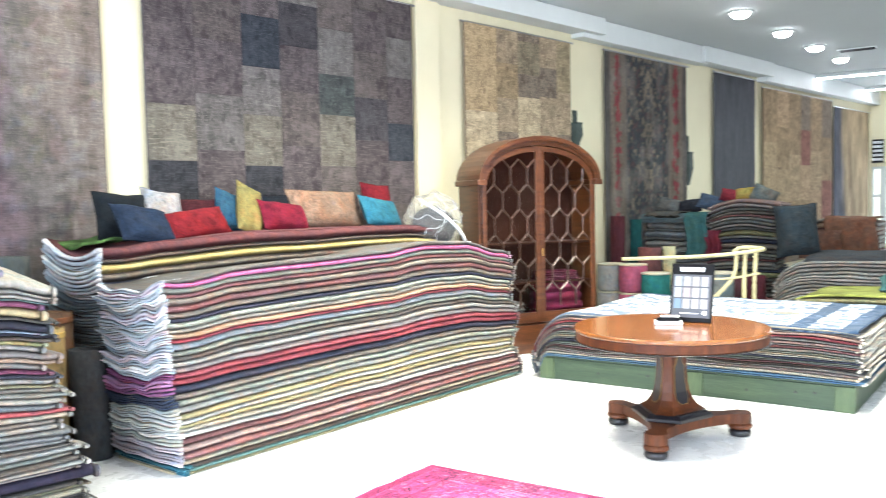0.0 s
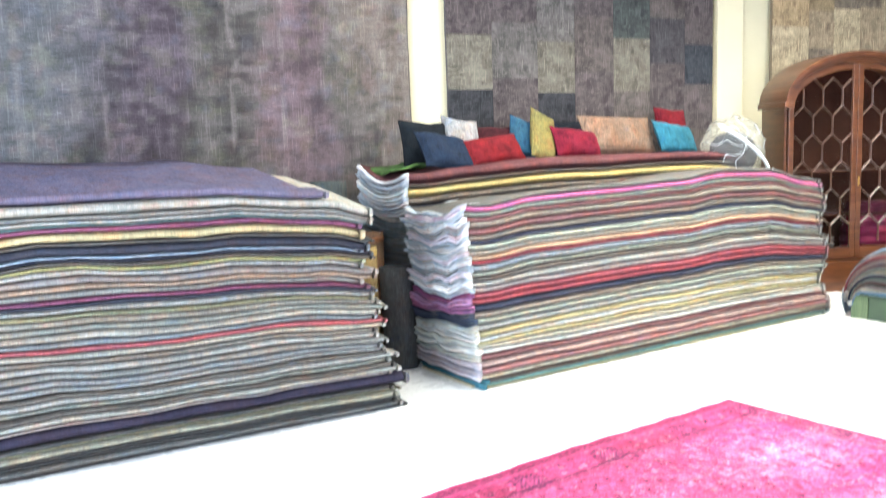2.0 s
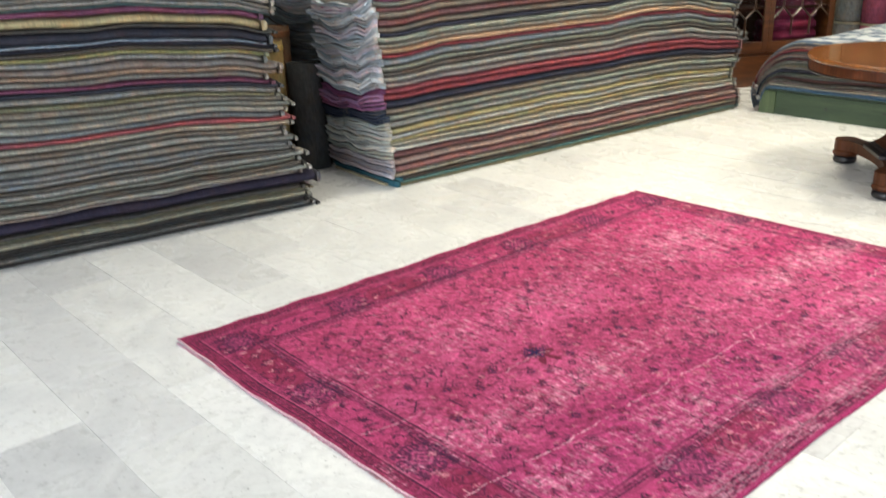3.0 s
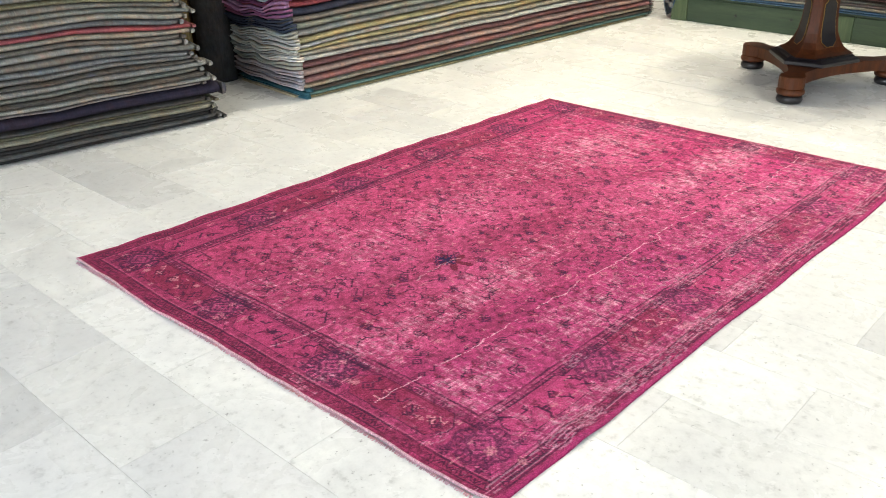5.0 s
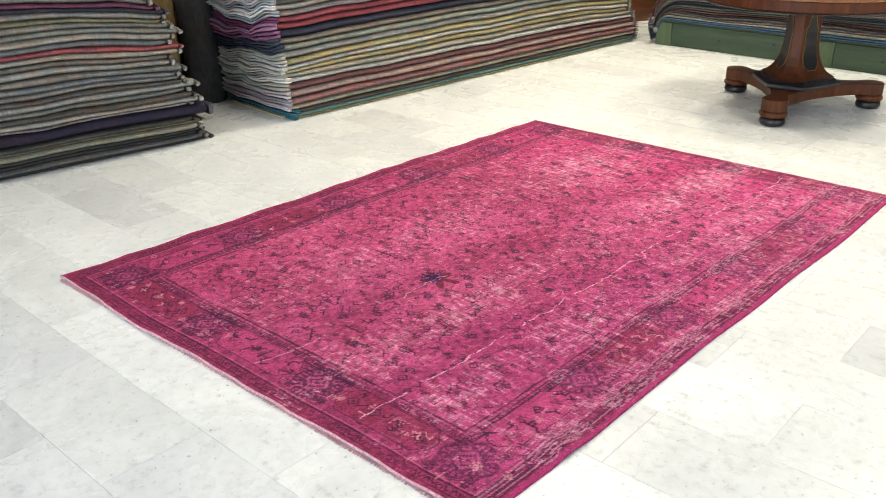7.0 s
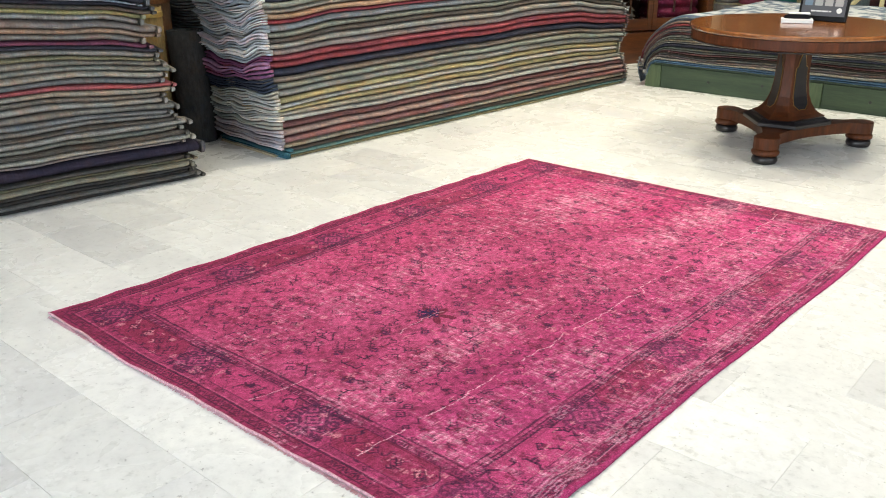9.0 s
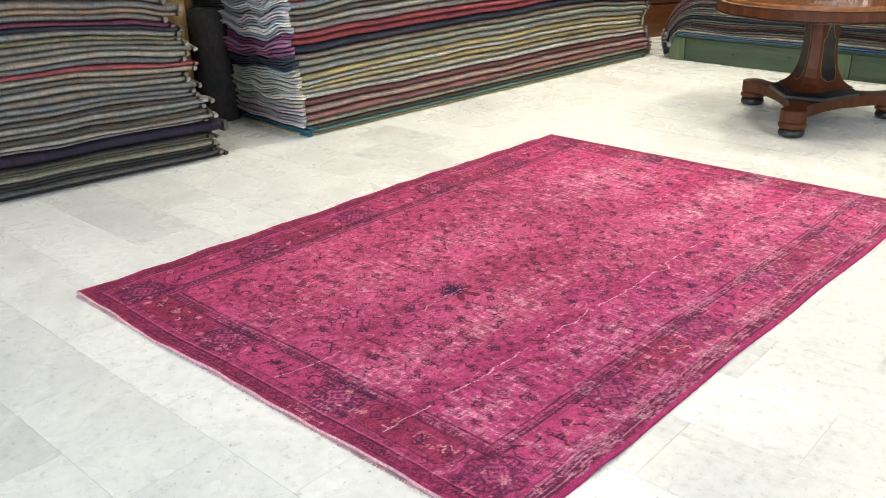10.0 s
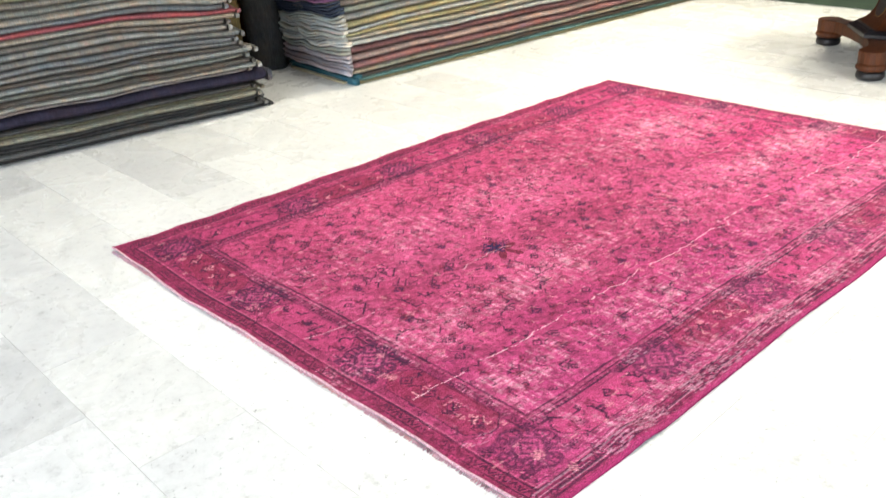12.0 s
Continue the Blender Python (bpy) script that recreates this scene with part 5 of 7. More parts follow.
# ---------------- round pedestal table ----------------
def round_table(m):
    t = thing("round_table", m, "round cherry-wood pedestal table with ebonised panels on three bun feet", "table")
    R, H = 0.632, 0.755
    part("tabletop", lathe([(0.02, H - 0.030), (R - 0.02, H - 0.030), (R - 0.004, H - 0.026), (R, H - 0.018), (R, H - 0.008), (R - 0.006, H), (R - 0.03, H + 0.0005), (0.02, H + 0.0005)], 96), CHERRY, t, "polished veneered round top", False)
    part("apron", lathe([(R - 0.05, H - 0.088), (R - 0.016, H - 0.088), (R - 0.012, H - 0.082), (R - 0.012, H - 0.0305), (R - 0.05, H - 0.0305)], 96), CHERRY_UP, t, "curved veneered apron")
    part("apron_bead", lathe([(R - 0.03, H - 0.096), (R - 0.010, H - 0.096), (R - 0.006, H - 0.092), (R - 0.010, H - 0.0885), (R - 0.03, H - 0.0885)], 96), EBONY, t, "thin dark bead under the apron")

    def hexagon(r, z, cut=0.32):
        """Triangle with cut corners, corners towards the feet."""
        out = []
        for k in range(3):
            a = radians(90 + 120 * k)
            for da in (-cut, cut):
                out.append((r * math.cos(a + da), r * math.sin(a + da), z))
        return out

    col = [(0.205, 0.205), (0.172, 0.222), (0.148, 0.245), (0.126, 0.28), (0.108, 0.33), (0.097, 0.40), (0.092, 0.48), (0.092, 0.56), (0.096, 0.62), (0.102, H - 0.088)]
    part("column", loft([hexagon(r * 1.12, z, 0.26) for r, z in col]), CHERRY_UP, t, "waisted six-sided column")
    for k in range(3):   # ebonised ogee panel in a brass line, set in each face between the feet
        a = radians(90 + 120 * k + 60)
        at = lambda zz, i: float(np.interp(zz, [q[1] for q in col], [q[i] for q in col]))
        for grow, lift, mat, nm, lab in ((0.004, 0.0022, BRASS, "inlay_line", "thin brass line round the panel"), (0.0, 0.0040, EBONY, "panel", "black ebonised inlaid panel")):
            rings = []
            for q in range(25):
                u = q / 24
                z = 0.255 - grow + (0.345 + 2 * grow) * u
                r = at(z, 0) * 1.12
                face = r * math.cos(radians(60) - 0.26) + lift
                wide = min(1.0, 0.45 + 7.0 * u) * (1.0 if u < 0.74 else max(0.02, 0.62 * (1 - ((u - 0.74) / 0.26) ** 1.6) + 0.02))
                hw = max(0.002, (0.058 if u < 0.2 else 0.058 - 0.010 * min(1, (u - 0.2) / 0.3)) * wide + grow)
                rings.append([(face * math.cos(a) - s * hw * math.sin(a) + d * math.cos(a), face * math.sin(a) + s * hw * math.cos(a) + d * math.sin(a), z) for s, d in ((-1, -0.008), (1, -0.008), (1, 0.0), (-1, 0.0))])
            part(nm, loft(rings), mat, t, lab)
    part("plinth", loft([hexagon(r, z, 0.42) for r, z in ((0.262, 0.1595), (0.268, 0.166), (0.268, 0.182), (0.258, 0.189), (0.236, 0.196), (0.226, 0.2055))]), EBONY, t, "ebonised stepped plinth")
    # three-armed base with hollowed sides, its arms ending in round drums
    out, FR, drum, arm = [], 0.475, 0.074, 0.046
    for k in range(3):
        a, b = radians(90 + 120 * k), radians(90 + 120 * (k + 1))
        for q in range(13):
            an = a + radians(-128 + 256 * q / 12)
            out.append((FR * math.cos(a) + drum * math.cos(an), FR * math.sin(a) + drum * math.sin(an)))
        p0 = ((FR - 0.085) * math.cos(a) - arm * math.sin(a), (FR - 0.085) * math.sin(a) + arm * math.cos(a))
        p1 = ((FR - 0.085) * math.cos(b) + arm * math.sin(b), (FR - 0.085) * math.sin(b) - arm * math.cos(b))
        mid = radians(90 + 120 * k + 60)
        for q in range(17):
            u = q / 16
            bx, by = p0[0] * (1 - u) + p1[0] * u, p0[1] * (1 - u) + p1[1] * u
            pull = 0.055 * math.sin(math.pi * u)
            out.append((bx - pull * math.cos(mid), by - pull * math.sin(mid)))
    bm = prism(out, 0.092, 0.159)
    bmesh.ops.bevel(bm, geom=[e for e in bm.edges if abs(e.verts[0].co.z - e.verts[1].co.z) < 1e-5 and e.verts[0].co.z > 0.15], offset=0.004, segments=2, affect="EDGES")
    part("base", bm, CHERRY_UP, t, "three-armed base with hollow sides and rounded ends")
    for k in range(3):
        a = radians(90 + 120 * k)
        foot = part("foot", lathe([(0.048, 0.0), (0.066, 0.006), (0.074, 0.022), (0.070, 0.040), (0.060, 0.050)], 28), EBONY, t, "turned black bun foot", True)
        foot.location = (0.475 * math.cos(a), 0.475 * math.sin(a), 0)
        part("foot_collar", lathe([(0.060, 0.0505), (0.074, 0.054), (0.080, 0.064), (0.079, 0.076), (0.072, 0.084), (0.066, 0.0915)], 28), CHERRY_UP, foot, "turned cherry collar", True)
    return t


TABLE_M = pose(0.085, 3.305, 0, 0, 0, 188.6)
round_table(TABLE_M)

# colour sample board and small things on the table
t = thing("sample_board", pose(0.15, 3.515, 0.7565, 0, 0, 1), "black framed card with pale colour swatches standing on the table", "sample board")
part("frame", box(-0.145, 0.145, -0.011, 0.009, 0.0, 0.40, 0.004), BLACK, t).matrix_local = pose(0, 0, 0.0, -13, 0, 0)
SW = [tuple(0.42 * v for v in c) for c in [(0.55, 0.62, 0.70), (0.60, 0.62, 0.66), (0.62, 0.60, 0.60), (0.58, 0.60, 0.64), (0.60, 0.64, 0.70), (0.66, 0.56, 0.58), (0.66, 0.64, 0.64), (0.60, 0.62, 0.66), (0.25, 0.38, 0.55), (0.64, 0.66, 0.68), (0.66, 0.66, 0.68), (0.68, 0.68, 0.70)]]
front = [o for o in t.children if o.name.startswith("frame")][0]
part("card", box(-0.130, 0.130, -0.0118, -0.0105, 0.03, 0.325), plain_material("slate_card", (0.055, 0.060, 0.075), 0.45, vary=0.1), front, "slate grey card behind the swatches")
for k, c in enumerate(SW):
    i, j = k % 4, k // 4
    p = part("swatch", box(-0.116 + i * 0.060, -0.116 + i * 0.060 + 0.047, -0.0140, -0.0117, 0.245 - j * 0.077, 0.245 - j * 0.077 + 0.066), PAPER, front)
    p.data = p.data.copy()
    p.data.materials[0] = plain_material("swatch_card", c, 0.5, vary=0.03)
for k in range(5):
    part("lettering_bar", box(-0.085 + k * 0.035, -0.058 + k * 0.035, -0.013, -0.0105, 0.345, 0.375), PAPER, front, "white bar of unreadable lettering")
for x0, x1 in ((-0.07, -0.045), (-0.04, -0.01), (-0.005, 0.03), (0.035, 0.05)):
    part("lettering_bar", box(x0, x1, -0.014, -0.0117, 0.055, 0.063), PAPER, front, "small bar of unreadable lettering")
bm = lathe([(0.001, 0.0), (0.016, 0.0), (0.016, 0.0025), (0.001, 0.0025)], 20)
part("round_mark", bm, PAPER, front, "white round mark").matrix_local = pose(0.095, -0.0117, 0.065, 90, 0, 0)
part("stay", box(-0.02, 0.02, 0.0, 0.006, 0.0, 0.22), BLACK, t, "folding rear stay").matrix_local = pose(0, 0.12, 0.0, 12, 0, 0)
t = thing("card_box", pose(0.055, 3.355, 0.7565, 0, 0, 22), "small stack of white cards with a dark stapler on the table", "card box")
part("cards", box(-0.09, 0.09, -0.05, 0.05, 0.0, 0.025, 0.003), PAPER, t)
part("upper_card", box(-0.05, 0.07, -0.03, 0.045, 0.0525, 0.058, 0.001), PAPER, t)
t = thing("stapler", pose(0.055, 3.355, 0.7815, 0, 0, 18), "small dark stapler lying on white cards", "stapler")
part("body", loft([[(x, s * 0.028 * k, z) for s, z in ((-1, 0.0), (1, 0.0), (0.7, 0.027 * k), (-0.7, 0.027 * k))] for x, k in ((-0.075, 0.6), (-0.05, 1.0), (0.04, 0.98), (0.075, 0.7))]), BLACK, t)


# ---------------- green platform with its rugs ----------------
PLAT_M = pose(-1.60, 4.655, 0, 0, 0, -1.6)
t = thing("low_platform", PLAT_M, "low green-stained pine platform carrying a pile of rugs", "platform")
PL, PD, PH = 2.62, 1.75, 0.19
for x0, x1 in ((0.0, 0.14), (1.37, 1.49), (PL - 0.14, PL)):
    part("post", box(x0, x1, -0.012, 0.08, 0, PH, 0.004), GREEN_POST, t, "pale green end-grain block")
    part("post", box(x0, x1, PD - 0.08, PD, 0, PH, 0.004), GREEN_POST, t)
for x0, x1 in ((0.141, 1.369), (1.491, PL - 0.141)):
    part("front_board", box(x0, x1, 0.0, 0.03, 0.0, PH - 0.002, 0.003), GREEN_WOOD, t)
    for kx in (0.35, 0.72, 0.86):
        kn = part("knot", lathe([(0.001, 0), (0.011, 0), (0.010, 0.0015), (0.001, 0.0015)], 14), EBONY, t, "dark knot in the board")
        kn.matrix_local = pose(x0 + (x1 - x0) * kx, 0.0, 0.07 + 0.06 * kx, 90, 0, 0)
for x in (0.0, PL - 0.03):
    part("side_board", box(x, x + 0.03, 0.081, PD - 0.081, 0.0, PH - 0.002, 0.003), GREEN_WOOD, t)
for k in range(10):
    part("slat", box(0.005, PL - 0.005, 0.005 + k * 0.174, 0.005 + k * 0.174 + 0.165, PH, PH + 0.016, 0.002), GREEN_WOOD, t)

BRIGHT = dye("bright blue", (0.13, 0.26, 0.44))
plat_colors = [BRIGHT, BRIGHT, CRM, MV, G1, DB, MA, G1, SG, NV, G3, BE, SG, G1, MA, G3, RS, G1, CR, RS, G3, BL, CRM]


def plat_end(h):
    """Where a rug ends beyond the platform, the upper ones reaching farther out."""
    return 0.015 - 0.075 * h


def droop(y, h):
    """How far a rug has bent down over the platform's end, 0 to 1."""
    bend = 0.07 + 0.38 * h
    u = min(0.99, max(0.0, (plat_end(h) + bend - y) / bend))
    return 1 - math.sqrt(1 - u * u)


def plat_sag(y, x, h):
    return -(0.14 + 0.29 * h) * droop(y, h) - 0.03 * h * max(0, (y - 2.3) / 0.4) ** 2


pile(PLAT_M @ pose(0, 0, 0, 0, 0, -90), 2.66, 1.66, lambda y: 0.60, plat_colors, "rugs piled on the green platform", plat_sag, 11, base=PH + 0.017,
     start=lambda i: plat_end((i + 0.5) / len(plat_colors)) + 0.008 * math.sin(i * 2.7), end=lambda i: 0.015 * math.sin(i * 2), front=lambda i: 0.03 + 0.02 * math.sin(i * 0.8), fringes=lambda i, c: (tuple(0.6 * v + 0.1 for v in c), (0.52, 0.49, 0.43)), ny=36, shade=0.58, wave=2.2, fats=(0.8, 1.0))
# flat-woven blue and white rug spread over the top of the platform pile
def spread_rug(name, m, w, l, height, paint, mat, label, step=0.012, thick=0.012, group="", place=None):
    """A rug lying flat; height(x, y) is its upper side and paint(X, Y) gives its dye."""
    t = thing(name, m, label, "rug", group)
    nx, ny = int(w / step), int(l / step)
    X, Y = np.meshgrid(np.linspace(0, w, nx + 1), np.linspace(0, l, ny + 1))
    Z = height(X, Y)
    k = (nx + 1) * (ny + 1)
    PX, PY = place(X, Y) if place else (X, Y)
    top = np.stack([PX, PY, Z], -1).reshape(-1, 3)
    idx = np.arange(k).reshape(ny + 1, nx + 1)
    q = np.stack([idx[:-1, :-1], idx[:-1, 1:], idx[1:, 1:], idx[1:, :-1]], -1).reshape(-1, 4)
    rim = np.concatenate([idx[0, :-1], idx[:-1, -1], idx[-1, :0:-1], idx[:0:-1, 0]])
    low = top[rim] - np.array([0, 0, thick])
    nr = len(rim)
    a = np.arange(nr)
    side = np.stack([rim[a], k + a, k + (a + 1) % nr, rim[(a + 1) % nr]], -1)
    verts = np.concatenate([top, low])
    faces = q.tolist() + side.tolist()
    me = bpy.data.meshes.new(name)
    me.from_pydata(verts.tolist(), [], faces)
    col = np.ones((len(verts), 4), dtype=np.float32)
    col[:k, :3] = paint(X, Y).reshape(-1, 3)
    col[k:, :3] = col[rim, :3] * 0.8
    att = me.color_attributes.new("dye", "FLOAT_COLOR", "POINT")
    att.data.foreach_set("color", col.ravel())
    me.materials.append(mat)
    me.shade_smooth()
    part("weave", me, None, t)
    return t


def blue_paint(X, Y):
    W, L = X.max(), Y.max()
    c = np.empty(X.shape + (3,))
    c[:] = (0.42, 0.44, 0.46)
    ex, ey = W - X, np.minimum(Y, L - Y)
    blue, deep = (0.040, 0.075, 0.13), (0.022, 0.045, 0.088)
    fig = fractal(X * 18, Y * 18, 5, 2) + 0.35 * np.sin(X * 24) * np.sin(Y * 24)
    c = blend(c, blue, smooth(0.15, 0.35, fig) * 0.85)
    c = blend(c, deep, ((ex > 0.36) & (ex < 0.50)) * (fig < 0.9) * 0.9)
    c = blend(c, deep, ((ex < 0.13) | (ey < 0.05)) * (fig < 0.8) * 0.9)
    c = blend(c, deep, ((ey > 0.22) & (ey < 0.27)) * (fig < 0.5) * 0.7)
    return c * (1 + 0.12 * fractal(X * 5, Y * 5, 9)[..., None])


DYED = dyed_material("dyed_flatweave")


def blue_height(X, Y):
    e = np.vectorize(lambda v: droop(v - 0.055, 1.0))(X)
    f = np.maximum(0, (0.05 - Y) / 0.05)
    return 0.616 - 0.42 * e - 0.02 * f + 0.008 * np.sin(X * 7) * np.sin(Y * 5 + 1) + 0.006 * value_noise(X * 6, Y * 6, 2)


spread_rug("spread_rug", PLAT_M @ pose(-0.055, -0.02, 0.0), 2.70, 1.66, blue_height, blue_paint, DYED, "pale blue and white flat-woven rug spread over the platform pile", 0.014)


spread_rug("folded_rug", BACK_M @ pose(-0.70, 0.03, 0.0), 0.36, 0.30, lambda X, Y: 1.352 + 0.10 * Y + 0.03 * np.abs(X / 0.18 - 1) ** 2 + 0.01 * value_noise(X * 9, Y * 9, 3), green_paint, DYED, "moss green mottled rug folded on the back pile", 0.02, 0.02, "rugs in the long back pile")

# ---------------- the pink rug on the floor ----------------
RUG_W, RUG_L = 2.04, 2.92
RUG_M = pose(0, 0, 0)
rug_left = spline([(-0.91, -1.048), (-0.47, -1.040), (-0.2, -1.026), (0.4, -1.013), (0.84, -1.010), (1.22, -0.985), (2.01, -0.958)])
rug_right = spline([(-0.88, 0.984), (-0.4, 1.003), (0.1, 1.010), (0.7, 1.034), (1.47, 1.064), (2.0, 1.066)])


def rug_place(X, Y):
    """The rug has stretched out of square: its long edges bow and its near corner is pulled in."""
    y = Y - 0.915
    left = np.vectorize(rug_left)(y[:, 0])[:, None]
    right = np.vectorize(rug_right)(y[:, 0])[:, None]
    u = X / RUG_W
    near = np.exp(-np.maximum(0, Y) / 0.4)
    return left + (right - left) * u, y + near * (0.016 * u - 0.010 * np.exp(-((u - 0.3) / 0.16) ** 2) + 0.004 * np.sin(X * 9) + 0.022 * np.exp(-(RUG_W - X) / 0.10))


def rug_height(X, Y):
    edge = np.exp(-X / 0.06) * 0.0024 * (1 + np.sin(Y * 21 + 2 * np.sin(Y * 3)))
    fold = 0.013 * np.exp(-((X - 2.0) / 0.06) ** 2) * np.exp(-((Y - 0.36) / 0.06) ** 2)
    curl = np.exp(-Y / 0.022) * (0.005 + 0.004 * value_noise(X * 7, X * 0, 6) + 0.002 * np.sin(X * 31))
    return 0.0085 + edge + fold + curl + 0.0016 * value_noise(X * 5, Y * 5, 4) + 0.0008 * value_noise(X * 30, Y * 30, 5)


def rug_paint(X, Y):
    r = np.random.RandomState(12)
    FIELD, DEEP, NAVY, BRICK, BARE = np.array((0.43, 0.066, 0.170)), np.array((0.270, 0.028, 0.088)), np.array((0.036, 0.009, 0.034)), np.array((0.195, 0.016, 0.046)), np.array((0.56, 0.21, 0.31))
    W, L = RUG_W, RUG_L
    c = np.empty(X.shape + (3,))
    c[:] = FIELD
    soft = 0.8 * fractal(X * 2.6, Y * 2.2, 21) + 0.5 * fractal(X * 9, Y * 9, 25, 3)
    c = blend(c, DEEP, smooth(-0.7, 0.8, soft) * 0.75)
    # dye lots: brick towards one long side, magenta towards the other
    c = blend(c, (0.37, 0.040, 0.165), smooth(1.25, 1.9, X + 0.2 * soft) * 0.45)
    c = blend(c, (0.42, 0.040, 0.115), smooth(0.8, 0.2, X + 0.2 * soft) * 0.3)
    c = blend(c, (0.46, 0.030, 0.15), smooth(2.0, 2.6, Y + 0.3 * soft) * 0.35)
    wl, wr, wn, wf = 0.29, 0.27, 0.26, 0.18     # border widths: the long sides, the near and far ends
    sx, sy = np.minimum(X / wl, (W - X) / wr), np.minimum(Y / wn, (L - Y) / wf)
    e = 0.30 * np.minimum(sx, sy)
    horiz = sx < sy
    along = np.where(horiz, Y, X)
    sid = np.where(horiz, np.where(X < W / 2, 0.5, 7.5), np.where(Y < L / 2, 13.5, 19.5))
    dim = np.where(horiz & (X > W / 2), 0.30, np.where(Y > L / 2, 0.5, 0.65))
    c = blend(c, DEEP * np.array((0.92, 0.95, 1.0)), (e < 0.30) * dim)
    c = blend(c, (0.22, 0.018, 0.062), (e < 0.072) * 0.55)
    c = blend(c, (0.20, 0.020, 0.075), ((e > 0.238) & (e < 0.30)) * 0.45)

    # where the pile is rubbed down: long bands, worn corners and a fine broken grain
    stripe = 0.42 * np.exp(-((X - 1.30) / 0.09) ** 2) + 0.30 * np.exp(-((X - 1.65) / 0.10) ** 2) + 0.16 * np.exp(-((X - 1.86) / 0.07) ** 2) + 0.24 * np.exp(-((X - 0.74) / 0.13) ** 2) - 0.48 * np.exp(-((X - 1.07) / 0.09) ** 2) - 0.34 * np.exp(-((X - 1.50) / 0.05) ** 2) - 0.22 * np.exp(-((X - 0.42) / 0.08) ** 2)
    stripe = stripe * (0.85 + 0.5 * value_noise(X * 3, Y * 2.2, 53))
    stripe = stripe + 0.30 * np.exp(-((X - 1.96) / 0.06) ** 2) * (0.8 + 0.5 * value_noise(X * 2, Y * 4, 90)) + 0.16 * np.exp(-((Y - 2.35) / 0.32) ** 2) * (X > 0.3) * (X < 1.7) + 0.14 * smooth(1.2, 2.2, Y) + 0.06 * np.exp(-((Y - 0.32) / 0.06) ** 2) * (X > 0.35)
    stripe = stripe + 0.05 * np.exp(-((X - 1.74) / 0.16) ** 2 - ((Y - 0.40) / 0.16) ** 2) - 0.10 * smooth(1.0, 0.3, Y) - 0.30 * (X < 0.26) - 0.20 * (Y < 0.22)
    grain = 0.55 * fractal(X * 20, Y * 15, 58, 3) + 0.75 * fractal(X * 75, Y * 60, 66, 3)
    weft = value_noise(X * 34, Y * 260, 83)
    warp = value_noise(X * 330, Y * 30, 85)
    dash = value_noise(X * 15, Y * 105, 87)
    speck = r.uniform(-1, 1, X.shape)
    wear = stripe + 0.16 * fractal(X * 4.0, Y * 3.0, 51, 3) + 0.32 * grain
    thread = 0.30 * dash + 0.26 * weft + 0.26 * warp + 0.22 * speck
    bare = smooth(0.22, 0.60, 0.86 * wear + thread)
    c = blend(c, BARE, bare * 0.60)
    c = blend(c, (0.66, 0.40, 0.48), smooth(0.66, 0.95, 0.86 * wear + 1.1 * thread) * 0.55)
    c = blend(c, DEEP * 0.62, smooth(0.12, 0.75, -wear + 0.15 * weft) * 0.45)
    c = c * (1 + 0.34 * fractal(X * 90, Y * 70, 91, 2) - 0.12 * smooth(0.25, 0.8, fractal(X * 38, Y * 30, 95, 3)))[..., None]
    alive = 1 - 0.35 * bare
    bits = 0.50 + 0.50 * (np.random.RandomState(5).uniform(0, 1, X.shape) > 0.12 + 0.30 * bare)
    hx, hy = X[0, 1] - X[0, 0], Y[1, 0] - Y[0, 0]

    def line(mask, col, k):
        nonlocal c
        c = blend(c, col, mask * k * bits * alive)

    def stamp(cx, cy, rad, fn, solid=0.0):
        i0, i1 = max(0, int((cx - rad) / hx)), min(X.shape[1], int((cx + rad) / hx) + 2)
        j0, j1 = max(0, int((cy - rad) / hy)), min(X.shape[0], int((cy + rad) / hy) + 2)
        if i1 <= i0 or j1 <= j0:
            return
        q = (slice(j0, j1), slice(i0, i1))
        m, col, k = fn(X[q] - cx, Y[q] - cy)
        c[q] = blend(c[q], col, m * k * np.maximum(solid, alive[q]) * bits[q])

    # guard stripes with a small meander on both sides of the main border
    wig = 0.002 * value_noise(along * 30, sid, 3)
    gone = 0.45 + 0.55 * smooth(-0.7, 0.0, fractal(X * 9, Y * 9, 43))
    for a, b, k in ((0.022, 0.029, 0.75), (0.062, 0.071, 0.85), (0.240, 0.248, 0.85), (0.275, 0.281, 0.75), (0.294, 0.302, 0.8)):
        line(((e + wig > a) & (e + wig < b)) * gone, NAVY, k)
    cell = np.floor(along / 0.022)
    tooth = np.abs((along / 0.022) % 1 - 0.5)
    line(((e > 0.031) & (e < 0.060) & (np.abs((e - 0.045) / 0.029 - (tooth - 0.25) * np.where(cell % 2 < 1, 1.6, -1.6)) < 0.22)) * gone, NAVY, 0.8)
    line(((e > 0.250) & (e < 0.273) & (np.abs((e - 0.2615) / 0.023 - (tooth - 0.25) * np.where(cell % 2 < 1, 1.6, -1.6)) < 0.24)) * gone, NAVY, 0.8)
    line(((e > 0.251) & (e < 0.272) & (tooth > 0.42) & (cell % 3 < 1)) * gone, (0.64, 0.24, 0.36), 0.6)
    line((e > 0.072) & (e < 0.078), (0.58, 0.13, 0.24), 0.4)
    line((e > 0.283) & (e < 0.292) & (tooth > 0.2), (0.58, 0.14, 0.26), 0.30)
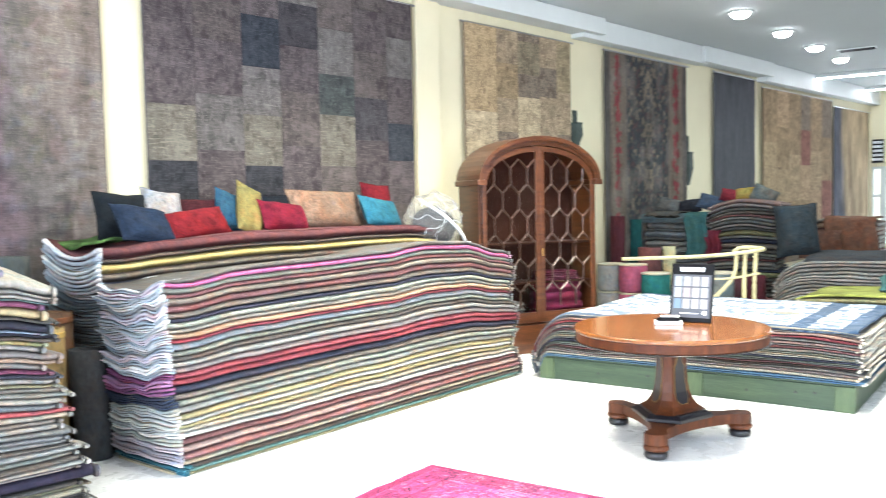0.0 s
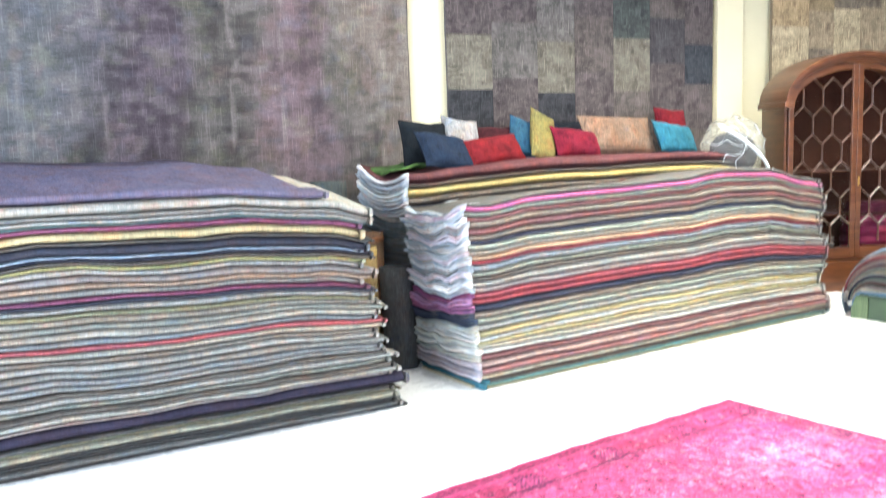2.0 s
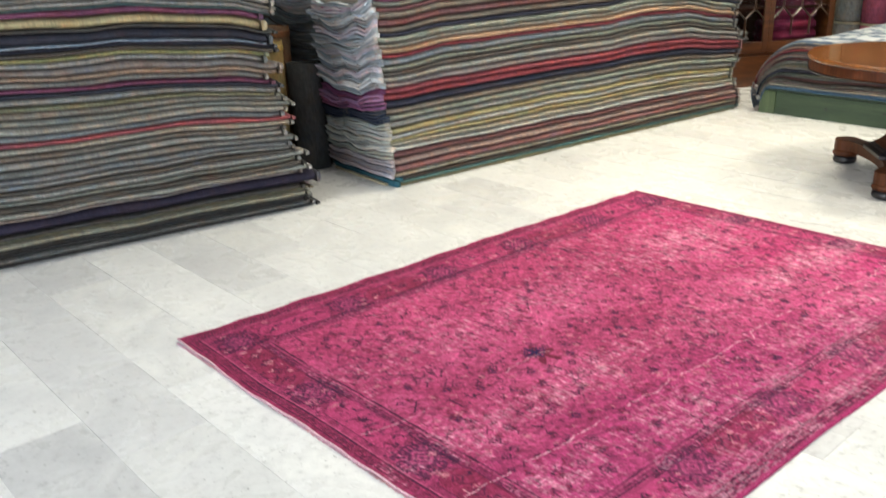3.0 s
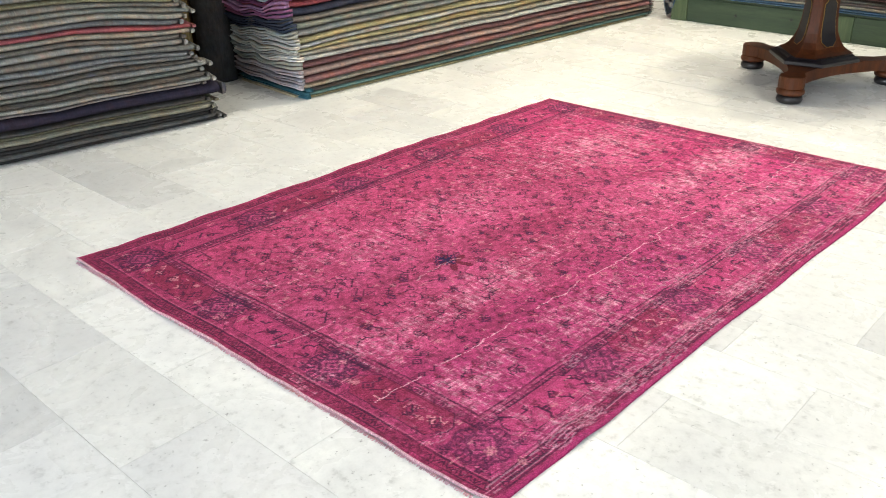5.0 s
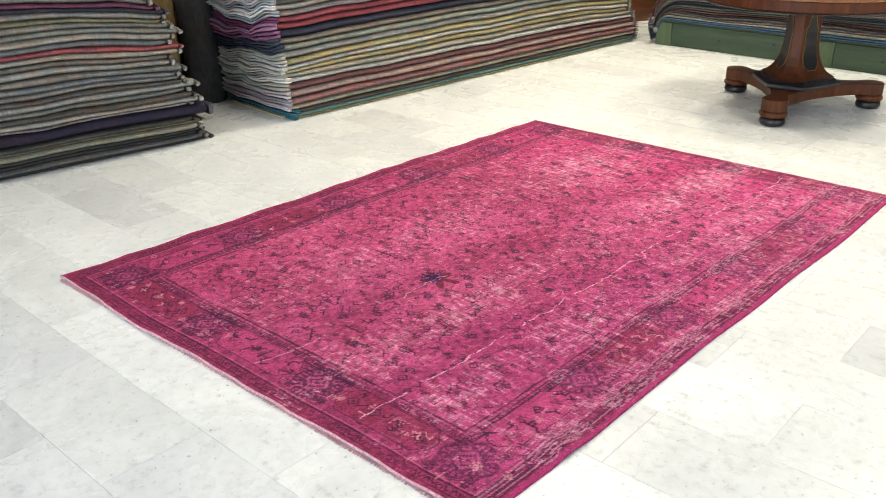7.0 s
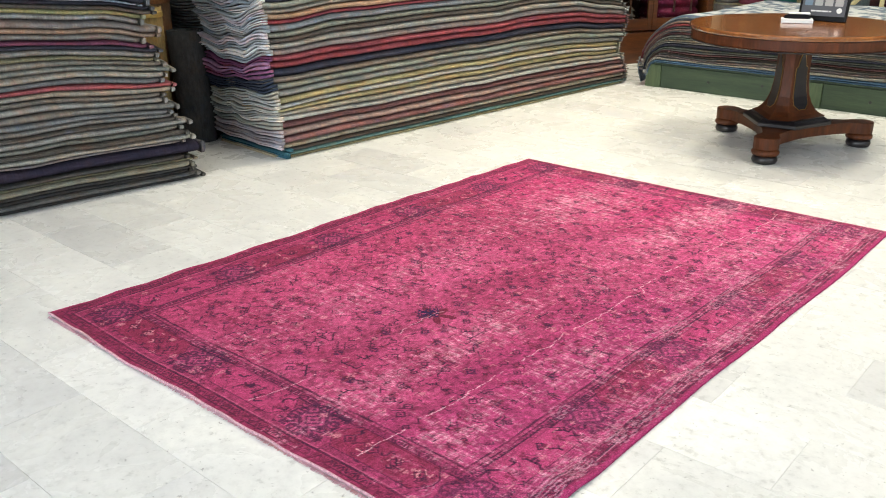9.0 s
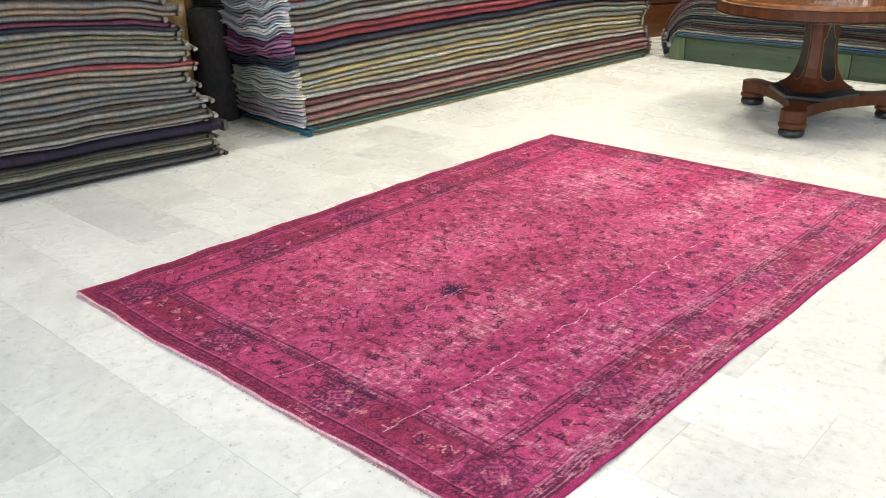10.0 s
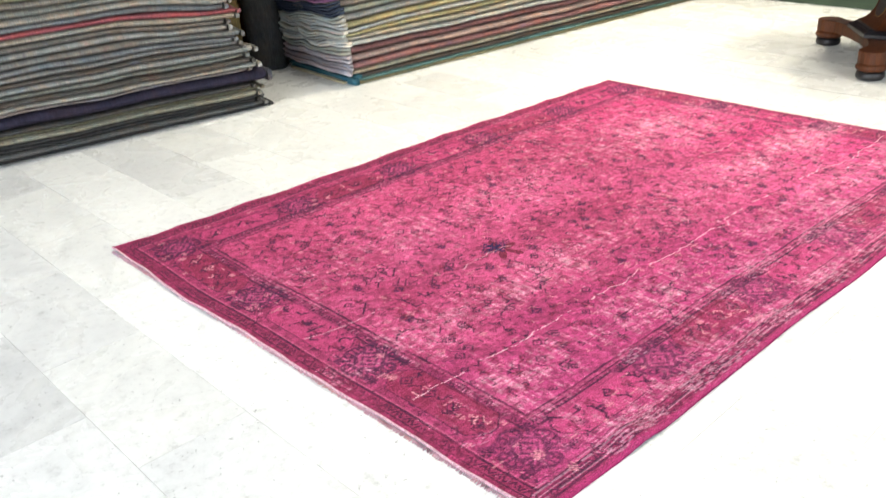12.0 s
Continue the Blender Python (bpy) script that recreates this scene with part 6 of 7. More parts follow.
    # extra worn stripes outside the border on one long side
    for d in (0.034, 0.046, 0.060, 0.072):
        line((np.abs(W - X - d) < 0.0022) * (value_noise(Y * 26, Y * 0 + d * 90, 17) + 0.5 * value_noise(Y * 5, Y * 0 + d * 40, 18) > 0.15), (0.60, 0.32, 0.42), 0.45)
        line((np.abs(W - X - d - 0.006) < 0.0018) * (value_noise(Y * 30, Y * 0 + d * 70, 20) > -0.1), NAVY, 0.5)
    line((np.abs(W - X - 0.037) < 0.003) * (value_noise(Y * 9, Y * 0 + 3, 19) > -0.3), NAVY, 0.75)

    def star(cx, cy, R, k):
        """Eight-pointed woven star: stepped navy outline, pale fill and hooked arms."""
        def fill(dx, dy):
            a, b = np.abs(dx), np.abs(dy)
            return (np.minimum(np.maximum(a, b), (a + b) * 0.72) < 0.62 * R).astype(float), (0.40, 0.075, 0.19), 0.35

        def fn(dx, dy):
            a, b = np.round(np.abs(dx) / 0.005) * 0.005, np.round(np.abs(dy) / 0.005) * 0.005
            big, small = np.maximum(a, b), np.minimum(a, b)
            di = (a + b) * 0.74
            m = (np.abs(di - 0.26 * R) < 0.0042) | (np.abs(di - 0.52 * R) < 0.0048) | (di < 0.09 * R)
            # leaf pairs round the lozenge, hooks between them
            m |= ((small - 0.30 * R) ** 2 / 0.013 ** 2 + (big - 0.80 * R) ** 2 / 0.019 ** 2 < 1) & (np.abs(small - 0.30 * R) + np.abs(big - 0.80 * R) > 0.006)
            m |= (np.abs(big - small) < 0.006) & (big > 0.50 * R) & (big < 0.92 * R)
            m |= (np.abs(big - 0.86 * R) < 0.0045) & (np.abs(small - 0.72 * R) < 0.014)
            m |= (small < 0.0045) & (big > 0.56 * R) & (big < 1.10 * R)
            m |= (np.abs(big - 1.08 * R) < 0.0045) & (small < 0.20 * R)
            return m.astype(float), NAVY * np.array((0.9, 0.9, 1.15)), k

        stamp(cx, cy, R * 1.25, fill)
        stamp(cx, cy, R * 1.25, fn, 0.7)

    def petals(cx, cy, R, n, col, k, flat=0.7):
        def fn(dx, dy):
            rad, th = np.hypot(dx, dy / flat), np.arctan2(dy / flat, dx) + cx * 9
            return ((rad < R * (0.62 + 0.38 * np.cos(n * th))) & (rad > 0.12 * R)).astype(float), col, k
        stamp(cx, cy, R * 1.1, fn)

    def blocks(cx, cy, R, col, k):
        """A small flower of square knots."""
        seed = r.randint(1000)

        def fn(dx, dy):
            i, j = np.abs(np.round(dx / 0.006)).astype(int), np.abs(np.round(dy / 0.006)).astype(int)
            on = np.random.RandomState(seed).uniform(0, 1, (16, 16)) > 0.38
            return (on[np.minimum(i, 15), np.minimum(j, 15)] & (i + 0.8 * j < R / 0.006)).astype(float), col, k
        stamp(cx, cy, R * 1.1, fn)

    def ring(cx, cy, R, k):
        def fn(dx, dy):
            d = np.abs(dx) + np.abs(dy)
            return ((np.abs(d - R) < 0.0040) | (d < 0.35 * R)).astype(float), NAVY, k
        stamp(cx, cy, R * 1.3, fn)

    def stroke(x0, y0, x1, y1, wd, col, k):
        ln = math.hypot(x1 - x0, y1 - y0)
        ux, uy = (x1 - x0) / ln, (y1 - y0) / ln

        def fn(dx, dy):
            return ((np.abs(dx * ux + dy * uy) < ln / 2 + wd / 2) & (np.abs(-dx * uy + dy * ux) < wd)).astype(float), col, k
        stamp((x0 + x1) / 2, (y0 + y1) / 2, ln / 2 + wd, fn)

    def stem(x, y, q, n, ln, k, comb=0.0, col=NAVY, wd=0.0024):
        """An angular stem of short straight strokes in eighth turns, some with teeth like a comb."""
        for _ in range(n):
            an = q * math.pi / 4
            x2, y2 = x + ln * math.cos(an), y + ln * math.sin(an)
            stroke(x, y, x2, y2, wd, col, k)
            if r.rand() < comb:
                tn = an + math.pi / 2 * (1 if r.rand() < 0.7 else -1)
                stroke(x2, y2, x2 + 0.014 * math.cos(tn), y2 + 0.014 * math.sin(tn), wd, col, k)
            x, y = x2, y2
            q += r.choice([0, 0, 1, -1, 2])

    # main border: stars with brick and pink cartouches between them
    long_at = (0.165, 0.69, 1.215, 1.735, 2.30, 2.79)
    wide_at = (0.18, 0.73, 1.29, 1.855)
    rows = [[(0.180, v) for v in long_at], [(1.865, v) for v in long_at], [(v, 0.155) for v in wide_at], [(v, L - 0.095) for v in wide_at]]
    PALE, ROSE = np.array((0.62, 0.26, 0.30)), np.array((0.47, 0.055, 0.165))
    for side, row in enumerate(rows):
        up = side < 2
        half = 0.062 if side < 3 else 0.045
        for q in range(len(row) - 1):
            (x0, y0), (x1, y1) = row[q], row[q + 1]
            cx, cy = (x0 + x1) / 2, (y0 + y1) / 2
            length = (y1 - y0 if up else x1 - x0) / 2 - 0.095
            brick = (q % 2 == 1) if up else (q % 2 == 0)

            def cart(dx, dy, edge=False, ln=length, h=half, u=up):
                a, b = (np.abs(dy), np.abs(dx)) if u else (np.abs(dx), np.abs(dy))
                d = np.maximum(b - h, (a - ln + np.maximum(0, b - 0.2 * h) * 0.8))
                d = np.round(d / 0.004) * 0.004
                return (np.abs(d) < 0.0035) if edge else (d < 0)

            stamp(cx, cy, length + 0.02, lambda dx, dy: (cart(dx, dy).astype(float), BRICK if brick else ROSE, 0.5))
            stamp(cx, cy, length + 0.02, lambda dx, dy: (cart(dx, dy, True).astype(float), NAVY, 0.8))
            for s in np.linspace(-0.7, 0.7, 4):
                mx, my = (cx, cy + s * length) if up else (cx + s * length, cy)
                if brick:
                    for _ in range(2):
                        stem(mx + r.uniform(-0.03, 0.03), my + r.uniform(-0.03, 0.03), r.choice([1, 3, 5, 7]), 3, 0.012, 0.85, 0.5, PALE if r.rand() < 0.55 else NAVY)
                    ring(mx, my, 0.020, 0.7)
                else:
                    for _ in range(2):
                        stem(mx + r.uniform(-0.03, 0.03), my + r.uniform(-0.03, 0.03), r.randint(8), 4, 0.013, 0.85, 0.3, NAVY, 0.004)
                    petals(mx + r.uniform(-0.02, 0.02), my + r.uniform(-0.02, 0.02), 0.022, 3, DEEP * 0.55, 0.8)
        for q, (x, y) in enumerate(row):
            if side >= 2 and q in (0, len(row) - 1):
                continue
            star(x, y, 0.078 if side < 3 else 0.055, 0.62 if side == 1 else 0.78)
            for dx, dy in ((-1, -1), (1, -1), (-1, 1), (1, 1)):
                blocks(x + 0.085 * dx * (0.7 if up else 1), y + 0.085 * dy * (1 if up else 0.7), 0.016, NAVY, 0.8)
    # small hooks and buds that fill the rest of the border
    for _ in range(900):
        side = r.randint(4)
        a, q = r.uniform(0.05, (W if side % 2 == 0 else L) - 0.05), r.uniform(0.29, 0.78)
        d = (wn, wr, wf, wl)[side] * q
        x, y = ((a, d), (W - d, a), (a, L - d), (d, a))[side]
        if r.rand() < 0.6:
            stem(x, y, r.randint(8), r.randint(2, 4), r.uniform(0.009, 0.014), 0.7, 0.25, NAVY, 0.0018)
        else:
            blocks(x, y, r.uniform(0.008, 0.015), NAVY if r.rand() < 0.55 else PALE, 0.55)
    # flowers, stems and dark buds of the field
    for gx in np.arange(0.31, W - 0.30, 0.037):
        for gy in np.arange(0.29, L - 0.20, 0.038):
            x, y = gx + r.uniform(-0.022, 0.022), gy + r.uniform(-0.022, 0.022)
            kind = r.rand()
            if kind < 0.045:
                petals(x, y, r.uniform(0.024, 0.036), r.randint(3, 6), BRICK * 0.8, 0.6, 0.8)
                blocks(x + 0.008, y, r.uniform(0.013, 0.021), NAVY * np.array((0.5, 0.9, 1.5)), 0.75)
                petals(x - 0.012, y + 0.010, 0.020, 4, NAVY, 0.7)
            elif kind < 0.16:
                petals(x, y, r.uniform(0.016, 0.028), r.randint(3, 6), BRICK * 0.8, 0.7)
                blocks(x, y, 0.010, NAVY, 0.8)
            elif kind < 0.22:
                ring(x, y, r.uniform(0.010, 0.018), 0.85)
            elif kind < 0.28:
                blocks(x, y, r.uniform(0.010, 0.016), PALE, 0.5)
            elif kind < 0.68:
                stem(x, y, r.randint(8), r.randint(1, 4), r.uniform(0.011, 0.019), r.uniform(0.75, 0.95), 0.25, NAVY, 0.0019)
            elif kind < 0.76:
                stem(x, y, r.choice([1, 3, 0, 2]), r.randint(4, 7), 0.018, 0.95, 0.75, NAVY, 0.0022)
            elif kind < 0.84:
                stem(x, y, r.randint(8), r.randint(2, 4), 0.009, 0.7, 0.2, PALE, 0.0016)
    # the dark flower in the middle
    petals(RUG_CX + 0.03, RUG_CY + 0.01, 0.085, 5, BRICK * 0.55, 0.9, 0.8)
    blocks(RUG_CX, RUG_CY, 0.050, (0.010, 0.008, 0.055), 0.97)
    petals(RUG_CX, RUG_CY, 0.036, 4, (0.010, 0.008, 0.055), 0.97, 0.9)
    # splits where the pale foundation shows: one all along the rug, one broken
    y = Y - 0.91
    jog = 0.022 * smooth(0.60, 0.68, y) - 0.034 * smooth(0.68, 0.72, y) + 0.05 * smooth(1.30, 1.60, y)
    for base, amp, k, seed in ((1.525 + jog, 0.010, 0.92, 15), (1.075 + 0.018 * smooth(0.2, 0.6, y), 0.018, 0.6, 10)):
        path = base + amp * value_noise(Y * 10, Y * 0, seed) + 0.006 * value_noise(Y * 45, Y * 0 + 1, 8)
        torn = value_noise(Y * 9, Y * 0 + 4, 6 + seed) > (-0.48 if k > 0.7 else 0.2)
        width = 0.0018 + 0.0014 * value_noise(Y * 60, Y * 0 + 2, seed)
        on = (np.abs(X - path) < width) & torn & (Y > 0.10) & (Y < L - 0.06) & (speck > -0.7)
        c = blend(c, (0.68, 0.38, 0.45), on * k)
    # bare warp along one guard, and overcast edges on the long sides
    worn = (W - X < 0.30) & (np.abs(W - X - 0.16) > 0.06) & (value_noise(X * 330, Y * 75, 86) > 0.2) & (value_noise(X * 10, Y * 9, 16) > 0.05)
    c = blend(c, (0.60, 0.34, 0.44), worn * 0.30)
    c = blend(c, (0.34, 0.028, 0.125), ((X > W - 0.012) | (X < 0.008)) * 0.8)
    c = blend(c, (0.55, 0.33, 0.39), ((Y < 0.005) | (Y > L - 0.005)) * 0.9)
    return np.clip(c * (0.76 + 0.46 * r.uniform(0, 1, X.shape)[..., None]), 0.004, 0.9)


RUG_CX, RUG_CY = 1.045, 0.91
pink = spread_rug("floor_rug", RUG_M, RUG_W, RUG_L, rug_height, rug_paint, PINK, "worn overdyed pink vintage rug with faded floral pattern, lying flat", 0.0029, 0.0085, place=rug_place)
# short pale fringe on both short ends
def fringe_mesh(w, seed):
    r = random.Random(seed)
    vs, fs = [], []
    x = 0.0
    while x < w:
        ln, a = r.uniform(0.002, 0.008), r.uniform(-0.003, 0.003)
        b = len(vs)
        vs += [(x, 0.004, 0.001), (x + 0.005, 0.004, 0.001), (x + 0.004 + a, -ln, 0.0005), (x + 0.001 + a, -ln, 0.0005), (x + 0.0025, 0.004, 0.007), (x + 0.0025 + a, -ln, 0.0025)]
        fs += [(b, b + 3, b + 2, b + 1), (b, b + 4, b + 5, b + 3), (b + 1, b + 2, b + 5, b + 4), (b + 3, b + 5, b + 2)]
        x += 0.0056
    return mesh_of("fringe", vs, fs, FRINGE)


near_fringe = part("fringe", fringe_mesh(1.96, 1), None, pink, "short worn pale pink fringe", color=(0.55, 0.33, 0.37))
near_fringe.matrix_local = pose(-1.045, -0.918, 0, 0, 0, 0.5)
far = part("fringe", fringe_mesh(2.01, 2), None, pink, "short worn pale pink fringe", color=(0.55, 0.30, 0.36))
far.matrix_local = pose(1.048, 2.01, 0, 0, 0, 180)


# ---------------- things farther back in the shop ----------------
def pouf(x, y, z, r, h, color, label):
    t = thing("pouf", pose(x, y, z), label, "pouf", "poufs stacked behind the platform")
    part("body", lathe([(r * 0.9, 0.0), (r, 0.02), (r * 1.01, h * 0.5), (r, h - 0.03), (r * 0.94, h - 0.022)], 36), WOOL, t, "", True, color)
    part("lid", lathe([(r * 0.5, h - 0.024), (r * 1.0, h - 0.022), (r * 1.03, h - 0.008), (r * 0.98, h), (r * 0.5, h + 0.004)], 36), FRINGE, t, "pale seat rim", True, (0.42, 0.38, 0.30))
    return t


for x, y, h, c, n in ((-2.60, 8.62, 0.366, (0.20, 0.20, 0.21), "grey"), (-2.235, 8.5, 0.37, (0.30, 0.075, 0.13), "dusty pink"), (-1.86, 8.32, 0.325, (0.02, 0.10, 0.095), "teal"), (-1.10, 8.45, 0.335, (0.10, 0.12, 0.13), "slate grey")):
    for k in (0, 1):
        pouf(x, y, k * (h + 0.006), 0.182, h, tuple(v * (1.0 if k else 1.2) for v in c), "round %s kilim pouf stacked behind the platform" % n)
rolled_rug(-1.87, 8.85, 0.09, 0.96, (0.36, 0.32, 0.19), "cream rug rolled up and standing upright")
# this maroon roll takes the place of a folded textile
rolled_rug(-2.22, 9.05, 0.17, 0.93, (0.12, 0.05, 0.05), "dusky maroon roll in place of a folded textile")
rolled_rug(-0.78, 8.9, 0.14, 0.60, (0.055, 0.014, 0.02), "dark red rug rolled up and standing upright")
rolled_rug(-1.02, 9.15, 0.13, 0.56, (0.07, 0.03, 0.04), "dark plum rug rolled up and standing upright")
rolled_rug(-2.65, 8.98, 0.11, 1.36, (0.055, 0.016, 0.022), "maroon rug rolled up and standing upright")
rolled_rug(-2.47, 9.2, 0.09, 1.31, (0.010, 0.045, 0.047), "teal rug rolled up and standing upright")

# cream rattan settee frame
SET = pose(-1.83, 7.15, 0, 0, 0, 4) @ Matrix.Diagonal((0.93, 0.93, 1.0, 1.0))
t = thing("rattan_settee", SET, "cream painted rattan settee frame with a looped arm", "settee")
part("top_rail", tube(curve_points([(0.0, 0.0, 0.905), (0.5, 0.0, 0.925), (1.0, 0.0, 0.95), (1.32, 0.0, 0.98), (1.56, 0.06, 1.01), (1.64, 0.22, 1.02), (1.55, 0.34, 1.03), (1.36, 0.33, 1.03), (1.30, 0.2, 0.99)], 60), 0.022, 12), RATTAN, t, "", True)
for k, pts in enumerate((((1.36, 0.1, 0.98), (1.33, 0.06, 0.74), (1.18, 0.02, 0.55), (0.98, 0.0, 0.38)), ((1.46, 0.08, 0.99), (1.45, 0.05, 0.6), (1.46, 0.02, 0.0)), ((1.56, 0.2, 1.0), (1.54, 0.18, 0.6), (1.56, 0.16, 0.0)))):
    part("leg", tube(curve_points(pts, 24), 0.024, 10), RATTAN, t, "", True)
part("stretcher", tube(curve_points([(1.0, 0.0, 0.70), (1.3, 0.02, 0.71), (1.6, 0.2, 0.76)], 20), 0.013, 8), RATTAN, t, "", True)
part("seat_rail", tube([(0.0, 0.0, 0.38), (1.46, 0.02, 0.38)], 0.02, 8), RATTAN, t, "", True)

# far piles
far_colors = [DB, NV, G2, MA, G2, G1, G2, BR, G2, OL, NV, G2, G1, MA, G2, SG, G2, BR, NV, G1, OL, G2, MV, G2, G1, MA, BR, G1, MV, RS]
same_edge = lambda i, c: (tuple(0.9 * v + 0.03 for v in c),) * 2
bulge = lambda i: 0.03 * math.sin(i * 0.9) + 0.02 * math.sin(i * 2.3)
pile(pose(-1.68, 10.0, 0, 0, 0, -90 + 3), 0.90, 0.8, lambda y: 1.56 - 0.05 * max(0, abs(y - 0.45) / 0.45) ** 2, far_colors, "rugs in the far pile", lambda y, x, h: -0.05 * h * max(0, (0.35 - y) / 0.35) ** 2, 15, ny=10, wave=3.2, shade=0.62, calm=0.3, fringes=same_edge, start=bulge, end=lambda i: -bulge(i + 3), front=bulge)
pile(pose(-2.72, 10.05, 0, 0, 0, -90 + 3), 0.96, 0.8, lambda y: 1.33, [G2, MA, NV, G2, MA, PU, PU, G3, G1, G2, G1, BL, G1, G2, G3, G1, G2, BL, G1, G3, G1, BR], "rugs in the far pile by the wall", lambda y, x, h: 0.02 * h * math.sin(y * 9), 17, ny=10, wave=3.2, shade=0.8, calm=0.3, fringes=same_edge, start=bulge, end=bulge, front=bulge)


def draped_rug(m, w, drop, over, color, label, folds=0.0):
    t = thing("draped_rug", m, label, "rug", "rugs thrown over piles")
    prof = [(over, 0.012)] + [(over * k, 0.012 + 0.008 * math.sin(k * 9)) for k in (0.75, 0.5, 0.25)] + [(0.0, 0.012), (-0.025, -0.01), (-0.035, -0.06)] + [(-0.04 - 0.012 * math.sin(k * 5), -drop * k) for k in (0.3, 0.5, 0.7, 0.85, 1.0)]
    nx = 12 if folds == 0 else 44
    vs, fs = [], []
    for lay in (0, 0.012):
        for i in range(nx + 1):
            for j, (y, z) in enumerate(prof):
                x = w * i / nx + 0.03 * math.sin(j * 0.9) * (j > 5)
                q = x / 0.09 + 0.12 * j
                wave = (0.018 * math.sin(i * 15.6 / nx + j * 0.2) + folds * (abs(math.sin(q)) ** 0.6 * 0.7 + noise.noise((x * 9, j * 0.25, 3.0)))) * (j / len(prof))
                z += folds * 1.4 * noise.noise((x * 4.5, 7.0, j * 0.05))
                vs.append((x, y - wave - (lay if j > 4 else 0), z + (0.006 * math.sin(i * 2.1 + j) if j < 5 else 0) + (lay if j <= 4 else 0)))
    n, k = len(prof), (nx + 1) * len(prof)
    for i in range(nx):
        for j in range(n - 1):
            a = i * n + j
            fs += [(a, a + 1, a + n + 1, a + n), (k + a, k + a + n, k + a + n + 1, k + a + 1)]
    for i in range(nx):
        for j in (0, n - 1):
            a = i * n + j
            fs.append((a, a + n, k + a + n, k + a))
    for j in range(n - 1):
        for i in (0, nx):
            a = i * n + j
            fs.append((a, k + a, k + a + 1, a + 1))
    part("cloth", mesh_of("cloth", vs, fs, WOOL, True), None, t, color=color)


draped_rug(PLAT_M @ pose(-0.035, 0.92, 0.31, 0, 0, -90), 0.90, 0.275, 0.08, (0.15, 0.17, 0.205), "faded grey-blue rug hanging over the end of the platform", 0.018)
draped_rug(pose(-2.00, 9.93, 1.36, 0, 0, 3), 0.31, 0.64, 0.6, (0.035, 0.085, 0.085), "teal rug draped over the far pile")
draped_rug(pose(-2.74, 9.95, 1.345, 0, 0, 3), 0.76, 0.10, 0.6, (0.075, 0.095, 0.105), "grey-green rug thrown over the far pile")
draped_rug(pose(-2.60, 9.99, 1.375, 0, 0, -6), 0.50, 0.06, 0.5, (0.095, 0.085, 0.075), "taupe rug thrown over the far pile")
draped_rug(pose(-1.71, 9.93, 1.10, 0, 0, 3), 0.2, 0.30, 0.05, (0.08, 0.012, 0.02), "dark red cloth hanging over folded rugs")

for x, z, w, h, c, tl, rl, lab in ((-2.42, 1.39, 0.44, 0.26, (0.10, 0.098, 0.095), 40, 14, "grey cushion on the far pile"), (-2.08, 1.39, 0.36, 0.22, (0.022, 0.022, 0.028), 35, -6, "black cushion on the far pile"), (-1.78, 1.42, 0.44, 0.26, (0.05, 0.07, 0.11), 38, 16, "blue cushion on the far pile"),
                              (-1.50, 1.54, 0.30, 0.20, (0.14, 0.018, 0.025), 30, 10, "red cushion on the far pile"), (-1.29, 1.55, 0.27, 0.20, (0.22, 0.165, 0.045), 30, -6, "yellow cushion on the far pile"), (-1.08, 1.52, 0.36, 0.26, (0.095, 0.10, 0.095), 28, 26, "grey-green cushion on the far pile")):
    cushion(w, h, 0.16, c, pose(x, 10.35, z - 0.01, -tl, rl, 4), lab, "cushions on the far piles")
cushion(0.54, 0.70, 0.46, (0.030, 0.038, 0.045), pose(-0.40, 9.62, 0.80, -12, -3, 20), "large dark slate floor cushion on a low pile", "cushions on the far piles")

# low wide pile beyond the platform
low_colors = [G2, G1, G2, MV, G2, G1, BR, G1, MV, G1, G2, G1, MV, G3, G1, G2, MV, G1]
pile(pose(-0.45, 8.55, 0, 0, 0, -90 + 2), 4.6, 1.9, lambda y: 0.83, low_colors, "rugs in the low wide pile", lambda y, x, h: -(0.12 + 0.22 * h) * (1 - math.sqrt(1 - min(0.97, max(0.0, (0.4 - y) / 0.42)) ** 2)), 19, ny=22, wave=2.6, shade=0.9, calm=0.5, fringes=same_edge)
draped_rug(pose(-0.15, 8.75, 0.832, 0, 0, 3), 2.6, 0.02, 1.5, (0.035, 0.036, 0.040), "dark charcoal rug spread over a low pile")


def olive_paint(X, Y):
    c = np.empty(X.shape + (3,))
    c[:] = (0.15, 0.165, 0.04)
    return c * (1 + 0.35 * fractal(X * 6, Y * 6, 3)[..., None])


spread_rug("spread_rug", pose(0.22, 6.40, 0, 0, 0, -2), 2.4, 1.05, lambda X, Y: 0.648 + 0.03 * np.sin(X * 1.6) - 0.04 * np.exp(-X / 0.08) + 0.012 * value_noise(X * 4, Y * 4, 8), olive_paint, DYED, "olive green shaggy rug spread over a low pile", 0.03, 0.02)
pile(pose(0.25, 6.40, 0, 0, 0, -90 - 2), 2.35, 1.0, lambda y: 0.622, [G2, G1, G2, BR, G1, G2, MV, G1, OL, OL], "rugs under the olive rug", lambda y, x, h: 0.03 * h * math.sin(y * 1.6), 23, ny=10)
cushion(0.6, 0.3, 0.24, (0.045, 0.105, 0.11), pose(1.20, 6.75, 0.69, -70, 0, 8), "teal cushion lying on the olive rug", "cushions on the far piles")
pile(pose(-0.74, 12.0, 0, 0, 0, -90), 0.95, 0.9, lambda y: 1.20, [BR, MA, BR, BE, BR, RS, MA, BR, OR, BR, BE, MA, BR, RS, BR, MA, OR, BR], "brown rugs in the farthest pile", lambda y, x, h: 0.05 * h * math.sin(y * 4), 29, ny=8)
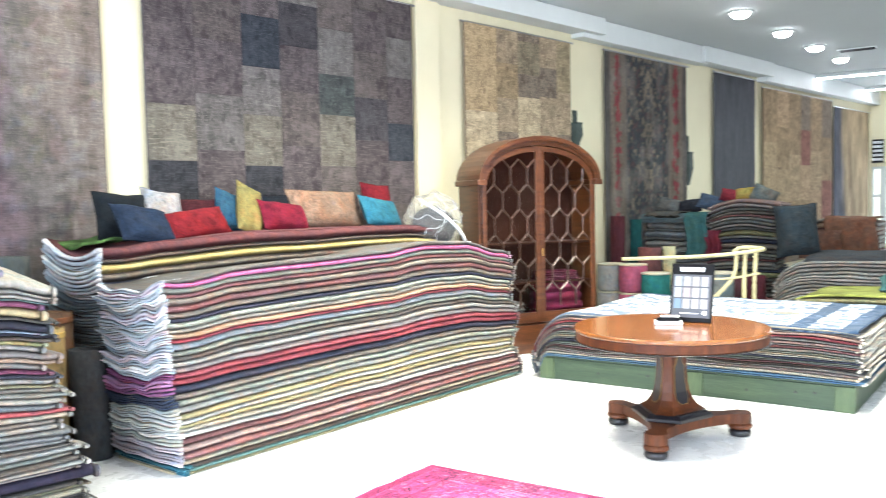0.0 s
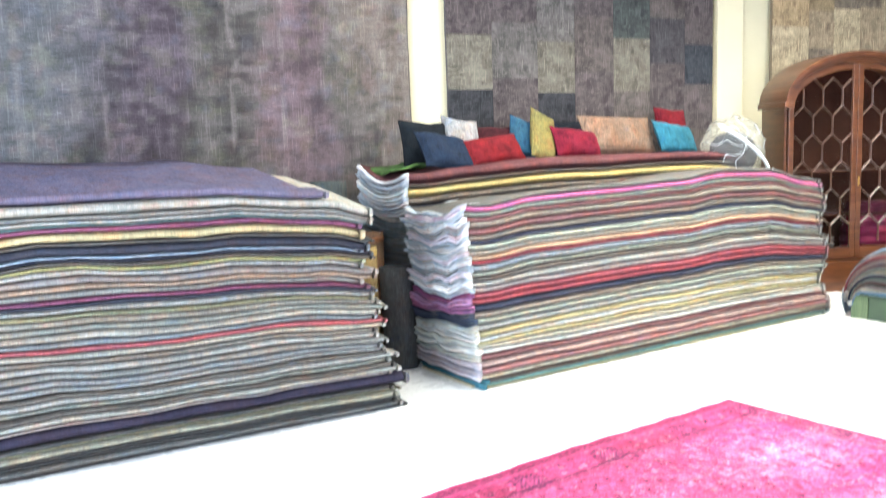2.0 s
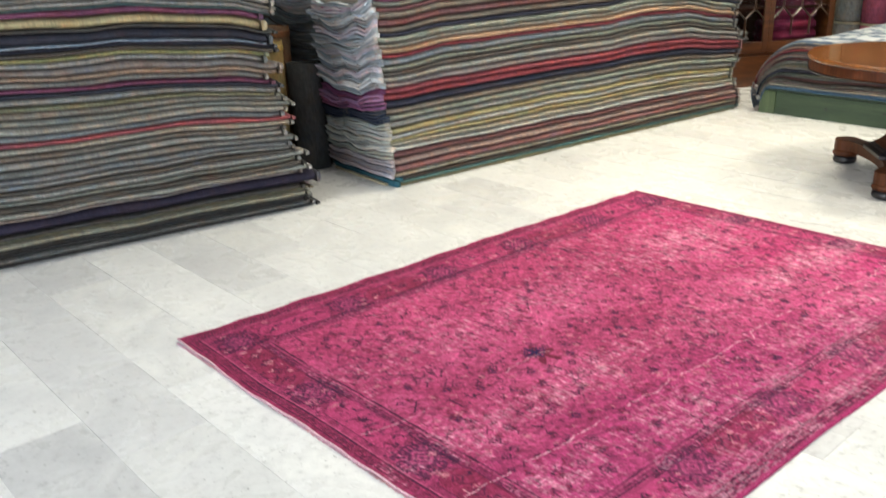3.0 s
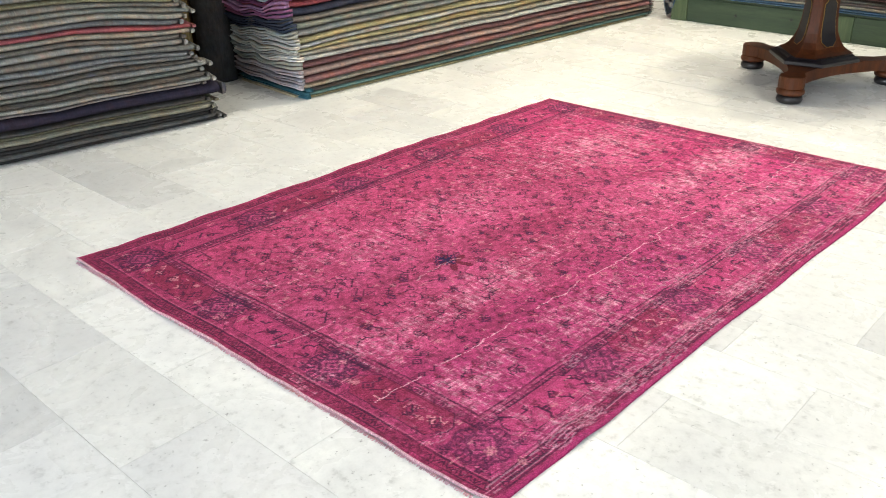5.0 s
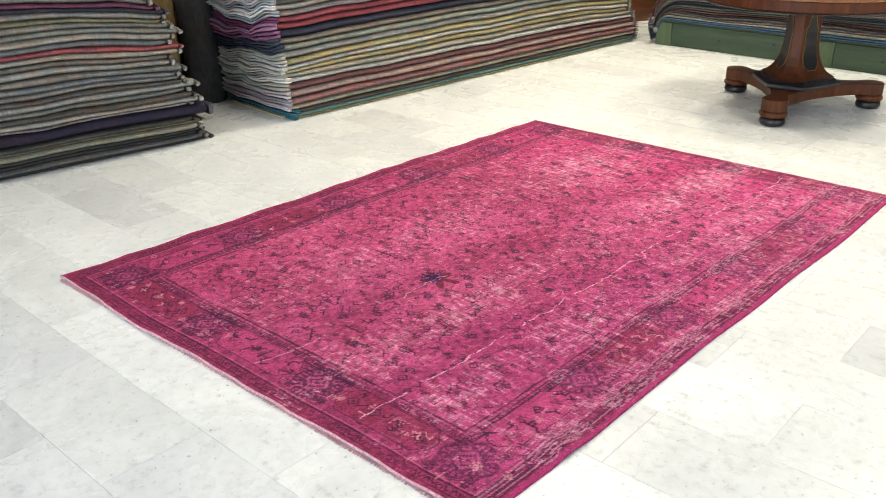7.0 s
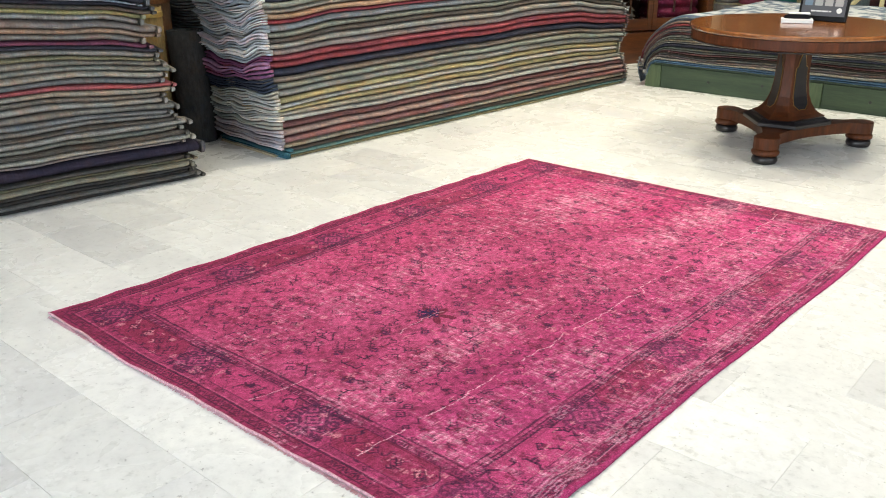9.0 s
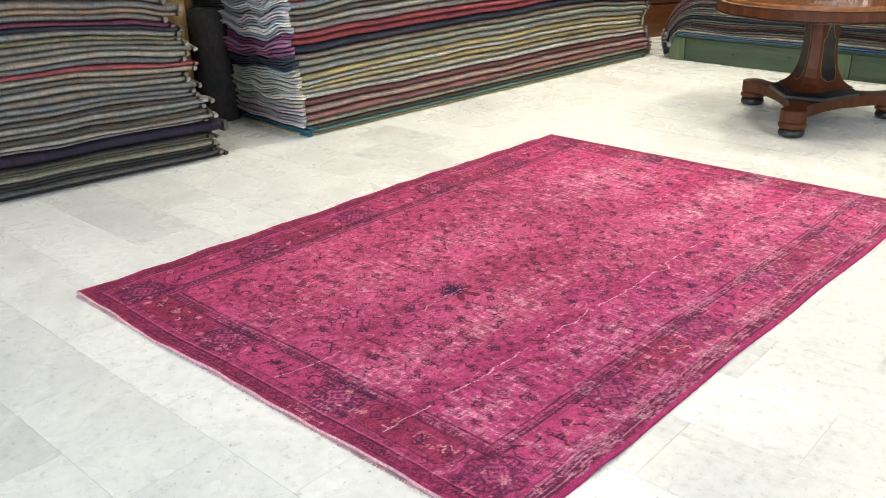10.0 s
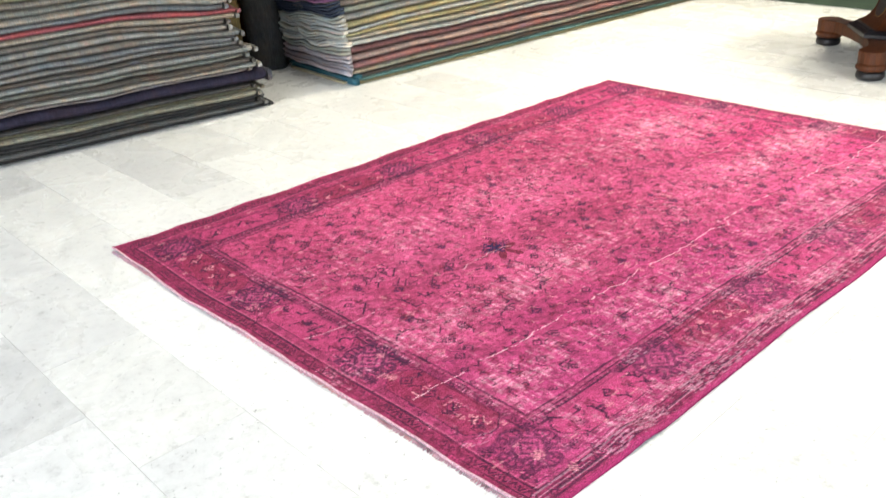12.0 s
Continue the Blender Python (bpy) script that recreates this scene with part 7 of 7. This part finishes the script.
draped_rug(pose(-0.85, 11.88, 1.04, 0, 0, 0), 0.6, 0.45, 0.1, (0.10, 0.05, 0.035), "rust brown rug hanging from a pile of brown rugs", 0.05)
draped_rug(pose(-0.50, 11.96, 1.225, 0, 0, 0), 0.72, 0.62, 0.7, (0.13, 0.062, 0.04), "rust brown rug draped over a pile of brown rugs", 0.06)
# framed notices at the far end
for z0, z1 in ((2.33, 2.88), ):
    t = thing("wall_sign", pose(-0.92, FAR_Y - 0.01, z0), "dark framed notice with rows of unreadable white lettering", "sign")
    part("board", box(-0.05, 0.20, -0.03, 0.0, 0.0, z1 - z0, 0.006), BLACK, t)
    for k in range(5):
        for q in range(4):
            part("lettering_bar", box(-0.03 + q * 0.054, 0.012 + q * 0.054, -0.033, -0.0295, 0.05 + k * 0.1, 0.11 + k * 0.1), PAPER, t)


# ---------------- marble floor ----------------
TW, TL, GAP, Y0 = 0.30, 0.60, 0.0009, 0.088
floor = structure("floor", box(-7.0, 6.0, -6.0, 22.0, -0.12, -0.0016), plain_material("pale_grout", (0.62, 0.62, 0.60), 0.8, vary=0.1), "white marble tiled shop floor laid in running bond", None, "floor")
tile_mesh = from_bm("tile", box(GAP / 2, TL - GAP / 2, GAP / 2, TW - GAP / 2, -0.012, 0.0, 0.0008), MARBLE)
# tones of single slabs: row and place in the row
TILE_TONES = {(-6, -2): 0.80, (-5, -1): 0.94, (-5, -2): 0.91, (-5, 0): 0.93, (-4, -2): 1.08, (-4, -1): 1.02, (-2, -4): 0.89, (-2, -5): 0.91, (-3, -3): 1.08, (-1, -3): 1.06, (-1, -4): 0.96, (0, -4): 1.02,
              (1, -4): 1.03, (2, -4): 0.97, (3, -3): 0.90, (-2, 0): 0.93, (-2, 1): 0.95, (0, 0): 0.90, (-1, 1): 1.05, (0, 1): 1.03, (-1, 2): 1.0, (1, 1): 1.02}
tr = random.Random(8)
rest_v, rest_f = [], []
for row in range(-20, 73):
    y = Y0 + TW * row
    off = 0.473 if row % 2 == 0 else 0.168
    for k in range(-13, 11):
        x = off + TL * k
        if x < -7.0 or x + TL > 6.0 or y < -6.0 or y + TW > 22.0:
            continue
        near = -2.7 < x < 1.9 and -1.9 < y < 3.9 and not (-0.95 < x and x + TL < 0.9 and -0.75 < y and y + TW < 1.85)
        if near:
            tile = new("tile", tile_mesh)
            tile.parent = floor
            v = TILE_TONES.get((row, k), tr.choice((0.88, 0.93, 0.97, 1.0, 1.02, 1.04, 1.06)))
            tile.color = (v * 0.995, v, v * (0.99 if v > 0.93 else 1.005), 1)
            tile.location = (x, y, 0)
        else:
            b = len(rest_v)
            g = GAP / 2
            for zz in (-0.012, 0.0):
                rest_v += [(x + g, y + g, zz), (x + TL - g, y + g, zz), (x + TL - g, y + TW - g, zz), (x + g, y + TW - g, zz)]
            rest_f += [(b + 4, b + 5, b + 6, b + 7)] + [(b + i, b + (i + 1) % 4, b + 4 + (i + 1) % 4, b + 4 + i) for i in range(4)]
part("tile_field", mesh_of("tile_field", rest_v, rest_f, MARBLE), None, floor, color=(0.985, 0.985, 0.98))["kind"] = "stuff"
